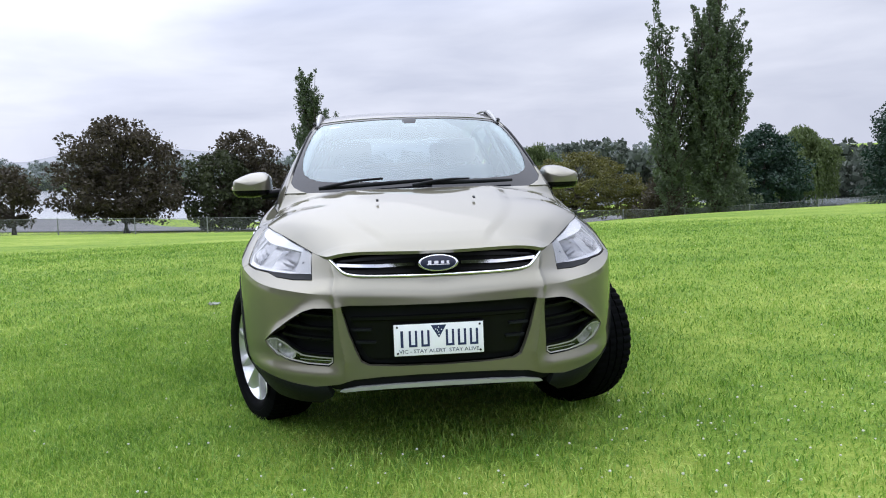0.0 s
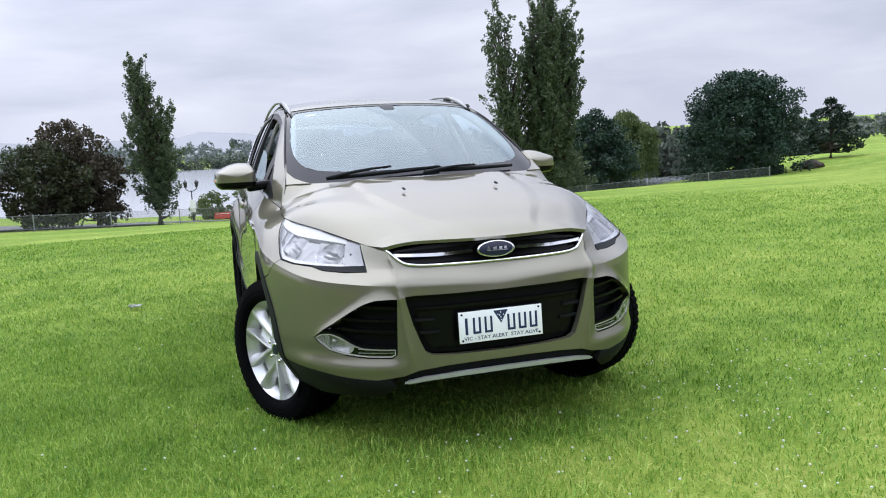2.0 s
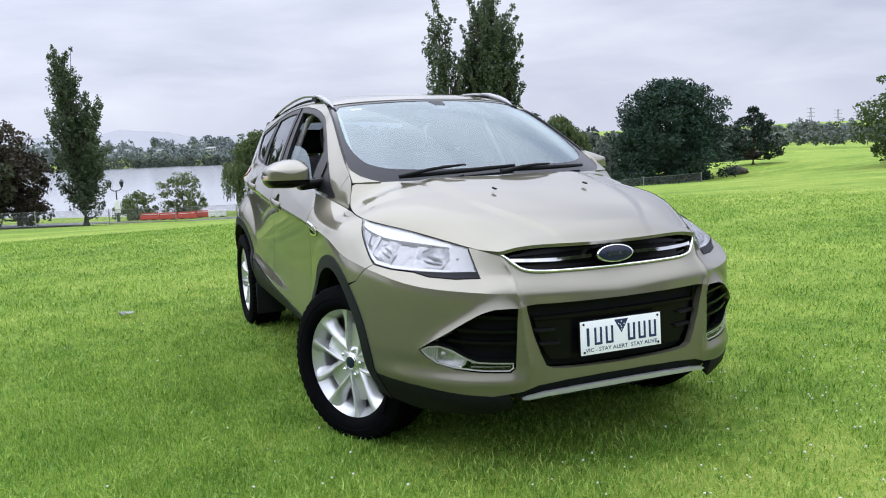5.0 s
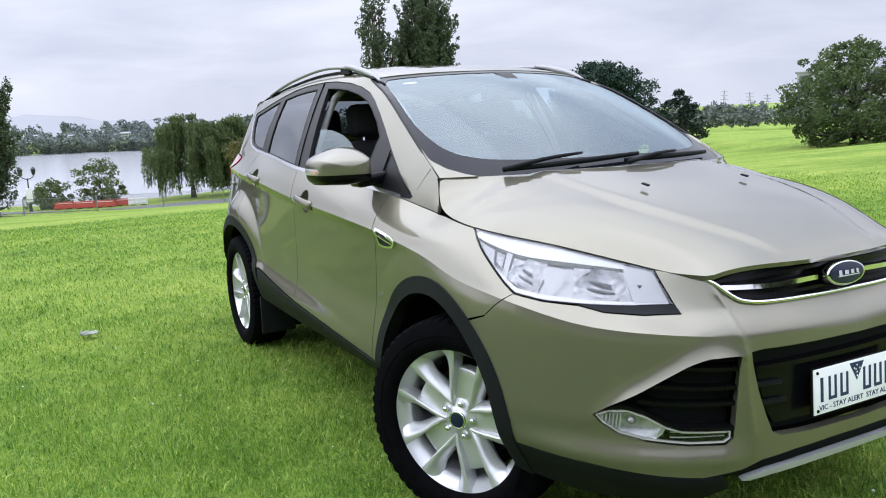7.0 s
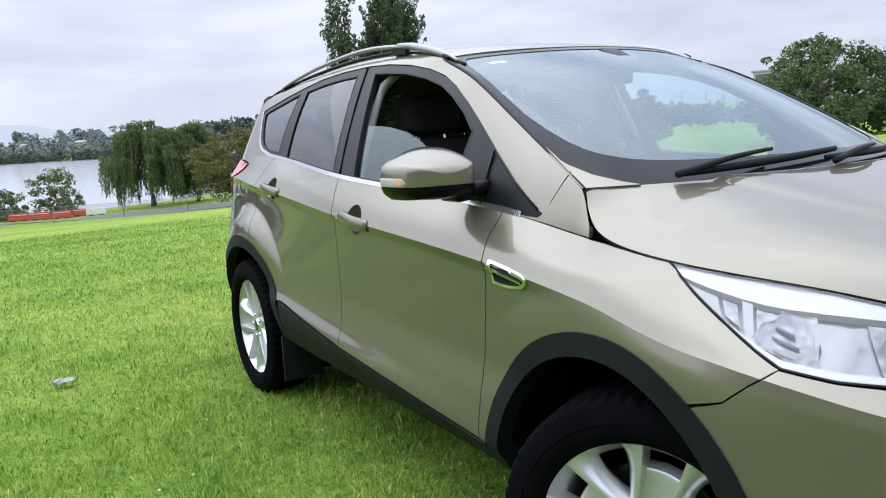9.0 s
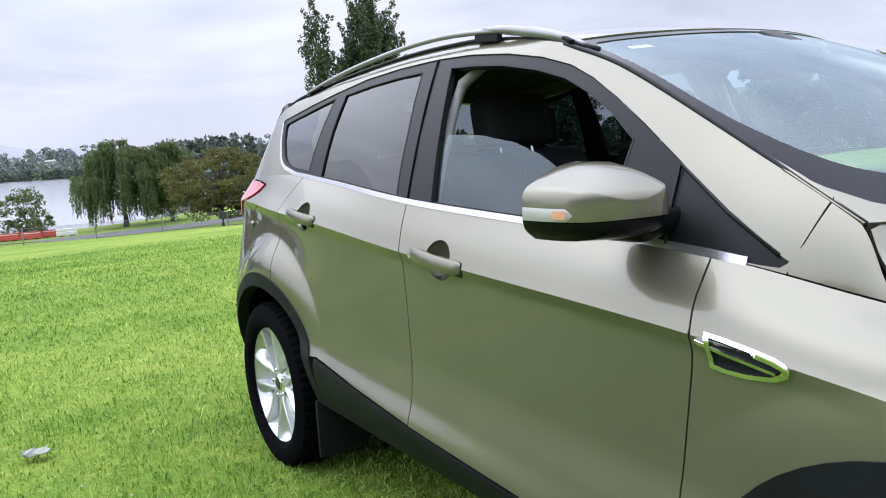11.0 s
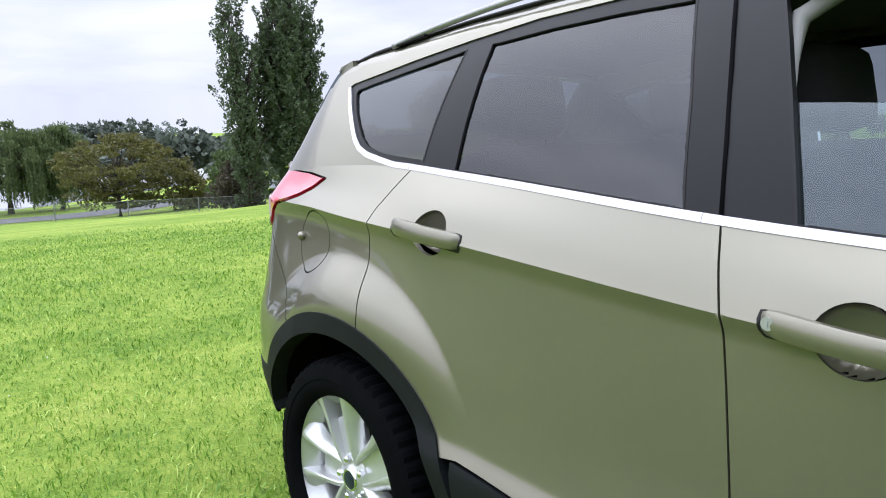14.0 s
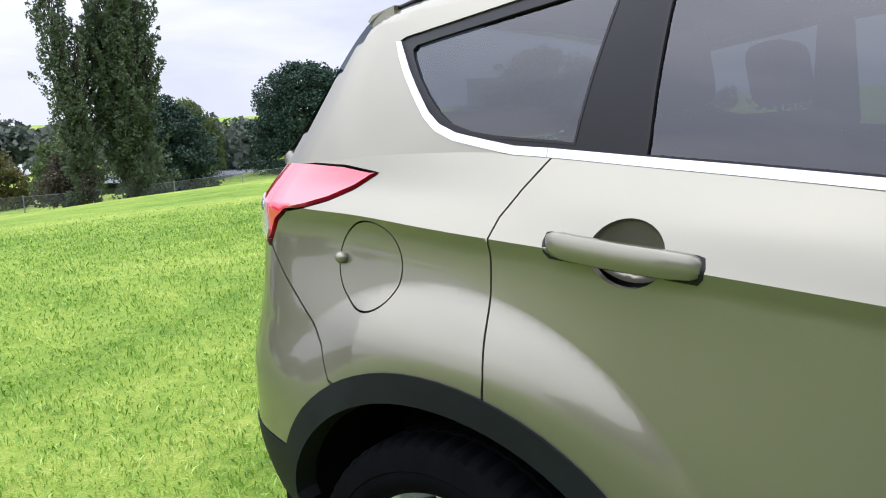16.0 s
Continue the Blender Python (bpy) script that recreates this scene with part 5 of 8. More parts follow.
    RG = [(y, z + 0.011) for y, z in belt_points(3.246, 2.580, 10)] + [(2.620, 1.33), (2.678, 1.521), (2.85, 1.521), (3.05, 1.514), (3.245, 1.499), (3.248, 1.42), (3.248, 1.30)]
    QG = [(3.55, 1.228), (3.376, 1.213), (3.360, 1.33), (3.334, 1.494), (3.55, 1.464), (3.74, 1.436), (3.803, 1.425), (3.812, 1.412), (3.802, 1.392), (3.772, 1.352), (3.735, 1.313), (3.697, 1.278), (3.660, 1.254), (3.605, 1.237)]
    shrunk = shrink(walk_poly(np.array(WINDOWS), 0.03), 0.0015)
    frame_ob = panel("window_frame", FRAMEBLACK, car, [tuple(p) for p in shrunk], cabin, "black window frames and pillars", step=0.03, holes=[FG, RG, QG], lift=-0.004, flange=0.012, hand=hand)
    panel("rear_door_glass", TINTED, car, RG, cabin, "dark privacy glass", step=0.06, lift=-0.009, flange=0, hand=hand)
    panel("quarter_glass", TINTED, car, QG, cabin, "dark privacy glass", step=0.06, lift=-0.009, flange=0, hand=hand)
    panel("glass_seal", SEAL, frame_ob, RG, cabin, step=0.03, holes=[[tuple(p) for p in shrink(walk_poly(np.array(RG), 0.03), 0.005)]], lift=-0.003, flange=0.006, hand=hand)
    panel("glass_seal", SEAL, frame_ob, QG, cabin, step=0.03, holes=[[tuple(p) for p in shrink(walk_poly(np.array(QG), 0.03), 0.005)]], lift=-0.003, flange=0.006, hand=hand)
    if hand < 0:
        half = [(y, z + 0.011) for y, z in belt_points(2.385, 1.69, 10)] + [(1.70, 1.10), (1.78, 1.150), (1.88, 1.205), (1.98, 1.248), (2.10, 1.284), (2.25, 1.308), (2.438, 1.318)]
        panel("front_door_glass", SIDEGLASS, car, half, cabin, "half-lowered clear glass", step=0.06, lift=-0.016, flange=0.003, hand=hand)
    else:
        panel("front_door_glass", SIDEGLASS, car, FG, cabin, "clear glass", step=0.06, lift=-0.009, flange=0, hand=hand)
    panel("glass_seal", SEAL, frame_ob, FG, cabin, step=0.03, holes=[[tuple(p) for p in shrink(walk_poly(np.array(FG), 0.03), 0.005)]], lift=-0.003, flange=0.02, hand=hand)
    # raised lips of the sail panel and the door seam in the pillar
    vs_, fs_ = tube([cabin(np.array([y]), np.array([z]))[0] * (hand, 1, 1) + np.array((hand * 0.001, 0, 0)) for y, z in ((1.31, 1.055), (1.42, 1.124), (1.55, 1.212), (1.545, 1.12), (1.535, 1.062))], 0.004, seg=6)
    mesh_object("sail_edge", vs_, fs_, SEAL, frame_ob)
    vs_, fs_ = tube([cabin(np.array([y]), np.array([z]))[0] * (hand, 1, 1) + np.array((hand * -0.003, 0, 0)) for y, z in ((2.508, 1.125), (2.53, 1.25), (2.560, 1.38), (2.582, 1.46), (2.606, 1.543))], 0.004, seg=6)
    mesh_object("door_seam", vs_, fs_, DARK, frame_ob)
    # bright strip under and behind the windows
    lo = [(y, z - 0.005) for y, z in belt_points(1.36, 3.50, 30)] + [(3.57, 1.209), (3.641, 1.223), (3.690, 1.242), (3.726, 1.268), (3.770, 1.314), (3.810, 1.359), (3.840, 1.398), (3.860, 1.431)]
    hi = shrink(np.vstack([lo, [(3.80, 1.45), (3.5, 1.5), (1.36, 1.5)]]), 0.017)[: len(lo)]
    hi[-1], hi[0] = (3.845, 1.432), (1.36, lo[0][1] + 0.017)
    cut = int(np.argmin([abs(p[0] - 2.505) for p in lo]))
    cut2 = int(np.argmin([abs(p[0] - 3.414) for p in lo]))
    for a, b in ((0, cut + 1), (cut, cut2 + 1), (cut2, len(lo))):
        ring = list(lo[a:b]) + [tuple(p) for p in hi[a:b][::-1]]
        panel("window_trim", TRIM, car, ring, cabin, "bright metal window strip", step=0.02, gap=0.0008, lift=0.003, flange=0.006, hand=hand)

    # door mirror
    mir = tagged(new("door_mirror"), "olive and black door mirror with clear repeater")
    mir.parent = car
    if hand > 0:
        mir.location = (-0.04, 0.085, -0.013)  # sits a little nearer the pillar on this side
    loop = smooth_line([(1.020, 1.090), (1.043, 1.112), (1.047, 1.150), (1.040, 1.184), (1.005, 1.206), (0.950, 1.226), (0.900, 1.231), (0.858, 1.224), (0.834, 1.196), (0.828, 1.140), (0.838, 1.100), (0.92, 1.086), (1.020, 1.090)], 6)[:-1]
    mc = np.array((0.932, 1.155))
    rings = []
    for y, sx, sz, top in ((1.662, 0.99, 0.985, 0.97), (1.655, 1.0, 1.0, 1.0), (1.60, 1.0, 1.0, 0.94), (1.555, 0.985, 0.99, 0.74), (1.525, 0.955, 0.97, 0.54), (1.503, 0.91, 0.93, 0.36), (1.486, 0.84, 0.87, 0.20),
                           (1.474, 0.72, 0.76, 0.08), (1.466, 0.52, 0.55, 0.0), (1.463, 0.15, 0.15, 0.0)):
        q = mc + (loop - mc) * (sx, sz)
        fold_z = mc[1] + (1.186 - mc[1]) * sz
        q[:, 1] = np.where(q[:, 1] > fold_z, fold_z + (q[:, 1] - fold_z) * top, q[:, 1])
        lean_y = 0.045 * np.clip((q[:, 0] - 0.80) / 0.25, 0, 1) ** 2 * (1.66 - y) / 0.2
        rings.append(np.stack([hand * q[:, 0], y + lean_y * 0.9, q[:, 1]], 1))
    cols = len(loop)
    allv = np.vstack(rings)
    for nm, lower, mt, lb in (("mirror_cap", False, PAINT, "olive painted cap"), ("mirror_lower", True, GLOSSBLACK, "black lower cover")):
        bm = bmesh.new()
        bv = [bm.verts.new(p) for p in allv]
        for i in range(len(rings) - 1):
            for k in range(cols):
                q = [bv[t] for t in (i * cols + k, i * cols + (k + 1) % cols, (i + 1) * cols + (k + 1) % cols, (i + 1) * cols + k)]
                bm.faces.new(q if hand < 0 else q[::-1])
        q = bv[-cols:]
        bm.faces.new(q if hand < 0 else q[::-1])
        bmesh.ops.bisect_plane(bm, geom=bm.verts[:] + bm.edges[:] + bm.faces[:], plane_co=(0, 0, 1.127 if lower else 1.1285), plane_no=(0, 0, 1), clear_outer=lower, clear_inner=not lower)
        part(nm, bm, mt, mir, lb)
    mesh_object("mirror_back", rings[0], [tuple(range(cols)) if hand > 0 else tuple(reversed(range(cols)))], GLOSSBLACK, mir, smooth=False)
    gv = rings[0] * (1, 1, 1)
    gv = np.stack([hand * mc[0] + (gv[:, 0] - hand * mc[0]) * 0.9, gv[:, 1] + 0.003, mc[1] + (gv[:, 2] - mc[1]) * 0.88], 1)
    mesh_object("mirror_glass", gv, [tuple(range(cols)) if hand > 0 else tuple(reversed(range(cols)))], CHROME, mir, "flat mirror glass", smooth=False)
    path = smooth_line([(1.050, 1.655), (1.0505, 1.60), (1.047, 1.565), (1.034, 1.535), (1.008, 1.512), (0.965, 1.492), (0.905, 1.474)], 5)
    sv, sf = [], []
    for k, (px, py) in enumerate(path):
        f = k / (len(path) - 1)
        up, dn = 1.154 - 0.004 * f, 1.129
        for dz, dd in ((up, 0.0), ((up + dn) / 2, 0.003), (dn, 0.0)):
            sv.append((hand * (px + dd), py - dd, dz))
    for k in range(len(path) - 1):
        for r in range(2):
            q = (3 * k + r, 3 * k + r + 1, 3 * k + r + 4, 3 * k + r + 3)
            sf.append(q if hand > 0 else q[::-1])
    mesh_object("repeater", sv, sf, WHITELENS, mir, "ribbed clear repeater lens")
    av = [(hand * (px + 0.0035), py - 0.003, z) for px, py in path[9:14] for z in (1.149, 1.134)]
    mesh_object("repeater_bulb", av, [((2 * k, 2 * k + 1, 2 * k + 3, 2 * k + 2) if hand > 0 else (2 * k + 2, 2 * k + 3, 2 * k + 1, 2 * k)) for k in range(4)], AMBER, mir, "amber bulb behind the lens", smooth=False)
    bm = bmesh.new()
    box(bm, (0.16, 0.11, 0.050), Matrix.Translation((hand * 0.805, 1.575, 1.104)) @ Matrix.Rotation(radians(hand * 6), 4, "Y"), 0.02, 3)
    part("mirror_arm", bm, GLOSSBLACK, mir, "black arm")

    # roof rail
    rail_pts = smooth_line([(hand * 0.566, 2.26, 1.578), (hand * 0.567, 2.36, 1.597), (hand * 0.570, 2.60, 1.617), (hand * 0.570, 2.85, 1.618), (hand * 0.568, 3.20, 1.600), (hand * 0.566, 3.45, 1.577), (hand * 0.564, 3.62, 1.556), (hand * 0.562, 3.72, 1.541)], 6)
    vs_, fs_ = tube(rail_pts, 0.0088, seg=10, flat=1.0)
    rail_ob = mesh_object("roof_rail", vs_, fs_, RAIL, car, "satin silver roof rail")
    pts = [(hand * 0.566, y, float(np.interp(y, _gy, GUTTER_Z)) + dz) for y, dz in ((1.98, 0.004), (2.06, 0.012), (2.14, 0.018), (2.22, 0.023), (2.30, 0.028), (2.40, 0.029))]
    vs_, fs_ = tube(smooth_line(pts, 4), list(np.interp(np.linspace(0, 1, 21), [0, 0.2, 0.5, 0.8, 1.0], [0.006, 0.014, 0.017, 0.014, 0.0088])), seg=10, flat=0.95)
    mesh_object("rail_foot", vs_, fs_, RAIL, rail_ob, "moulded silver rail foot")
    for y0, y1 in ((2.33, 2.44), (3.56, 3.69)):
        bm = bmesh.new()
        for y in (y0, y1):
            g0 = float(np.interp(y, _gy, GUTTER_Z))
            top_z = float(np.interp(y, rail_pts[:, 1], rail_pts[:, 2])) - 0.006
            thin = (top_z - g0 - 0.002) * 1.0
            for dx in (-0.009, 0.009):
                bm.verts.new((hand * 0.567 + dx, y, g0 - 0.004))
                bm.verts.new((hand * 0.567 + dx, y, g0 + max(thin, 0.0)))
        bmesh.ops.convex_hull(bm, input=bm.verts[:])
        part("rail_pad", bm, PLASTIC, rail_ob, "black pad under the rail")
    groove = smooth_line([(hand * (np.interp(y, _gy, GUTTER_X) - 0.026), y, np.interp(y, _gy, GUTTER_Z) + 0.003) for y in np.linspace(1.93, 3.95, 16)], 3)
    vs_, fs_ = tube(groove, 0.006, seg=6)
    mesh_object("roof_groove", vs_, fs_, SEAL, car, "black roof moulding")
    bm = bmesh.new()
    box(bm, (0.020, 0.035, 0.010), Matrix.Translation((hand * 0.588, 2.02, 1.524)) @ Matrix.Rotation(radians(25), 4, "X"), 0.005)
    part("groove_end", bm, PLASTIC, car, "black moulding end")
    # windscreen pillar edge strip
    pts = [screen(np.array([0.651]), np.array([s]))[0] * (hand, 1, 1) for s in np.linspace(0.0, 0.99, 24)]
    vs_, fs_ = tube(pts, 0.0055, seg=6)
    mesh_object("screen_seal", vs_, fs_, SEAL, car, "black windscreen seal")
    bm = bmesh.new()
    box(bm, (0.012, 0.03, 0.007), Matrix.Translation((hand * 0.23, 0.655, hood(np.array([0.21]), np.array([0.635]))[0][2] + 0.005)) @ Matrix.Rotation(radians(12), 4, "X"), 0.003)
    part("washer_nozzle", bm, PLASTIC, car, "black washer nozzle")

# tail: window, gate and spoiler


def tailgate(a, b):
    v, s = np.asarray(a, float) / 0.6, np.asarray(b, float)
    ye = 3.93 + (4.26 - 3.93) * s
    xe, ze = np.interp(ye, _gy, GUTTER_X), np.interp(ye, _gy, GUTTER_Z)
    bow = 0.10 + 0.08 * s
    return np.stack([xe * v * -1, ye + bow * (1 - v * v), ze + 0.03 * (1 - s) * (1 - v * v)], 1)


P_, f_, n_ = joined(panel_data([(-0.6, 0.0), (0.6, 0.0), (0.6, 0.66), (-0.6, 0.66)], tailgate, step=0.06, flange=0.0))
mesh_object("rear_window", P_, f_, TINTED, car, "dark rear window", True, n_)
P_, f_, n_ = joined(panel_data([(-0.6, 0.66), (0.6, 0.66), (0.6, 1.0), (-0.6, 1.0)], tailgate, step=0.06, flange=0.0))
tailgate_ob = mesh_object("tailgate", P_, f_, PAINT, car, "olive painted tailgate", True, n_)
P_, f_, n_ = joined(*[panel_data([(UG[-1] - 0.70, 1.022), (UG[-1], 1.022), (UG[-1], 1.18), (UG[-1] - 0.62, 1.18)], shell, step=0.05, hand=h) for h in (-1, 1)])
mesh_object("tailgate_skin", P_, f_, PAINT, tailgate_ob, "", True, n_)
bm = bmesh.new()
pts_ = []
for i in range(13):
    x = -0.585 + 1.17 * i / 12
    w = 1 - (x / 0.60) ** 2
    ring = [(x, 3.90 + 0.09 * w, 1.514 + 0.040 * w), (x, 3.965 + 0.14 * w, 1.500 + 0.048 * w), (x, 3.978 + 0.14 * w, 1.488 + 0.048 * w), (x, 3.965 + 0.13 * w, 1.474 + 0.045 * w), (x, 3.90 + 0.09 * w, 1.480 + 0.03 * w)]
    pts_.append([bm.verts.new(p) for p in ring])
for a, b in zip(pts_, pts_[1:]):
    for k in range(5):
        bm.faces.new((a[k], b[k], b[(k + 1) % 5], a[(k + 1) % 5]))
bm.faces.new(pts_[0][::-1])
bm.faces.new(pts_[-1])
part("spoiler", bm, PAINT, car, "olive painted roof spoiler")
bm = bmesh.new()
q_ = shell(np.array([side(3.893, 0.993)[0]]), np.array([0.993]))[0]
ball(bm, (-(q_[0] + 0.006), 3.893, 0.993), (0.013, 0.015, 0.013))
part("flap_knob", bm, PAINT, car, "small round flap catch")

# wipers
for a0, a1, b0, b1, pv in ((-0.47, 0.06, 0.014, 0.066, -0.48), (-0.03, 0.46, 0.030, 0.040, -0.04)):
    lo_, hi_ = screen(np.array([a0]), np.array([b0]))[0], screen(np.array([a1]), np.array([b1]))[0]
    wiper = tagged(new("wiper"), "black windscreen wiper")
    wiper.parent = car
    pts = [tuple(screen(np.array([a0 + (a1 - a0) * k]), np.array([b0 + (b1 - b0) * k]))[0] + np.array((0, -0.011, 0.013))) for k in np.linspace(0, 1, 12)]
    vs_, fs_ = tube(pts, [0.0055 + 0.002 * math.sin(math.pi * k) for k in np.linspace(0, 1, 12)], seg=8, flat=1.4)
    mesh_object("wiper_blade", vs_, fs_, PLASTIC, wiper, "black blade")
    pts = [tuple(screen(np.array([pv + (a1 * 0.55 + a0 * 0.45 - pv) * k]), np.array([0.0 + (b1 + 0.012) * k]))[0] + np.array((0, -0.020, 0.022 + 0.008 * math.sin(math.pi * k)))) for k in np.linspace(0, 1, 10)]
    vs_, fs_ = tube(pts, [0.010 - 0.005 * k for k in np.linspace(0, 1, 10)], seg=8)
    mesh_object("wiper_arm", vs_, fs_, PLASTIC, wiper, "black arm")
panel_pair("cowl", PLASTIC, car, [(0, -0.05), (0.60, -0.03), (0.63, 0.01), (0, 0.01)], screen, "black cowl under the wipers", step=0.05, lift=-0.022, flange=0)

# sticker and mirror foot behind the windscreen
P_, f_, n_ = panel_data([(-0.535, 0.885), (-0.475, 0.888), (-0.477, 0.916), (-0.537, 0.913)], screen, step=0.03, lift=-0.012, flange=0)
mesh_object("sticker", P_, f_, STICKER, car, "small white paper sticker", True, n_)
bm = bmesh.new()
p0 = screen(np.array([0.0]), np.array([0.86]))[0]
box(bm, (0.22, 0.05, 0.075), Matrix.Translation((0.0, p0[1] + 0.10, p0[2] - 0.055)), 0.02, 3)
box(bm, (0.09, 0.14, 0.05), Matrix.Translation((0.0, p0[1] + 0.05, p0[2] - 0.01)) @ Matrix.Rotation(radians(25), 4, "X"), 0.015, 2)
part("rear_view_mirror", bm, DASH, car, "dark rear-view mirror")

# ---- wheels ----


def tyre_mesh():
    prof = [(0.238, -0.185), (0.245, -0.192), (0.274, -0.197), (0.310, -0.193), (0.333, -0.180), (0.3415, -0.162), (0.345, -0.140), (0.346, -0.128), (0.339, -0.126), (0.339, -0.118), (0.346, -0.116),
            (0.3465, -0.082), (0.339, -0.080), (0.339, -0.073), (0.3465, -0.071), (0.346, -0.037), (0.339, -0.035), (0.339, -0.027), (0.346, -0.025), (0.3455, -0.008), (0.3440, 0.014), (0.336, 0.031),
            (0.312, 0.041), (0.291, 0.0445), (0.289, 0.0425), (0.278, 0.0445), (0.265, 0.042), (0.255, 0.038), (0.247, 0.030), (0.240, 0.020)]
    seg = 168
    vs, fs = lathe(prof, seg)
    n = len(prof)
    out = []
    for i, v in enumerate(vs):
        k, s = i % n, i // n
        x, y, z = v
        # sipes across the shoulders and the ribs
        if (s % 3 == 0) and (4 <= k <= 7 or 18 <= k <= 21 or 10 <= k <= 11 or 14 <= k <= 15):
            r = 1 - (0.020 if k >= 18 else 0.010)
            y, z = y * r, z * r
        out.append((x, y, z))
    return out, fs


SPREAD = [0.046, 0.065, 0.085, 0.12, 0.16, 0.2, 0.232], [37, 30.5, 25.5, 19.5, 16.2, 15.2, 15.4]


def spoke_pair(a):
    """Two ridged spokes that open from beside the hub towards the rim, with a sunken web between them; a is the pair's axis in degrees."""
    vs, fs = [], []
    n = 15
    for sgn in (-1, 1):
        k0 = len(vs)
        for i in range(n):
            r = 0.046 + (0.232 - 0.046) * i / (n - 1)
            ang = radians(a + sgn * np.interp(r, *SPREAD))
            lip = np.interp(r, [0.046, 0.08, 0.15, 0.195, 0.232], [0.006, 0.0075, 0.0085, 0.011, 0.017])
            skirt = np.interp(r, [0.046, 0.08, 0.12, 0.17, 0.205, 0.232], [0.010, 0.016, 0.017, 0.021, 0.032, 0.056])
            x = np.interp(r, [0.046, 0.07, 0.14, 0.20, 0.232], [-0.003, 0.003, 0.012, 0.017, 0.020])
            drop = np.interp(r, [0.046, 0.1, 0.2, 0.232], [0.020, 0.034, 0.040, 0.022])
            d = Vector((0, -math.sin(ang), math.cos(ang))) * sgn
            c = Vector((x, r * math.cos(ang), r * math.sin(ang)))
            ring = ((-0.055, -lip * 1.1), (-0.016, -lip * 1.05), (-0.0022, -lip * 0.9), (0.0, -lip * 0.45), (-0.0008, lip * 0.35), (-0.004, lip * 0.85),
                    (-drop * 0.42, lip + skirt * 0.42), (-drop * 0.80, lip + skirt * 0.82), (-drop - 0.004, lip + skirt), (-0.058, lip + skirt * 0.7))
            vs += [c + d * q + Vector((dx, 0, 0)) for dx, q in ring]
        m = 10
        for i in range(n - 1):
            for k in range(m):
                q = (k0 + i * m + k, k0 + i * m + (k + 1) % m, k0 + (i + 1) * m + (k + 1) % m, k0 + (i + 1) * m + k)
                fs.append(q if sgn > 0 else q[::-1])
    # the web, ending in a rounded step
    k0 = len(vs)
    rows = [(r, -0.010 - 0.05 * (r - 0.05)) for r in np.linspace(0.05, 0.158, 9)] + [(0.163, -0.018), (0.166, -0.026), (0.167, -0.055)]
    for r, x in rows:
        spread = np.interp(r, *SPREAD)
        for j in range(7):
            t = j / 3 - 1
            ang = radians(a + spread * t)
            vs.append(Vector((x - 0.0035 * (1 - t * t), r * math.cos(ang), r * math.sin(ang))))
    for i in range(len(rows) - 1):
        for j in range(6):
            fs.append((k0 + i * 7 + j, k0 + i * 7 + j + 1, k0 + (i + 1) * 7 + j + 1, k0 + (i + 1) * 7 + j))
    return vs, fs


RIM_K = 1.06


def wider(mesh):
    """The rim's pieces at their full diameter."""
    return [(v[0], v[1] * RIM_K, v[2] * RIM_K) for v in mesh[0]], mesh[1]


def wheel(at, turn, hand, spin):
    w = tagged(new("wheel"), "silver twin-spoke alloy wheel with black tyre")
    w.parent = car
    flip = Matrix.Identity(4) if hand > 0 else Matrix.Rotation(math.pi, 4, "Z")
    w.matrix_basis = Matrix.Translation(at) @ Matrix.Rotation(radians(turn), 4, "Z") @ flip @ Matrix.Rotation(radians(spin), 4, "X")
    mesh_object("tyre", *TYRE, RUBBER, w, "black rubber tyre").data.set_sharp_from_angle(angle=radians(24))
    vs, fs = lathe([(0.2405, 0.024), (0.2390, 0.030), (0.2345, 0.031), (0.2315, 0.025), (0.226, 0.012), (0.213, -0.010), (0.204, -0.022), (0.199, -0.034), (0.197, -0.06), (0.197, -0.17), (0.225, -0.19)], 96)
    vs, fs = wider((vs, fs))
    mesh_object("rim", vs, fs, ALLOY, w, "silver alloy rim")
    vs, fs = lathe([(0.0, 0.004), (0.031, 0.004), (0.034, 0.0), (0.045, -0.005), (0.066, -0.011), (0.082, -0.020), (0.092, -0.034), (0.094, -0.06)], 48)
    mesh_object("hub", vs, fs, ALLOY, w, "silver hub")
    vs, fs = lathe([(0.0255, 0.006), (0.0285, 0.0075), (0.0315, 0.006), (0.033, 0.002)], 32)
    mesh_object("cap_ring", vs, fs, CHROME, w, "thin chrome ring")
    vs, fs = lathe([(0.0, 0.0075), (0.020, 0.007), (0.026, 0.0055)], 32)
    mesh_object("hub_cap", vs, fs, BADGE_BLUE, w, "navy oval cap")
    vs, fs = lathe([(0.16, -0.075), (0.16, -0.095), (0.06, -0.095), (0.06, -0.075), (0.16, -0.075)], 48)
    mesh_object("brake_disc", vs, fs, DISC, w, "steel brake disc")
    vs, fs = lathe([(0.0, -0.13), (0.200, -0.13)], 32)
    mesh_object("wheel_back", vs, fs, DARK, w)
    for k in range(5):
        a = 72 * k
        v1, f1 = wider(spoke_pair(a))
        sp = mesh_object("spoke", v1, f1, ALLOY, w, "silver twin spoke")
        sp.data.set_sharp_from_angle(angle=radians(32))
        bm = bmesh.new()
        c = (0.0, 0.057 * math.cos(radians(a)), 0.057 * math.sin(radians(a)))
        rod(bm, (-0.02, c[1], c[2]), (0.004, c[1], c[2]), 0.0115, 0.0105, 6)
        ball(bm, (0.003, c[1], c[2]), (0.006, 0.010, 0.010), 10, 6)
        part("wheel_nut", bm, CHROME, w, "chrome wheel nut")
    return w


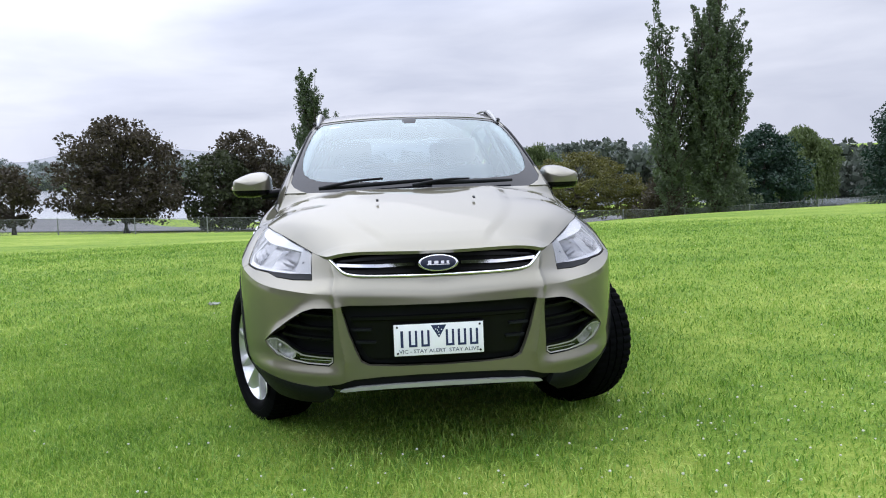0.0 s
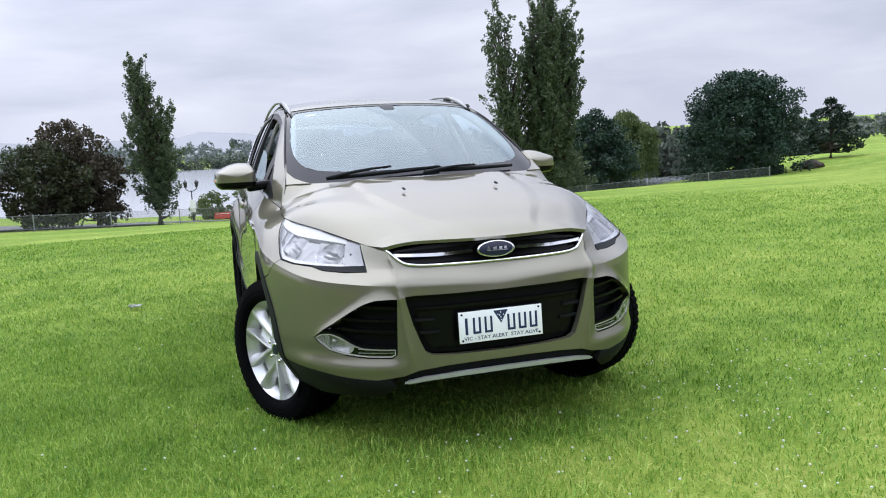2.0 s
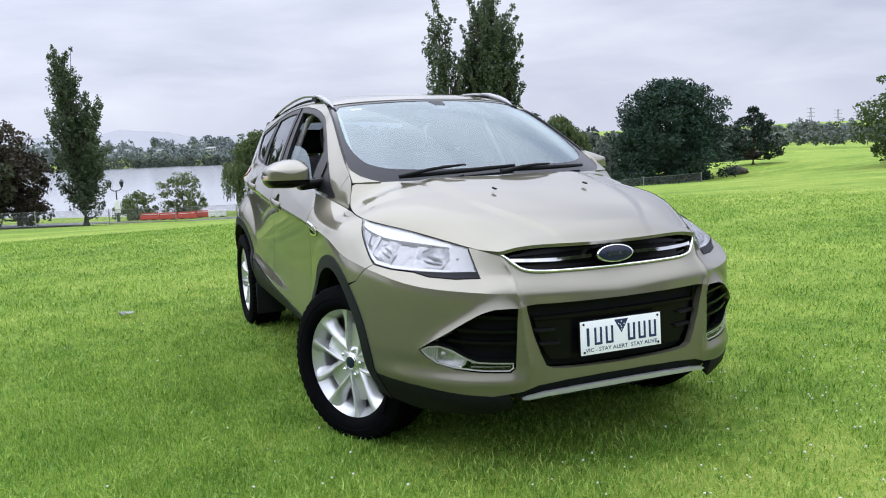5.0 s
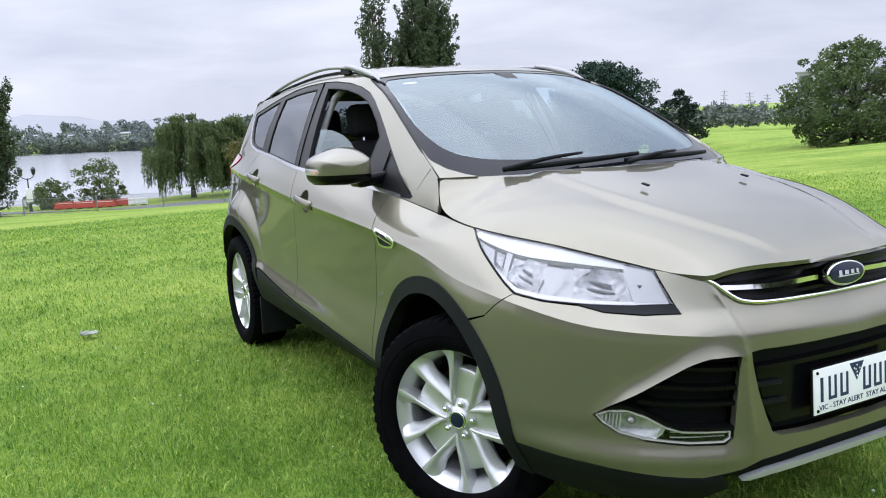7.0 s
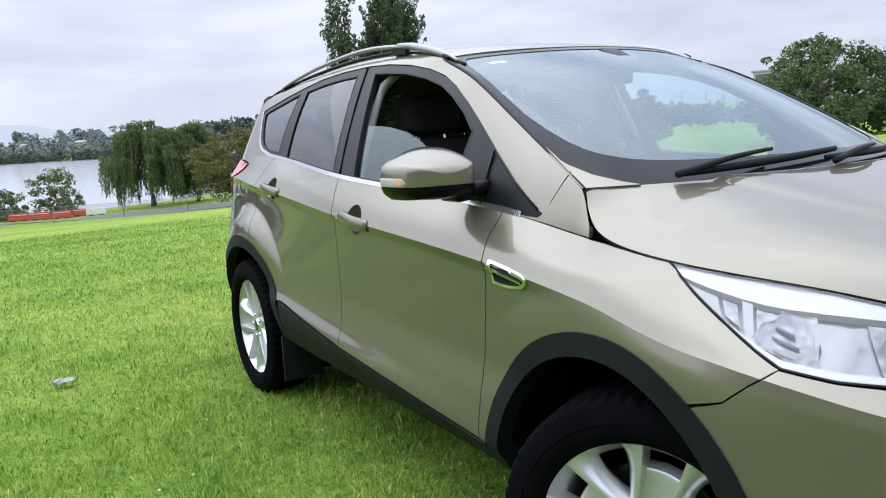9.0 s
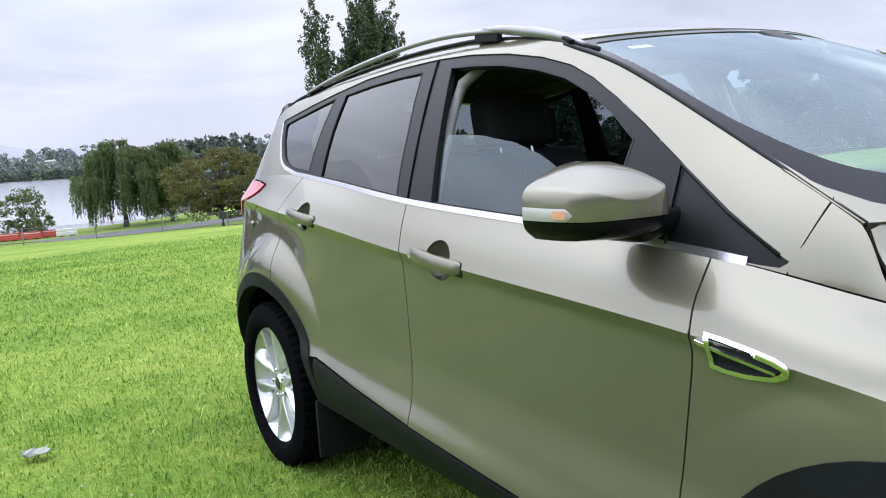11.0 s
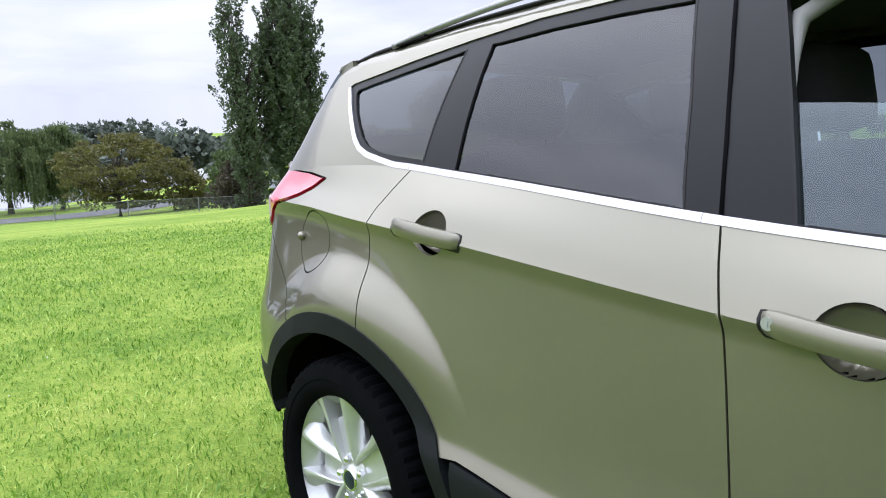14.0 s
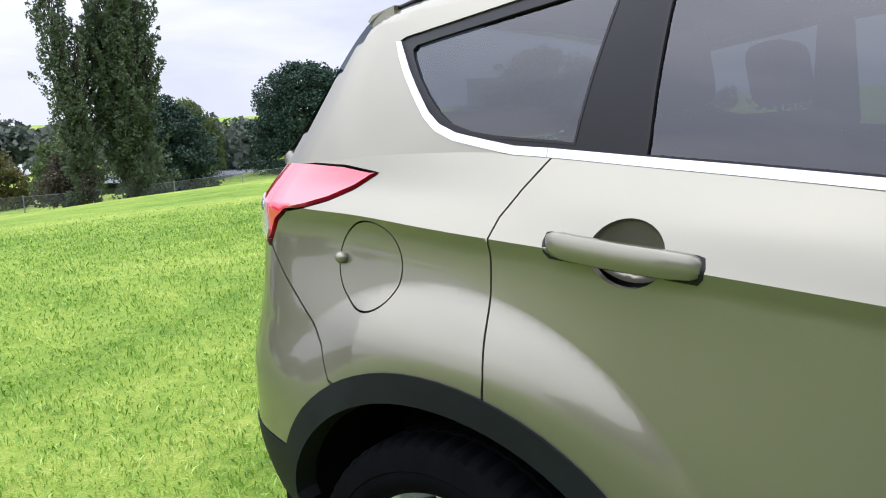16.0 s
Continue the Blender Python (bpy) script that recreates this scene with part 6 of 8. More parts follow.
TYRE = tyre_mesh()
STEER = 27
for hand in (-1, 1):
    off = -0.0766 * hand
    cw, sw = math.cos(radians(STEER)), math.sin(radians(STEER))
    hx, hy = -0.7815 if hand < 0 else 0.745, 0.90
    wheel((hx - off * cw, hy - off * sw, 0.338), STEER, hand, 5 if hand < 0 else 40)
    wheel((hand * 0.858, 3.59, 0.338), 0, hand, 33 if hand < 0 else 50)

# ---- under and inside the body ----
for hand in (-1, 1):
    for arch, yy in ((FRONT_ARCH, 0.95), (REAR_ARCH, 3.605)):
        ring = arch_points(arch, -30, 210, -0.045, 30)
        xo = [shell(np.array([side(y, max(z, 0.3))[0]]), np.array([max(z, 0.3)]))[0][0] - 0.03 for y, z in ring]
        vs_ = [(hand * x, y, z) for x, (y, z) in zip(xo, ring)] + [(hand * 0.50, y, z) for y, z in ring]
        n_ = len(ring)
        fs_ = [(i, i + 1, n_ + i + 1, n_ + i) for i in range(n_ - 1)] + [tuple(range(n_, 2 * n_))]
        mesh_object("wheel_liner", vs_, fs_, DARK, car, "dark wheel arch liner", smooth=False)
    inner = S([(1.42, 1.03)] + belt_points(1.5, 3.40, 12) + [(3.45, 1.15), (3.46, 0.84)]) + S(list(reversed(arch_points(REAR_ARCH, 4, 72, 0.02, 10)))) + S([(3.08, 0.34), (1.47, 0.33)])
    panel("door_card", DASH, car, inner, shell, "dark inner door trim", step=0.06, lift=-0.055, flange=0, hand=hand)
    inner = S(belt_points(3.42, 4.2, 8)) + [side(4.24, 0.6), side(4.10, 0.56)] + S(arch_points(REAR_ARCH, 148, 76, 0.02, 12))
    panel("boot_side", DASH, car, inner, shell, "dark boot lining", step=0.06, lift=-0.045, flange=0, hand=hand)
    # light inner pillar trims
    pts = [cabin(np.array([y]), np.array([z]))[0] * (hand, 1, 1) - np.array((hand * 0.06, 0, 0)) for y, z in ((2.45, 1.10), (2.47, 1.25), (2.49, 1.38), (2.49, 1.46), (2.42, 1.505))]
    vs_, fs_ = tube(pts, [0.020, 0.020, 0.019, 0.018, 0.015], seg=10)
    mesh_object("pillar_trim", vs_, fs_, LINER, car, "pale grey pillar trim")
    pts = [screen(np.array([0.615]), np.array([s]))[0] * (hand, 1, 1) - np.array((0, -0.03, 0.035)) for s in np.linspace(0.05, 0.97, 10)]
    vs_, fs_ = tube(pts, 0.026, seg=8)
    mesh_object("pillar_trim", vs_, fs_, LINER, car, "pale grey pillar trim")
bm = bmesh.new()
box(bm, (1.16, 1.0, 0.54), Matrix.Translation((0, 0.80, 0.58)), 0.05)
box(bm, (0.90, 0.40, 0.44), Matrix.Translation((0, 0.36, 0.58)), 0.03)
part("engine_block", bm, DARK, car, "dark engine bay")
bm = bmesh.new()
box(bm, (1.30, 3.60, 0.12), Matrix.Translation((0, 2.55, 0.29)), 0.03)
part("floor_pan", bm, DARK, car, "dark floor pan")
bm = bmesh.new()
box(bm, (1.36, 0.42, 0.30), Matrix.Translation((0, 1.36, 0.93)), 0.08, 3)
box(bm, (1.02, 0.30, 0.08), Matrix.Translation((0, 1.30, 1.06)), 0.035, 2)
part("dashboard", bm, DASH, car, "dark moulded dashboard")
sw_c = Vector((-0.36, 1.62, 1.00))
tilt = Matrix.Translation(sw_c) @ Matrix.Rotation(radians(62), 4, "X")
ringv = [tilt @ Vector((0.185 * math.cos(t), 0.185 * math.sin(t), 0)) for t in np.linspace(0, 2 * math.pi, 33)]
vs_, fs_ = tube(ringv, 0.014, seg=8)
sw_ob = mesh_object("steering_wheel", vs_, fs_, DASH, car, "black steering wheel")
bm = bmesh.new()
box(bm, (0.15, 0.10, 0.05), tilt, 0.02)
box(bm, (0.34, 0.035, 0.02), tilt, 0.006)
part("steering_hub", bm, DASH, sw_ob)


def seat(x, y, wide=0.52, posts=((-0.09, 0.09),)):
    s = tagged(new("seat"), "dark fabric seat with headrest")
    s.parent = car
    s.matrix_basis = Matrix.Translation((x, y, 0))
    bm = bmesh.new()
    box(bm, (wide, 0.52, 0.17), Matrix.Translation((0, -0.18, 0.62)) @ Matrix.Rotation(radians(8), 4, "X"), 0.06, 3)
    part("cushion", bm, FABRIC, s)
    bm = bmesh.new()
    box(bm, (wide, 0.15, 0.66), Matrix.Translation((0, 0.14, 0.92)) @ Matrix.Rotation(radians(-16), 4, "X"), 0.06, 3)
    part("backrest", bm, FABRIC, s)
    for pr in posts:
        bm = bmesh.new()
        cxx = sum(pr) / 2
        box(bm, (0.27, 0.11, 0.17), Matrix.Translation((cxx, 0.25, 1.345)) @ Matrix.Rotation(radians(-10), 4, "X"), 0.045, 3)
        part("headrest", bm, FABRIC, s)
        for p in pr:
            bm = bmesh.new()
            rod(bm, (p * 0.7 + cxx * 0.3, 0.225, 1.22), (p * 0.7 + cxx * 0.3, 0.24, 1.30), 0.007, seg=8)
            part("headrest_post", bm, CHROME, s, "chrome post")
    return s


seat(-0.37, 2.30)
seat(0.37, 2.30)
seat(0.0, 3.12, 1.25, ((-0.46, -0.30), (0.30, 0.46)))
panel_pair("headliner", HEADLINER, car, [(0, 0.02), (0.56, 0.02), (0.56, 0.97), (0, 0.97)], roof, "dark grey headliner", step=0.06, grid=(1.0, 1.9), flange=0, lift=-0.035)
for hand in (-1, 1):
    bm = bmesh.new()
    box(bm, (0.20, 0.02, 0.22), Matrix.Translation((hand * 0.78, 3.16, 0.26)), 0.006)
    part("mud_flap", bm, PLASTIC, car, "black mud flap")

# ---- the park round the car ----


def quads_mesh(name, verts, per, mat, parent=None, label="", smooth=False):
    """A mesh of separate small faces, per vertices each; verts is an array (n * per, 3)."""
    verts = np.asarray(verts, np.float32)
    n = len(verts) // per
    me = bpy.data.meshes.new(name)
    me.vertices.add(len(verts))
    me.vertices.foreach_set("co", verts.ravel())
    me.loops.add(len(verts))
    me.loops.foreach_set("vertex_index", np.arange(len(verts), dtype=np.int32))
    me.polygons.add(n)
    me.polygons.foreach_set("loop_start", np.arange(n, dtype=np.int32) * per)
    me.update(calc_edges=True)
    me.materials.append(mat)
    ob = new(name, me)
    if parent:
        ob.parent = parent
    return tagged(ob, label)


def leaf_material(name, dark, light, rough=0.6, through=0.25, island=0.55):
    m = material(name, dark, rough=rough, vary=0.15, scale=0.9, tint=light, island=island, spec=0.3)
    t = m.node_tree
    b = t.nodes["Principled BSDF"]
    tr = t.nodes.new("ShaderNodeBsdfTranslucent")
    tr.inputs["Color"].default_value = (*[c * 1.3 for c in light], 1)
    mix = t.nodes.new("ShaderNodeMixShader")
    mix.inputs[0].default_value = through
    t.links.new(b.outputs[0], mix.inputs[1])
    t.links.new(tr.outputs[0], mix.inputs[2])
    t.links.new(mix.outputs[0], t.nodes["Material Output"].inputs["Surface"])
    return m


BARK = material("grey_brown_bark", (0.045, 0.036, 0.028), rough=0.95, vary=0.4, scale=5, bump=0.9, bump_scale=18)
LEAF_DARK = leaf_material("dark_broad_leaf", (0.016, 0.022, 0.010), (0.050, 0.062, 0.026))
LEAF_BROWN = leaf_material("russet_dark_leaf", (0.022, 0.018, 0.011), (0.060, 0.050, 0.030))
LEAF_POPLAR = leaf_material("poplar_leaf", (0.030, 0.048, 0.024), (0.100, 0.135, 0.070))
LEAF_CONIFER = leaf_material("blue_green_conifer_leaf", (0.008, 0.022, 0.014), (0.026, 0.060, 0.036), through=0.1)
LEAF_PINE = leaf_material("dark_pine_needle", (0.007, 0.016, 0.010), (0.020, 0.042, 0.022), through=0.1)
LEAF_WILLOW = leaf_material("willow_leaf", (0.040, 0.062, 0.020), (0.110, 0.150, 0.050))
LEAF_OLIVE = leaf_material("olive_gold_leaf", (0.036, 0.044, 0.012), (0.125, 0.118, 0.030))
LEAF_GREEN = leaf_material("mid_green_leaf", (0.026, 0.046, 0.015), (0.085, 0.125, 0.040))
# distance haze is mixed into this leaf colour
LEAF_FAR = leaf_material("haze_tinted_far_leaf", (0.050, 0.066, 0.050), (0.100, 0.122, 0.092), through=0.1)
LEAF_LIGHT = leaf_material("light_green_leaf", (0.050, 0.074, 0.026), (0.140, 0.175, 0.070))
LEAF_SHORE = leaf_material("dark_shore_leaf", (0.020, 0.032, 0.022), (0.050, 0.066, 0.042), through=0.1)
# two paler greens with still more distance haze put into the colour
LEAF_HAZE = leaf_material("haze_tinted_pale_leaf", (0.075, 0.092, 0.078), (0.135, 0.158, 0.128), through=0.1)
LEAF_FARTHER = leaf_material("haze_tinted_grey_leaf", (0.13, 0.155, 0.155), (0.20, 0.23, 0.23), through=0.05)


def leaves(rng, centres, size, long=1.6, droop=0.0):
    """A diamond leaf at each centre, freely turned."""
    n = len(centres)
    a = rng.normal(size=(n, 3))
    a[:, 2] -= droop * 2.2
    a /= np.linalg.norm(a, axis=1)[:, None]
    b = np.cross(a, rng.normal(size=(n, 3)))
    b /= np.linalg.norm(b, axis=1)[:, None]
    s = size * rng.uniform(0.6, 1.35, (n, 1))
    return np.stack([centres - a * s * long / 2, centres + b * s / 2, centres + a * s * long / 2, centres - b * s / 2], 1).reshape(-1, 3)


def clumps(rng, centres, radii, each, flat=0.8, hollow=0.4):
    """Leaf places round clump centres, denser at the clump's skin."""
    n = len(centres)
    d = rng.normal(size=(n, each, 3))
    d /= np.linalg.norm(d, axis=2)[:, :, None]
    r = (hollow + (1 - hollow) * rng.random((n, each, 1)) ** 0.6) * np.asarray(radii).reshape(-1, 1, 1)
    p = centres[:, None, :] + d * r * np.array((1, 1, flat))
    return p.reshape(-1, 3)


def limbs(rng, base, height, trunk_r, targets, fork=0.3, lean=(0, 0), bends=5):
    """A tapered trunk with limbs reaching to the targets."""
    vs, fs = [], []

    def add(points, radii, seg=7):
        v, f = tube(points, radii, seg)
        k = len(vs)
        vs.extend(v)
        fs.extend([tuple(i + k for i in q) for q in f])

    base = np.array(base, float)
    trunk = [base + np.array((lean[0] * k * k + 0.04 * height * 0.1 * rng.normal(), lean[1] * k * k, height * k)) for k in np.linspace(0, 1, bends + 3)]
    trunk[0] = base - np.array((0, 0, 0.25))
    add(trunk, [trunk_r * (1.35 if i == 0 else 1.0) * (1 - 0.85 * i / (len(trunk) - 1)) for i in range(len(trunk))], 9)
    for tgt in targets:
        k = np.clip((tgt[2] - base[2]) / height * 0.62, fork, 0.9)
        i = k * (len(trunk) - 1)
        p0 = trunk[int(i)] + (trunk[min(int(i) + 1, len(trunk) - 1)] - trunk[int(i)]) * (i - int(i))
        mid = (p0 + tgt) / 2 + np.array((rng.normal() * 0.15, rng.normal() * 0.15, -0.08 * np.linalg.norm(tgt - p0)))
        r = trunk_r * (1 - 0.8 * k) * 0.55
        add([p0, p0 * 0.5 + mid * 0.5 + rng.normal(size=3) * 0.05, mid, mid * 0.5 + tgt * 0.5 + rng.normal(size=3) * 0.05, tgt], [r, r * 0.8, r * 0.6, r * 0.4, r * 0.2], 5)
    return vs, fs


def tree(kind, at, height, width, shape, mat, label, seed, clump=0.5, count=150, each=60, leaf=0.16, trunk_r=0.16, lean=(0, 0), flat=0.8, depth=None, long=1.6, droop=0.0, branch=26, sink=0.0, trunk_k=0.9, category="tree"):
    """shape(h): how wide the crown is at the fraction h of the height; h runs from the crown's foot to its top."""
    rng = np.random.default_rng(seed)
    z0 = float(land(at[0], at[1])[0]) - sink
    ob = tagged(new(kind), label, category)
    base = np.array((at[0], at[1], z0))
    lo, sh = shape
    cs, rs = [], []
    while len(cs) < count:
        h = rng.random()
        a = rng.uniform(0, 2 * math.pi)
        wide = np.interp(h, sh[0], sh[1]) * width * 0.58
        if rng.random() > wide / (width * 0.58) + 0.08:
            continue
        r = math.sqrt(rng.uniform(0.12, 1.0)) * max(wide - clump * 0.55, 0.05)
        r *= 1 + 0.14 * rng.normal() * (r > 0.6 * wide)
        zz = height * (lo + (1 - lo) * h)
        k = zz / height
        cs.append(base + (r * math.cos(a) + lean[0] * k * k, (r * math.sin(a)) * (depth or 1.0) + lean[1] * k * k, zz - clump * 0.35))
        rs.append(clump * rng.uniform(0.55, 1.25))
    cs = np.array(cs)
    pick = cs[rng.permutation(len(cs))[:branch]]
    vs, fs = limbs(rng, base, height * trunk_k, trunk_r, pick, fork=max(0.12, lo * 0.7), lean=lean)
    mesh_object("trunk", vs, fs, BARK, ob, "grey-brown trunk and limbs")
    pts = clumps(rng, cs, rs, each, flat)
    quads_mesh("crown", leaves(rng, pts, leaf, long, droop), 4, mat, ob)
    return ob


DOME = ([0, 0.15, 0.4, 0.7, 0.9, 1.0], [0.62, 0.9, 1.0, 0.86, 0.5, 0.12])
BLOCK = ([0, 0.1, 0.5, 0.78, 0.92, 1.0], [0.92, 1.0, 1.0, 0.86, 0.66, 0.30])
EGG = ([0, 0.1, 0.35, 0.65, 0.88, 1.0], [0.8, 0.95, 1.0, 0.82, 0.45, 0.08])
COLUMN = ([0, 0.08, 0.3, 0.55, 0.8, 0.93, 1.0], [0.45, 0.8, 1.0, 0.95, 0.7, 0.38, 0.06])
UMBRELLA = ([0, 0.25, 0.55, 0.8, 1.0], [0.55, 0.75, 1.0, 0.85, 0.35])
CONE = ([0, 0.1, 0.5, 0.8, 1.0], [0.75, 1.0, 0.72, 0.42, 0.05])

tree("broad_tree", (-15.3, 47.6), 7.2, 7.4, (0.16, DOME), LEAF_BROWN, "dark russet-green broad tree with a low dense crown", 11, clump=0.66, count=260, each=80, leaf=0.14, trunk_r=0.26, branch=40)
tree("broad_tree", (-8.9, 52.6), 7.1, 5.2, (0.2, DOME), LEAF_BROWN, "dark russet broad tree behind a greener one", 12, clump=0.6, count=150, each=58, leaf=0.15, trunk_r=0.24, branch=30)
tree("broad_tree", (-9.9, 50.2), 5.4, 5.0, (0.1, DOME), LEAF_DARK, "dark green spreading tree beside the road", 13, clump=0.6, count=150, each=60, leaf=0.15, trunk_r=0.2, branch=30)
tree("broad_tree", (-7.2, 52.3), 4.9, 4.2, (0.1, DOME), LEAF_BROWN, "dark low tree beside the road", 14, clump=0.5, count=100, each=55, leaf=0.14, trunk_r=0.16, branch=24)
tree("broad_tree", (-20.0, 43.0), 4.0, 3.4, (0.18, DOME), LEAF_BROWN, "small dark tree at the lawn's edge", 15, clump=0.45, count=80, each=55, leaf=0.13, trunk_r=0.12, branch=22)
tree("broad_tree", (-24.5, 48.0), 4.6, 4.4, (0.1, DOME), LEAF_BROWN, "dark tree at the lawn's edge", 16, clump=0.55, count=100, each=55, leaf=0.14, trunk_r=0.15, branch=22)


def poplar(at, height, width, leaders, label, seed, lean=(0, 0), low=0.12, thick=1.0, leaf=0.10, each=22):
    """Steep leaders rising close together, each hung with narrow clumps; the tips stand free."""
    rng = np.random.default_rng(seed)
    z0 = float(land(at[0], at[1])[0])
    ob = tagged(new("poplar_tree"), label, "tree")
    base = np.array((at[0], at[1], z0))
    cs, rs, tips = [], [], []
    for i in range(leaders):
        a, q = rng.uniform(0, 2 * math.pi), math.sqrt(rng.random())
        top = height * (1 - 0.42 * q ** 2.2) * rng.uniform(0.86, 1.0) if i else height
        q = q if i else 0.0
        out = np.array((math.cos(a), math.sin(a), 0)) * q * width * 0.46
        foot = rng.uniform(low, low + 0.18) * height * (0.4 + q)
        m = max(8, int((top - foot) / 0.26))
        for k in np.linspace(0, 1, m):
            z = foot + (top - foot) * k
            f = z / height
            bulge = float(np.interp(f, [0, 0.12, 0.35, 0.7, 1.0], [0.12, 0.38, 0.88, 1.0, 0.8]))
            p_ = base + out * bulge * (0.75 + 0.25 * k) + np.array((lean[0] * f * f, lean[1] * f * f, z)) + rng.normal(size=3) * (0.30, 0.30, 0.15) * (1.3 - k)
            cs.append(p_)
            rs.append((0.46 - 0.25 * k) * rng.uniform(0.5, 1.2) * thick * min(1, 0.5 + 2.5 * f))
            if rng.random() < 0.45:
                # a steep side spray
                b_ = rng.uniform(0, 2 * math.pi)
                for q_ in (0.45, 0.8, 1.1):
                    cs.append(p_ + np.array((math.cos(b_) * 0.55, math.sin(b_) * 0.55, 0.75)) * q_ * rng.uniform(0.7, 1.1))
                    rs.append((0.30 - 0.14 * q_) * rng.uniform(0.7, 1.2) * thick)
        tips.append(cs[-1])
    vs, fs = limbs(rng, base, height * 0.85, 0.22, np.array(tips + cs[::9]), fork=0.06, lean=lean)
    mesh_object("trunk", vs, fs, BARK, ob, "grey-brown trunk and steep limbs")
    pts = clumps(rng, np.array(cs), rs, each, 1.35, 0.15)
    quads_mesh("crown", leaves(rng, pts, leaf, 1.5), 4, LEAF_POPLAR, ob)
    return ob


poplar((-3.5, 52.6), 10.9, 3.5, 20, "tall grey-green poplar leaning in the wind", 21, lean=(-1.0, 0), low=0.06, thick=1.12, each=28)
poplar((20.0, 41.6), 14.6, 3.6, 26, "very tall dark poplar at the fence", 22, lean=(0.25, 0), low=0.02, thick=1.05, each=30)
poplar((17.7, 42.4), 12.4, 3.9, 13, "tall loose poplar at the fence", 23, lean=(-0.7, 0), low=0.04, each=20)
tree("conifer_tree", (27.6, 50.2), 6.2, 6.0, (0.02, EGG), LEAF_CONIFER, "dense rounded blue-green conifer", 31, clump=0.62, count=300, each=95, leaf=0.13, trunk_r=0.2, branch=10)
tree("conifer_tree", (45.2, 56.4), 9.2, 9.2, (0.0, BLOCK), LEAF_CONIFER, "huge dense dark conifer on the lawn", 32, clump=0.85, count=560, each=95, leaf=0.15, trunk_r=0.35, branch=10)
tree("pine_tree", (58.9, 60.2), 6.0, 5.9, (0.14, CONE), LEAF_PINE, "dark layered pine with a short bare trunk", 33, clump=0.55, count=150, each=60, leaf=0.15, trunk_r=0.2, flat=0.55, branch=30)
tree("oak_tree", (57.0, 39.3), 8.4, 10.5, (0.04, DOME), LEAF_GREEN, "broad leafy green tree on the lawn's crest", 34, clump=0.75, count=280, each=66, leaf=0.17, trunk_r=0.3, branch=40)
tree("oak_tree", (63.5, 35.5), 7.4, 9.0, (0.04, DOME), LEAF_GREEN, "broad leafy green tree behind another", 35, clump=0.75, count=200, each=60, leaf=0.17, trunk_r=0.3, branch=30)
tree("acacia_tree", (20.3, 73.6), 7.4, 11.0, (0.16, UMBRELLA), LEAF_OLIVE, "olive-gold spreading tree with open limbs", 36, clump=0.85, count=190, each=90, leaf=0.15, trunk_r=0.22, flat=0.42, branch=70)
tree("acacia_tree", (25.6, 71.0), 4.6, 4.6, (0.05, DOME), LEAF_OLIVE, "olive bushy tree beside the lake", 37, clump=0.6, count=90, each=60, leaf=0.16, trunk_r=0.14, branch=24)
tree("lakeside_tree", (5.6, 93.5), 5.4, 5.4, (0.08, DOME), LEAF_LIGHT, "loose green tree at the water's edge", 38, clump=0.6, count=75, each=52, leaf=0.17, trunk_r=0.12, branch=40)
tree("lakeside_tree", (0.6, 94.0), 3.2, 4.6, (0.05, DOME), LEAF_LIGHT, "low green tree at the water's edge", 39, clump=0.55, count=60, each=52, leaf=0.17, trunk_r=0.1, branch=20)
tree("lakeside_tree", (24.5, 58.0), 5.4, 5.2, (0.06, DOME), LEAF_GREEN, "bright green tree behind the fence", 40, clump=0.6, count=110, each=60, leaf=0.16, trunk_r=0.16, branch=26)
tree("shrub", (18.2, 45.0), 3.0, 3.2, (0.02, DOME), LEAF_BROWN, "brown-green shrub under the poplars", 41, clump=0.5, count=80, each=56, leaf=0.13, trunk_r=0.08, branch=14, category="shrub")
tree("shrub", (21.8, 43.8), 3.6, 3.4, (0.02, DOME), LEAF_POPLAR, "dense green suckers round the poplar's foot", 42, clump=0.5, count=90, each=56, leaf=0.12, trunk_r=0.08, branch=14, category="shrub")


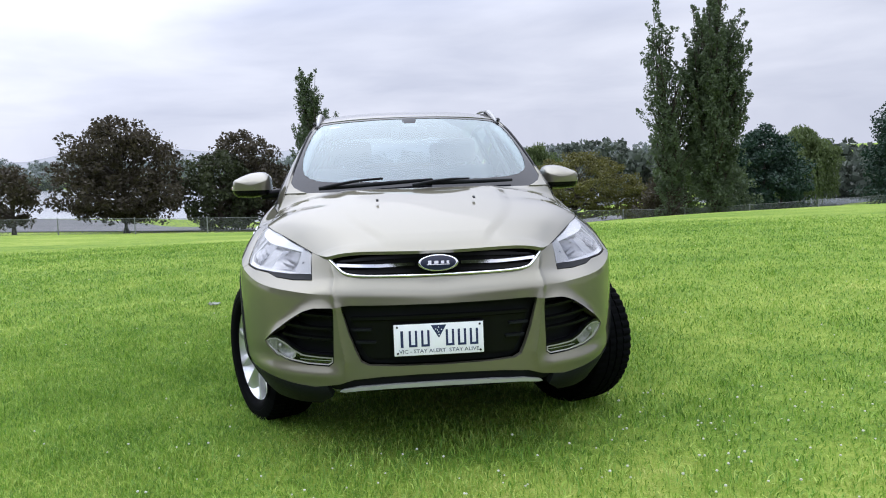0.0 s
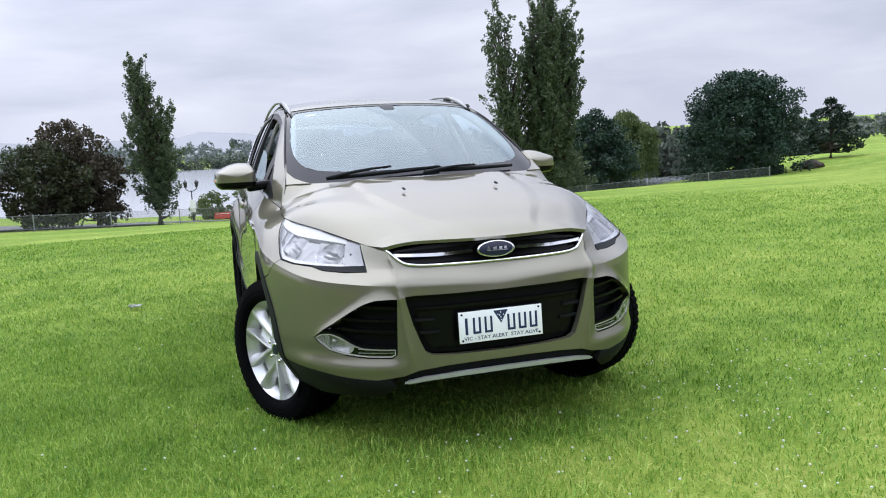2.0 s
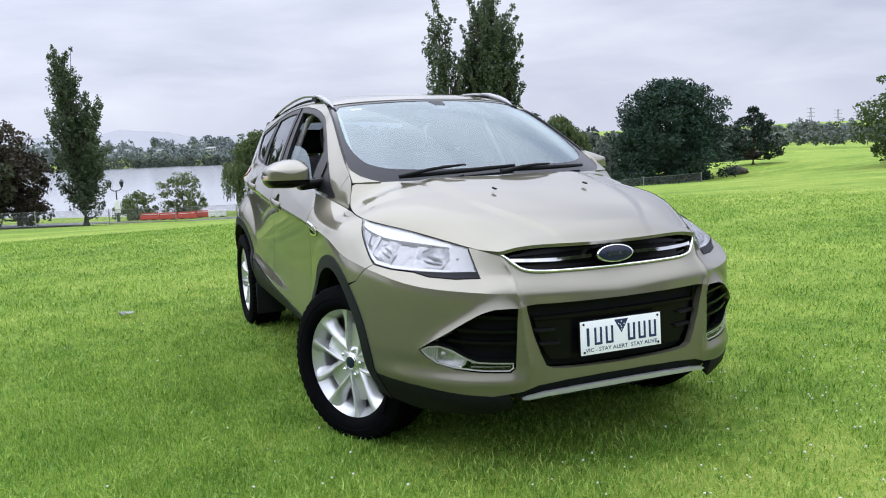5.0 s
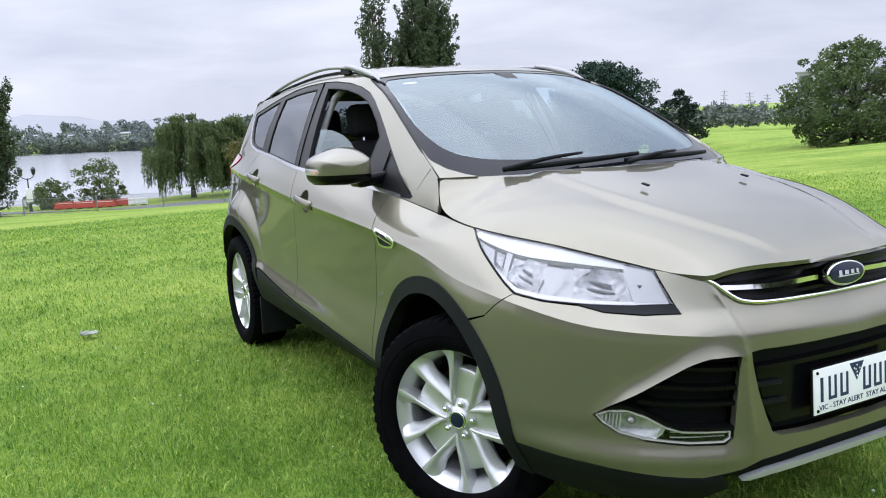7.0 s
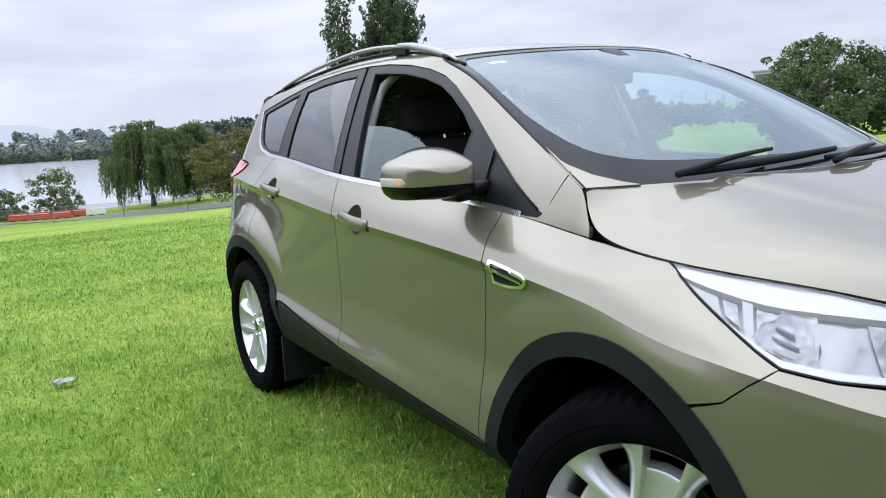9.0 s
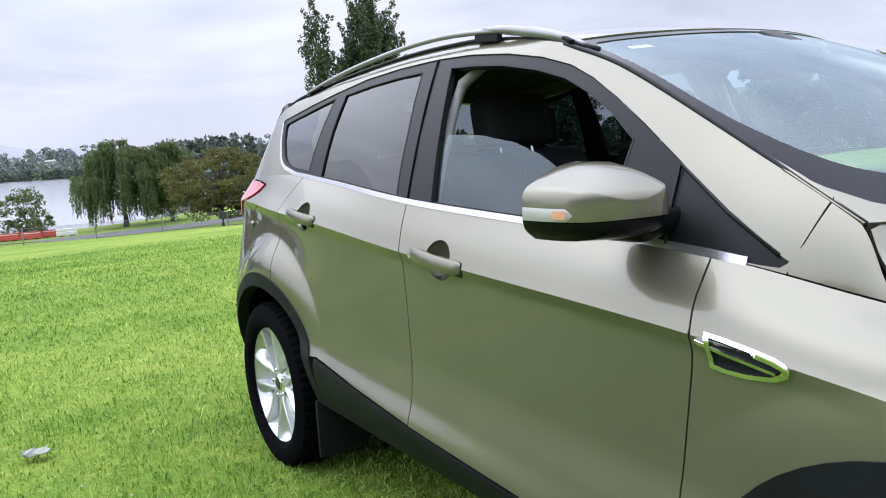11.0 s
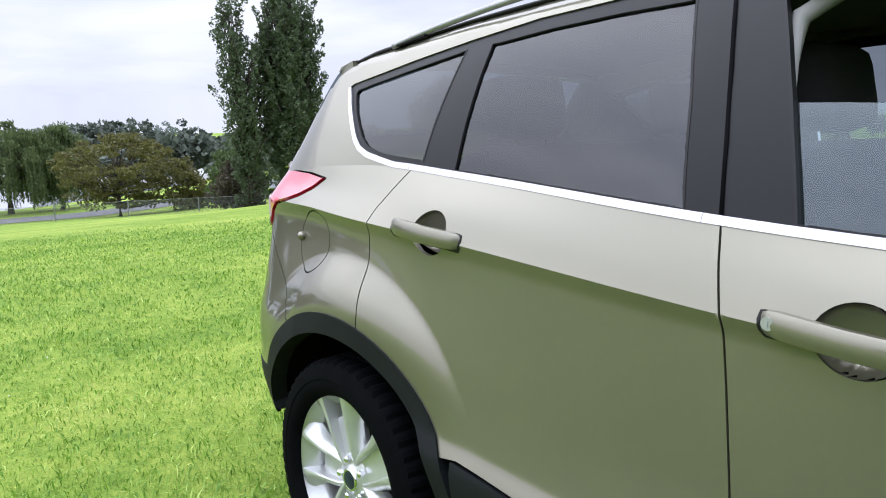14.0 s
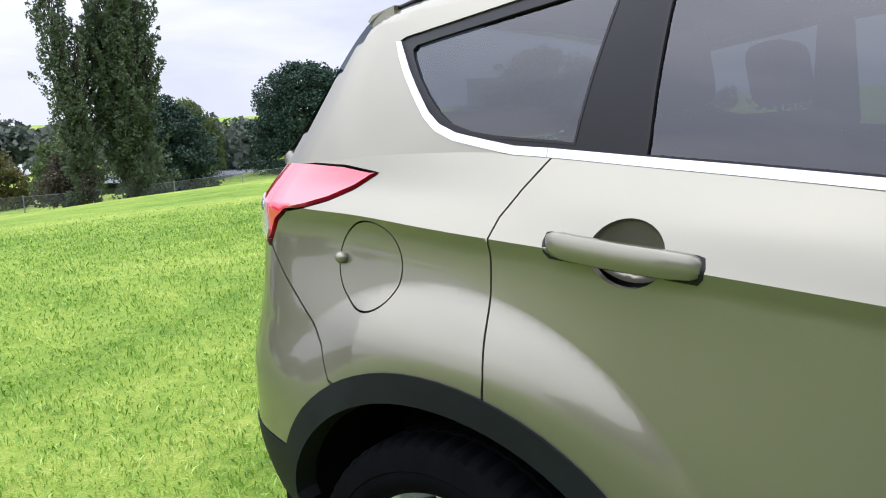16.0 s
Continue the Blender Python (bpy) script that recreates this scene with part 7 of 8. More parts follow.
def willow(at, height, width, seed, strands, label, mat=None):
    """A weeping willow: limbs arching out and curtains of hanging twigs."""
    rng = np.random.default_rng(seed)
    mat = mat or LEAF_WILLOW
    z0 = float(land(at[0], at[1])[0])
    ob = tagged(new("willow_tree"), label, "tree")
    base = np.array((at[0], at[1], z0))
    tops = []
    for i in range(60):
        a, r = rng.uniform(0, 2 * math.pi), math.sqrt(rng.random()) * width * 0.46
        tops.append(base + (r * math.cos(a), r * math.sin(a) * 0.9, height * (0.97 - 0.50 * (r / (width * 0.5)) ** 2) * rng.uniform(0.86, 1.0)))
    tops = np.array(tops)
    vs, fs = limbs(rng, base, height * 0.75, 0.3, tops[:34], fork=0.15)
    mesh_object("trunk", vs, fs, BARK, ob, "dark trunk and arching limbs")
    pts = [clumps(rng, tops, rng.uniform(0.45, 1.0, len(tops)), 90, 0.6)]
    hang = rng.uniform(0.03, 0.40, len(tops)) ** 1.2
    for i in range(strands):
        ti = rng.integers(len(tops))
        p = tops[ti] + rng.normal(size=3) * (0.30, 0.30, 0.2)
        out = np.hypot(p[0] - base[0], p[1] - base[1]) / (width / 2)
        floor = base[2] + height * (hang[ti] + rng.uniform(0.0, 0.10 + 0.30 * (1 - min(out, 1)))) + 0.10 * math.sin(3.1 * p[0]) * math.sin(2.3 * p[1])
        ln = max(p[2] - floor, 0.6)
        m = int(ln / 0.085)
        k = np.linspace(0, 1, m)[:, None]
        away = (p - base) * (1, 1, 0)
        away /= max(np.linalg.norm(away), 0.1)
        pts.append(p + np.array((0, 0, -ln)) * k + away * (0.35 * np.sin(k * 1.5)) + rng.normal(size=(m, 3)) * (0.05, 0.05, 0.02))
    quads_mesh("crown", leaves(rng, np.vstack(pts), 0.12, 2.6, droop=1.0), 4, mat, ob, "hanging curtains of narrow leaves")
    return ob


willow((16.0, 96.2), 10.2, 11.0, 51, 900, "large weeping willow at the lake's edge")
willow((21.5, 97.5), 10.0, 7.6, 52, 640, "weeping willow beside another")
willow((38.6, 65.0), 7.6, 6.4, 53, 420, "pale weeping willow by the pond")
willow((51.5, 84.0), 7.0, 7.0, 54, 360, "weeping willow beyond the pond")
willow((33.5, 58.5), 5.6, 4.2, 55, 200, "weeping willow behind the conifer")


def wood(name, label, seed, arcs, mat, size, each):
    """A far belt of trees as one mass: arcs of (bearing from, to, distance, foot, low, high, count)."""
    rng = np.random.default_rng(seed)
    cs, rs = [], []
    for b0, b1, dist, foot, low, high, count in arcs:
        for i in range(count):
            b = radians(rng.uniform(b0, b1))
            d = dist * rng.uniform(0.93, 1.10)
            h = rng.uniform(low, high)
            x, y = math.sin(b) * d, math.cos(b) * d
            for k in range(7):
                q = rng.random()
                w = h * 0.42 * (0.5 + 0.6 * math.sin(math.pi * min(q + 0.15, 1)))
                cs.append((x + rng.normal() * w * 0.5, y + rng.normal() * w * 0.5, foot + h * (0.12 + 0.78 * q)))
                rs.append(w * rng.uniform(0.4, 0.75))
    cs = np.array(cs)
    rs = np.array(rs)
    pts = clumps(rng, cs, rs, each, 0.8, 0.55)
    lv = leaves(rng, pts, 1.0, 1.4)
    sc = np.repeat(np.repeat(rs * size, each), 4)[:, None]
    mid = np.repeat(pts, 4, 0)
    return tagged(quads_mesh(name, mid + (lv - mid) * sc, 4, mat), label, "trees", kind="stuff")


# the hazy belts take their haze from the leaf colour alone
wood("far_trees", "belt of haze-tinted green trees beyond the lake and lawn", 61,
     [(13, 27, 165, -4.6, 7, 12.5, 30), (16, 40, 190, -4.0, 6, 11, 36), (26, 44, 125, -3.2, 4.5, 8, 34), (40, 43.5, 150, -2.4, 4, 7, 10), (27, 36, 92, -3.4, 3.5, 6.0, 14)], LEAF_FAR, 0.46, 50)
wood("tree_belt", "dark belt of park trees behind the lawn", 64,
     [(135, 280, 52, -1.0, 9, 15, 130), (140, 275, 60, -1.0, 12, 18, 70)], LEAF_DARK, 0.42, 34)
wood("far_trees", "low haze-tinted trees along the far shore", 62,
     [(-6, 14, 1040, -6.0, 8, 14, 90), (-32, -5, 1050, -6, 8, 14, 120)], LEAF_HAZE, 0.42, 40)
wood("shore_trees", "dark green trees along the far shore", 66, [(-32, 14, 915, -8.0, 7, 13.5, 460)], LEAF_SHORE, 0.38, 40)
wood("far_trees", "low pale haze-tinted trees beyond the lawn's crest", 65,
     [(43.5, 64, 260, -1.6, 3.5, 7.0, 46), (44, 66, 420, -1.6, 6, 12, 60), (62, 90, 330, -1.5, 7, 12, 30)], LEAF_HAZE, 0.6, 26)
wood("hill_trees", "grey haze-tinted trees on the hills", 63,
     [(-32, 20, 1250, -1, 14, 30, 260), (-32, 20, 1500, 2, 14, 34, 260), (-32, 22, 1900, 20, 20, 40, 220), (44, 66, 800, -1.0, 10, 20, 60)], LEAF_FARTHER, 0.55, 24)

# hills behind the lake; distance haze is painted into their pale grey
HILL = material("haze_tinted_hills", (0.262, 0.272, 0.284), rough=1.0, vary=0.10, scale=0.004, spec=0.0)
hb = np.linspace(-60, 75, 90)
hh = [24 + 62 * math.exp(-((b + 15) / 12) ** 2) + 46 * math.exp(-((b - 1) / 6) ** 2) + 26 * math.exp(-((b - 9) / 7) ** 2) + 6 * math.sin(b * 0.9) + 4 * math.sin(b * 2.3) for b in hb]
hv, hf = [], []
for b, h in zip(hb, hh):
    for r, k in ((2000, 0.0), (2350, 0.55), (2700, 1.0), (3300, 0.9)):
        hv.append((math.sin(radians(b)) * r, math.cos(radians(b)) * r, -8 + (h + 16) * k))
for i in range(len(hb) - 1):
    for k in range(3):
        hf.append((i * 4 + k, (i + 1) * 4 + k, (i + 1) * 4 + k + 1, i * 4 + k + 1))
tagged(mesh_object("backdrop", hv, hf, HILL), "low hills beyond the lake, haze painted into their pale grey", "hills", kind="structure")

# ---- grass, clover and things on the lawn ----


def grass_field():
    rng = np.random.default_rng(7)
    path = np.array([(-0.3, -3.1), (-1.0, -3.0), (-1.65, -2.8), (-1.95, -1.6), (-2.0, -0.3), (-1.97, 1.0), (-1.95, 2.7)])
    n = 1240000
    seg = rng.integers(0, len(path) - 1, n)
    k = rng.random(n)
    mid = path[seg] + (path[seg + 1] - path[seg]) * k[:, None]
    r = 0.6 + 19.0 * rng.random(n) ** 1.9
    a = rng.uniform(0, 2 * math.pi, n)
    x, y = mid[:, 0] + r * np.cos(a), mid[:, 1] + r * np.sin(a)
    # thick where the lawn is trodden round the car, thinning out beyond
    out = np.maximum(np.maximum(-2.0 - y, (-2.0 - 0.5 * (y + 3) - x) * 0.9), (x - 5 - 0.6 * (y + 3)) * 0.85)
    ok = rng.random(n) < np.exp(-np.maximum(out, 0) / 0.9)
    x, y, r = x[ok], y[ok], r[ok]
    n = len(x)
    z = land(x, y)
    # tufts: taller and shorter patches
    tuft = np.sin(x * 5.1 + 1.3 * np.sin(y * 3.3)) * np.sin(y * 4.7 + 1.7 * np.sin(x * 2.9))
    h = rng.uniform(0.018, 0.048, n) * (1 + 0.36 * tuft) + 0.022 * (rng.random(n) < 0.06)
    under = (np.abs(x) < 0.85) & (y > 0.3) & (y < 4.3)
    h = np.where(under, h * 0.8, h)
    w = 0.0013 + 0.00050 * np.clip(r, 0, 16)
    la, ll = rng.uniform(0, 2 * math.pi, n), rng.uniform(0.1, 1.05, n)
    lx, ly = np.cos(la) * ll, np.sin(la) * ll
    ba = rng.uniform(0, 2 * math.pi, n)
    bx, by = np.cos(ba) * w, np.sin(ba) * w
    foot = np.stack([x, y, z - 0.006], 1)
    side_ = np.stack([bx, by, np.zeros(n)], 1)
    midp = foot + np.stack([lx * h * 0.35, ly * h * 0.35, h * 0.62], 1)
    tip = foot + np.stack([lx * h * 1.05, ly * h * 1.05, h * (1 - 0.25 * ll)], 1)
    v = np.stack([foot - side_, midp + side_ * 0.9, tip, midp - side_ * 0.9], 1).reshape(-1, 3)
    return v


BLADE = lawn_material("grass_blade", ((0.10, (0.042, 0.110, 0.012)), (0.36, (0.118, 0.250, 0.026)), (0.60, (0.255, 0.400, 0.060)), (0.84, (0.460, 0.550, 0.140)), (0.97, (0.55, 0.52, 0.27))), (0.55, 0.45, 0.15, 0.0), blade=0.52, rough=0.45)
tagged(quads_mesh("grass", grass_field(), 4, BLADE), "short fresh green lawn grass", "grass", kind="stuff")

CLOVER = material("white_clover", (0.52, 0.53, 0.46), rough=0.8, vary=0.15, scale=60, island=0.5)


def clover_heads():
    rng = np.random.default_rng(9)
    bm = bmesh.new()
    for i in range(640):
        if i < 500:
            x, y = rng.normal(0.9, 1.5), rng.uniform(-2.4, 0.9)
        else:
            x, y = rng.uniform(-4.5, 7), rng.uniform(-2.0, 8)
        if abs(x) < 0.8 and y > 0.2:
            continue
        s = rng.uniform(0.0035, 0.0065)
        z = float(land(x, y)[0]) + rng.uniform(0.038, 0.062)
        bmesh.ops.create_icosphere(bm, subdivisions=1, radius=s, matrix=Matrix.Translation((x, y, z)) @ Matrix.Diagonal((1, 1, 0.85, 1)))
    me = bpy.data.meshes.new("clover")
    bm.to_mesh(me)
    bm.free()
    me.materials.append(CLOVER)
    return me


tagged(new("clover", clover_heads()), "small white clover heads in the grass", "clover", kind="stuff")

SCRAP = material("weathered_white_scrap", (0.26, 0.28, 0.24), rough=0.9, vary=0.2, scale=30)
rng_ = np.random.default_rng(4)
bm = bmesh.new()
g_ = [[bm.verts.new((-1.79 + 0.022 * i + rng_.normal() * 0.006, 4.33 + 0.022 * j + rng_.normal() * 0.006, 0.045 + rng_.normal() * 0.008)) for j in range(4)] for i in range(6)]
for i in range(5):
    for j in range(3):
        bm.faces.new((g_[i][j], g_[i + 1][j], g_[i + 1][j + 1], g_[i][j + 1]))
r_ = bmesh.ops.extrude_face_region(bm, geom=list(bm.faces))
bmesh.ops.translate(bm, vec=(0, 0, -0.006), verts=[e for e in r_["geom"] if isinstance(e, bmesh.types.BMVert)])
me_ = bpy.data.meshes.new("litter")
bm.to_mesh(me_)
bm.free()
me_.materials.append(SCRAP)
tagged(new("litter", me_), "crumpled whitish scrap lying in the grass", "litter")

# ---- road, fence, barriers and lamp by the lake ----
ASPHALT = material("grey_asphalt", (0.105, 0.105, 0.110), rough=0.9, vary=0.2, scale=1.5, bump=0.3, bump_scale=40)


def strip(name, centre, width, mat, label, lift=0.05, cells=6, kind_="structure", cat="road"):
    c = smooth_line(centre, 14)
    t = np.gradient(c, axis=0)
    t /= np.linalg.norm(t, axis=1)[:, None]
    nrm = np.stack([-t[:, 1], t[:, 0]], 1)
    vs, fs = [], []
    for i in range(len(c)):
        p = c[i] + nrm[i] * np.linspace(-width / 2, width / 2, cells + 1)[:, None]
        z = land(p[:, 0], p[:, 1]) + lift
        vs += [(a, b, d) for (a, b), d in zip(p, z)]
    for i in range(len(c) - 1):
        for k in range(cells):
            a = i * (cells + 1) + k
            fs.append((a, a + cells + 1, a + cells + 2, a + 1))
    return tagged(mesh_object(name, vs, fs, mat), label, cat, kind=kind_)


strip("road", [(-120, 120), (-70, 98), (-40, 84), (-20, 74), (-8, 70), (0, 73), (6, 80), (13, 84), (22, 84), (34, 88)], 9.0, ASPHALT, "grey asphalt park road along the lake")

near_ = smooth_line([(-75, 125), (-45, 90), (-31, 72), (-17.6, 53), (-9, 46), (-2, 45)], 8)
far_ = smooth_line([(-110, 200), (-70, 158), (-42, 131), (-24, 100), (-14, 76), (-4, 62)], 8)
vs_, fs_ = [], []
for a_, b_ in zip(near_, far_):
    p_ = a_ + (b_ - a_) * np.linspace(0, 1, 13)[:, None]
    vs_ += [(x, y, z + 0.09) for (x, y), z in zip(p_, land(p_[:, 0], p_[:, 1]))]
for i in range(len(near_) - 1):
    for k in range(12):
        fs_.append((i * 13 + k, i * 13 + k + 1, (i + 1) * 13 + k + 1, (i + 1) * 13 + k))
tagged(mesh_object("pavement", vs_, fs_, ASPHALT), "worn grey asphalt car park beside the lake", "car park", kind="structure")

STEEL = material("galvanised_steel", (0.22, 0.23, 0.23), rough=0.5, metal=0.5, vary=0.15, scale=20)
MESHWIRE = bpy.data.materials.new("chain_link")
MESHWIRE.use_nodes = True
_t = MESHWIRE.node_tree
_tr = _t.nodes.new("ShaderNodeBsdfTransparent")
_mx = _t.nodes.new("ShaderNodeMixShader")
_co = _t.nodes.new("ShaderNodeTexCoord")
_wv = []
for ang in (45, -45):
    mp = _t.nodes.new("ShaderNodeMapping")
    mp.inputs["Rotation"].default_value = (0, radians(ang), 0)
    wv = _t.nodes.new("ShaderNodeTexWave")
    wv.inputs["Scale"].default_value = 9.0
    _t.links.new(_co.outputs["Object"], mp.inputs["Vector"])
    _t.links.new(mp.outputs["Vector"], wv.inputs["Vector"])
    gt = _t.nodes.new("ShaderNodeMath")
    gt.operation = "GREATER_THAN"
    gt.inputs[1].default_value = 0.95
    _t.links.new(wv.outputs["Fac"], gt.inputs[0])
    _wv.append(gt)
_or = _t.nodes.new("ShaderNodeMath")
_or.operation = "MAXIMUM"
_t.links.new(_wv[0].outputs[0], _or.inputs[0])
_t.links.new(_wv[1].outputs[0], _or.inputs[1])
_t.nodes["Principled BSDF"].inputs["Base Color"].default_value = (0.10, 0.11, 0.11, 1)
_t.nodes["Principled BSDF"].inputs["Roughness"].default_value = 0.6
_t.links.new(_or.outputs[0], _mx.inputs[0])
_t.links.new(_tr.outputs[0], _mx.inputs[1])
_t.links.new(_t.nodes["Principled BSDF"].outputs[0], _mx.inputs[2])
_t.links.new(_mx.outputs[0], _t.nodes["Material Output"].inputs["Surface"])

fence = tagged(new("fence"), "low chain-link fence on steel posts along the lawn", "fence")
line_ = smooth_line([(-30, 39), (-20, 37.5), (-14, 38.5), (-7, 40.5), (1, 43.5), (8.6, 45.4), (12.5, 44.6), (16, 43.3), (19.1, 41.9), (25, 38.6), (32, 36)], 8)
d_ = np.concatenate([[0], np.cumsum(np.hypot(*np.diff(line_, axis=0).T))])
post_xy = [(np.interp(s, d_, line_[:, 0]), np.interp(s, d_, line_[:, 1])) for s in np.arange(0, d_[-1], 3.6)]
POST_H = 0.85
bm = bmesh.new()
rod(bm, (0, 0, -0.4), (0, 0, POST_H), 0.03, seg=8)
ball(bm, (0, 0, POST_H), (0.034, 0.034, 0.02), 8, 5)
post0 = None
for x, y in post_xy:
    z = float(land(x, y)[0])
    if post0 is None:
        post0 = part("post", bm, STEEL, fence)
        ob = post0
    else:
        ob = new("post", post0.data)
        ob.parent = fence
    ob.location = (x, y, z)
for i, ((x0, y0), (x1, y1)) in enumerate(zip(post_xy, post_xy[1:])):
    z0, z1 = float(land(x0, y0)[0]), float(land(x1, y1)[0])
    vs_, fs_ = tube([(x0, y0, z0 + POST_H - 0.03), ((x0 + x1) / 2, (y0 + y1) / 2, (z0 + z1) / 2 + POST_H - 0.045), (x1, y1, z1 + POST_H - 0.03)], 0.008, seg=5)
    mesh_object("wire", vs_, fs_, STEEL, fence)
    mesh_object("mesh_panel", [(x0, y0, z0 - 0.1), (x1, y1, z1 - 0.1), (x1, y1, z1 + POST_H - 0.03), (x0, y0, z0 + POST_H - 0.03)], [(0, 1, 2, 3)], MESHWIRE, fence, smooth=False)

RED = material("red_plastic", (0.52, 0.05, 0.035), rough=0.5, vary=0.15, scale=3)
WHITEP = material("white_plastic", (0.72, 0.72, 0.70), rough=0.5, vary=0.1, scale=3)


def barrier(x, y, turn, mat, label):
    b = tagged(new("road_barrier"), label, "barrier", "barriers by the lake")
    b.matrix_basis = Matrix.Translation((x, y, float(land(x, y)[0]) + 0.0)) @ Matrix.Rotation(radians(turn), 4, "Z")
    bm = bmesh.new()
    box(bm, (2.0, 0.5, 0.42), Matrix.Translation((0, 0, 0.25)), 0.05)
    box(bm, (1.96, 0.28, 0.36), Matrix.Translation((0, 0, 0.61)), 0.05)
    part("body", bm, mat, b)
    for k in (-0.5, 0.5):
        bm = bmesh.new()
        box(bm, (0.5, 0.54, 0.10), Matrix.Translation((k, 0, 0.06)), 0.02)
        part("foot", bm, PLASTIC, b)
    bm = bmesh.new()
    box(bm, (1.7, 0.31, 0.07), Matrix.Translation((0, 0, 0.64)), 0.01)
    part("band", bm, WHITEP, b, "pale band")
    return b


for k in range(3):
    barrier(1.75 + 1.97 * k, 91.9 - 0.55 * k, -15 + 3 * math.sin(k * 1.9), RED, "red water-filled plastic road barrier")
barrier(7.75, 91.6, -12, RED, "red plastic road barrier beside a white one")
barrier(9.0, 90.6, -8, WHITEP, "white plastic road barrier at the road's edge")

IRON = material("black_cast_iron", (0.02, 0.02, 0.022), rough=0.5, vary=0.2, scale=10)
lamp_z = float(land(-1.1, 82.5)[0])
street_lamp = tagged(new("street_lamp"), "black twin-lantern street lamp with white banner", "street lamp")
street_lamp.location = (-1.5, 82.5, lamp_z)
bm = bmesh.new()
rod(bm, (0, 0, -0.2), (0, 0, 0.9), 0.17, 0.13, 12)
rod(bm, (0, 0, 0.9), (0, 0, 3.3), 0.08, 0.055, 10)
part("pole", bm, IRON, street_lamp)
for s_ in (-1, 1):
    vs_, fs_ = tube([(0, 0, 3.2), (s_ * 0.25, 0, 3.25), (s_ * 0.5, 0, 3.42), (s_ * 0.55, 0, 3.6)], 0.045, seg=6)
    mesh_object("arm", vs_, fs_, IRON, street_lamp)
    bm = bmesh.new()
    rod(bm, (s_ * 0.55, 0, 3.6), (s_ * 0.55, 0, 4.1), 0.12, 0.22, 8)
    rod(bm, (s_ * 0.55, 0, 4.1), (s_ * 0.55, 0, 4.35), 0.25, 0.03, 8)
    part("lantern", bm, IRON, street_lamp)
bm = bmesh.new()
box(bm, (0.55, 0.14, 1.3), Matrix.Translation((0, -0.1, 1.7)), 0.02)
part("banner", bm, WHITEP, street_lamp, "white banner")

# low dark mound by the big conifer
bm = bmesh.new()
ball(bm, (0, 0, 0), (1.1, 0.9, 0.55), 14, 8)
for v in bm.verts:
    v.co += Vector((noise.noise(v.co * 2.1), noise.noise(v.co * 2.3 + Vector((5, 0, 0))), noise.noise(v.co * 1.9))) * 0.18
me_ = bpy.data.meshes.new("boulder")
bm.to_mesh(me_)
bm.free()
me_.materials.append(BARK)
tagged(new("boulder", me_), "low dark mound beside the conifer", "boulder").location = (50.5, 53.5, float(land(50.5, 53.5)[0]) + 0.2)

# ---- far buildings and pylons ----
WALLW = material("pale_render", (0.36, 0.36, 0.36), rough=0.9, vary=0.06, scale=0.4)
ROOFG = material("grey_roofing", (0.28, 0.28, 0.29), rough=0.8, vary=0.1, scale=0.6)
GLAZ = material("grey_glazing", (0.10, 0.12, 0.14), rough=0.15, vary=0.1, scale=0.5)


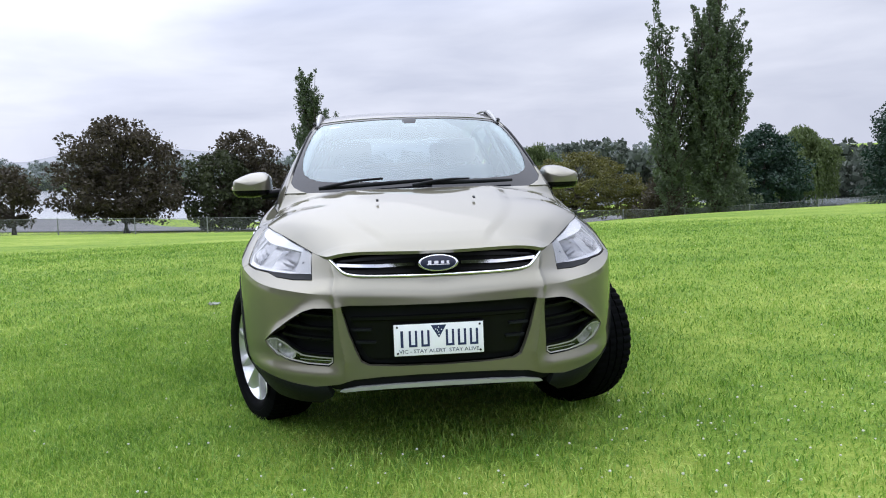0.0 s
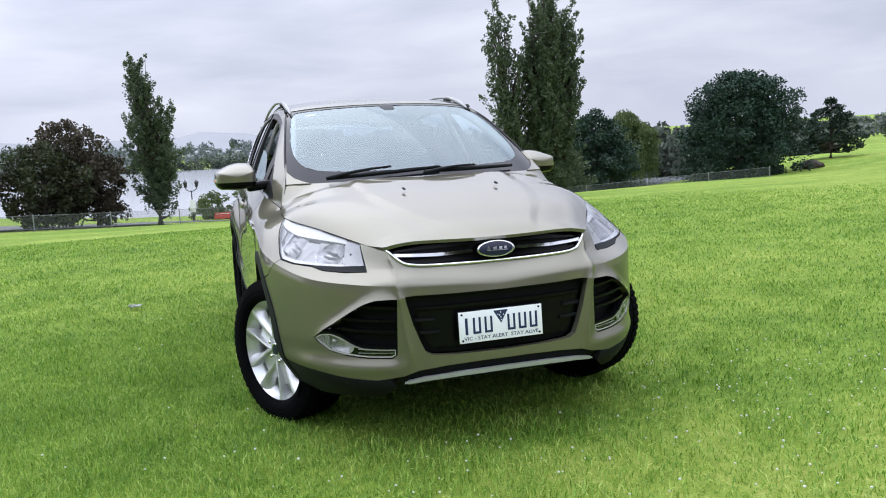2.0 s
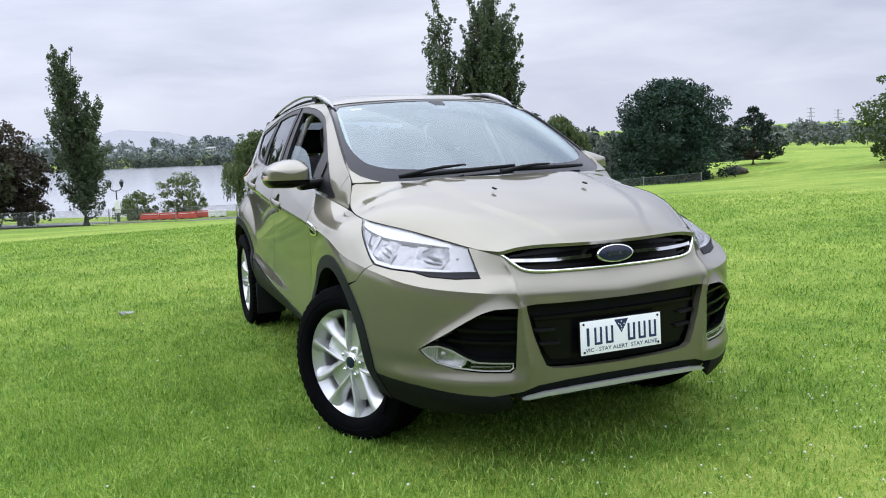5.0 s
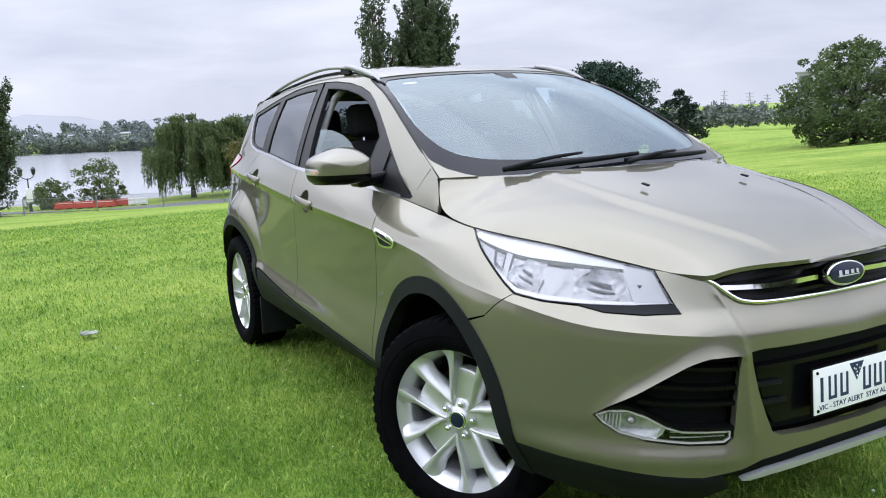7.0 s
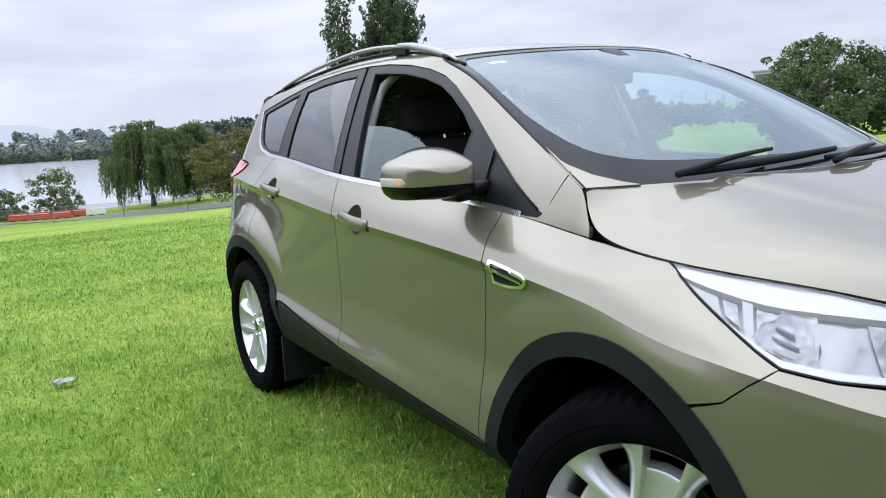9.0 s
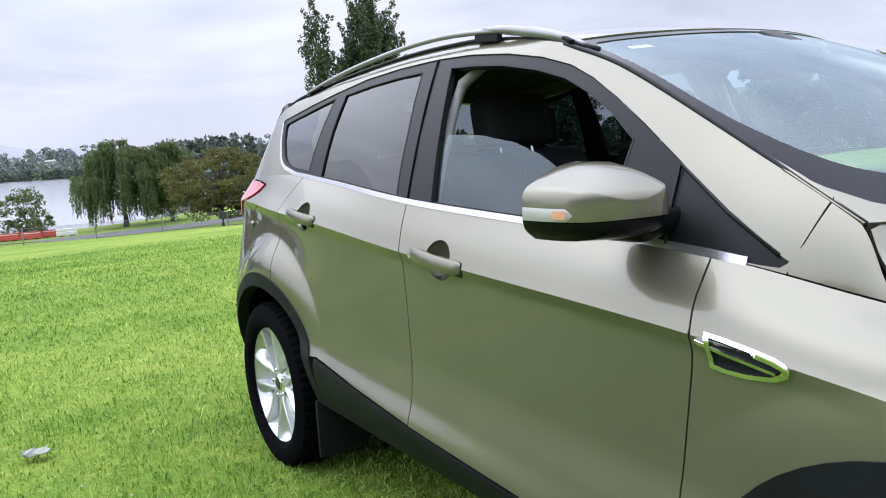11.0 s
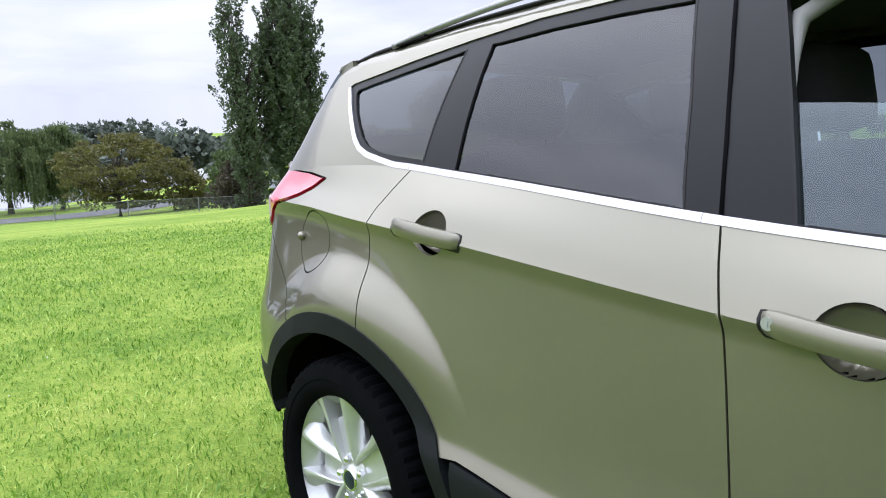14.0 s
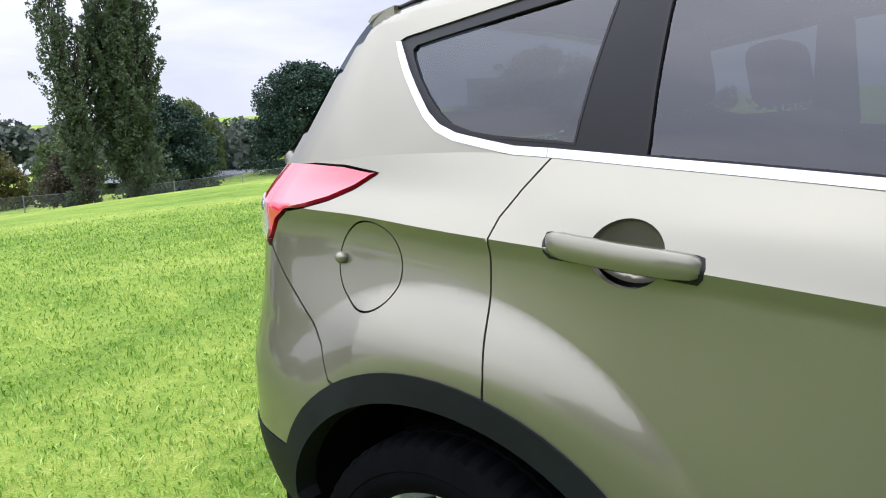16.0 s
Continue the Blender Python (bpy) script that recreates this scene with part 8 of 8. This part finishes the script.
def building(name, at, size, turn, storeys, bays, roof_h, label):
    b = tagged(new(name), label, "building")
    b.matrix_basis = Matrix.Translation(at) @ Matrix.Rotation(radians(turn), 4, "Z")
    w, d, h = size
    bm = bmesh.new()
    box(bm, (w, d, h), Matrix.Translation((0, 0, h / 2)), 0.05, 1)
    part("wall", bm, WALLW, b)
    bm = bmesh.new()
    if roof_h > 0.6:
        v = [bm.verts.new(p) for p in ((-w * 0.53, -d * 0.55, h), (w * 0.53, -d * 0.55, h), (w * 0.53, d * 0.55, h), (-w * 0.53, d * 0.55, h), (-w * 0.4, 0, h + roof_h), (w * 0.4, 0, h + roof_h))]
        for f in ((0, 1, 5, 4), (1, 2, 5), (2, 3, 4, 5), (3, 0, 4), (3, 2, 1, 0)):
            bm.faces.new([v[i] for i in f])
    else:
        box(bm, (w * 1.03, d * 1.03, roof_h), Matrix.Translation((0, 0, h + roof_h / 2)), 0)
    part("roof", bm, ROOFG, b, smooth=False)
    for s_ in range(storeys):
        for k in range(bays):
            bm = bmesh.new()
            box(bm, (w / bays * 0.72, 0.1, h / storeys * 0.55), Matrix.Translation((-w / 2 + w * (k + 0.5) / bays, -d / 2 - 0.02, h * (s_ + 0.55) / storeys)), 0)
            part("window", bm, GLAZ, b, smooth=False)


building("office_building", (226, 150, -2.0), (40, 18, 15.5), -57, 4, 9, 0.5, "pale multi-storey building behind the trees")
rng_ = np.random.default_rng(5)
for i in range(16):
    b_ = radians(rng_.uniform(-24, -14) if i < 9 else rng_.uniform(-6, 12))
    r_ = rng_.uniform(1060, 1300)
    x_, y_ = math.sin(b_) * r_, math.cos(b_) * r_
    building("house", (x_, y_, float(land(x_, y_)[0]) + (10 if i < 9 else 14)), (rng_.uniform(9, 16), 8, rng_.uniform(2.6, 3.8)), rng_.uniform(-20, 20), 1, 3, 1.6, "small pale house on the far shore")

for i, b_ in enumerate((47.6, 49.2, 50.3, 51.2)):
    r_ = 720
    x_, y_ = math.sin(radians(b_)) * r_, math.cos(radians(b_)) * r_
    py = tagged(new("pylon"), "thin grey steel transmission tower in mist", "pylon", "pylons")
    py.location = (x_, y_, float(land(x_, y_)[0]))
    vs_, fs_ = [], []
    hgt = 27 - 2.5 * i
    for a_, c_ in [((-2, 0, 0), (-0.4, 0, hgt)), ((2, 0, 0), (0.4, 0, hgt))]:
        bm = bmesh.new()
        rod(bm, a_, c_, 0.28, 0.16, 5)
        part("leg", bm, STEEL, py)
    for zz in (hgt * 0.72, hgt * 0.84, hgt * 0.96):
        bm = bmesh.new()
        rod(bm, (-4.5, 0, zz), (4.5, 0, zz), 0.16, seg=5)
        part("crossarm", bm, STEEL, py)
    bm = bmesh.new()
    for k in range(6):
        z0, z1 = hgt * k / 6, hgt * (k + 1) / 6
        s0, s1 = 2 - 1.6 * k / 6, 2 - 1.6 * (k + 1) / 6
        rod(bm, ((-1) ** k * s0, 0, z0), (-((-1) ** k) * s1, 0, z1), 0.12, seg=4)
    part("lattice", bm, STEEL, py)
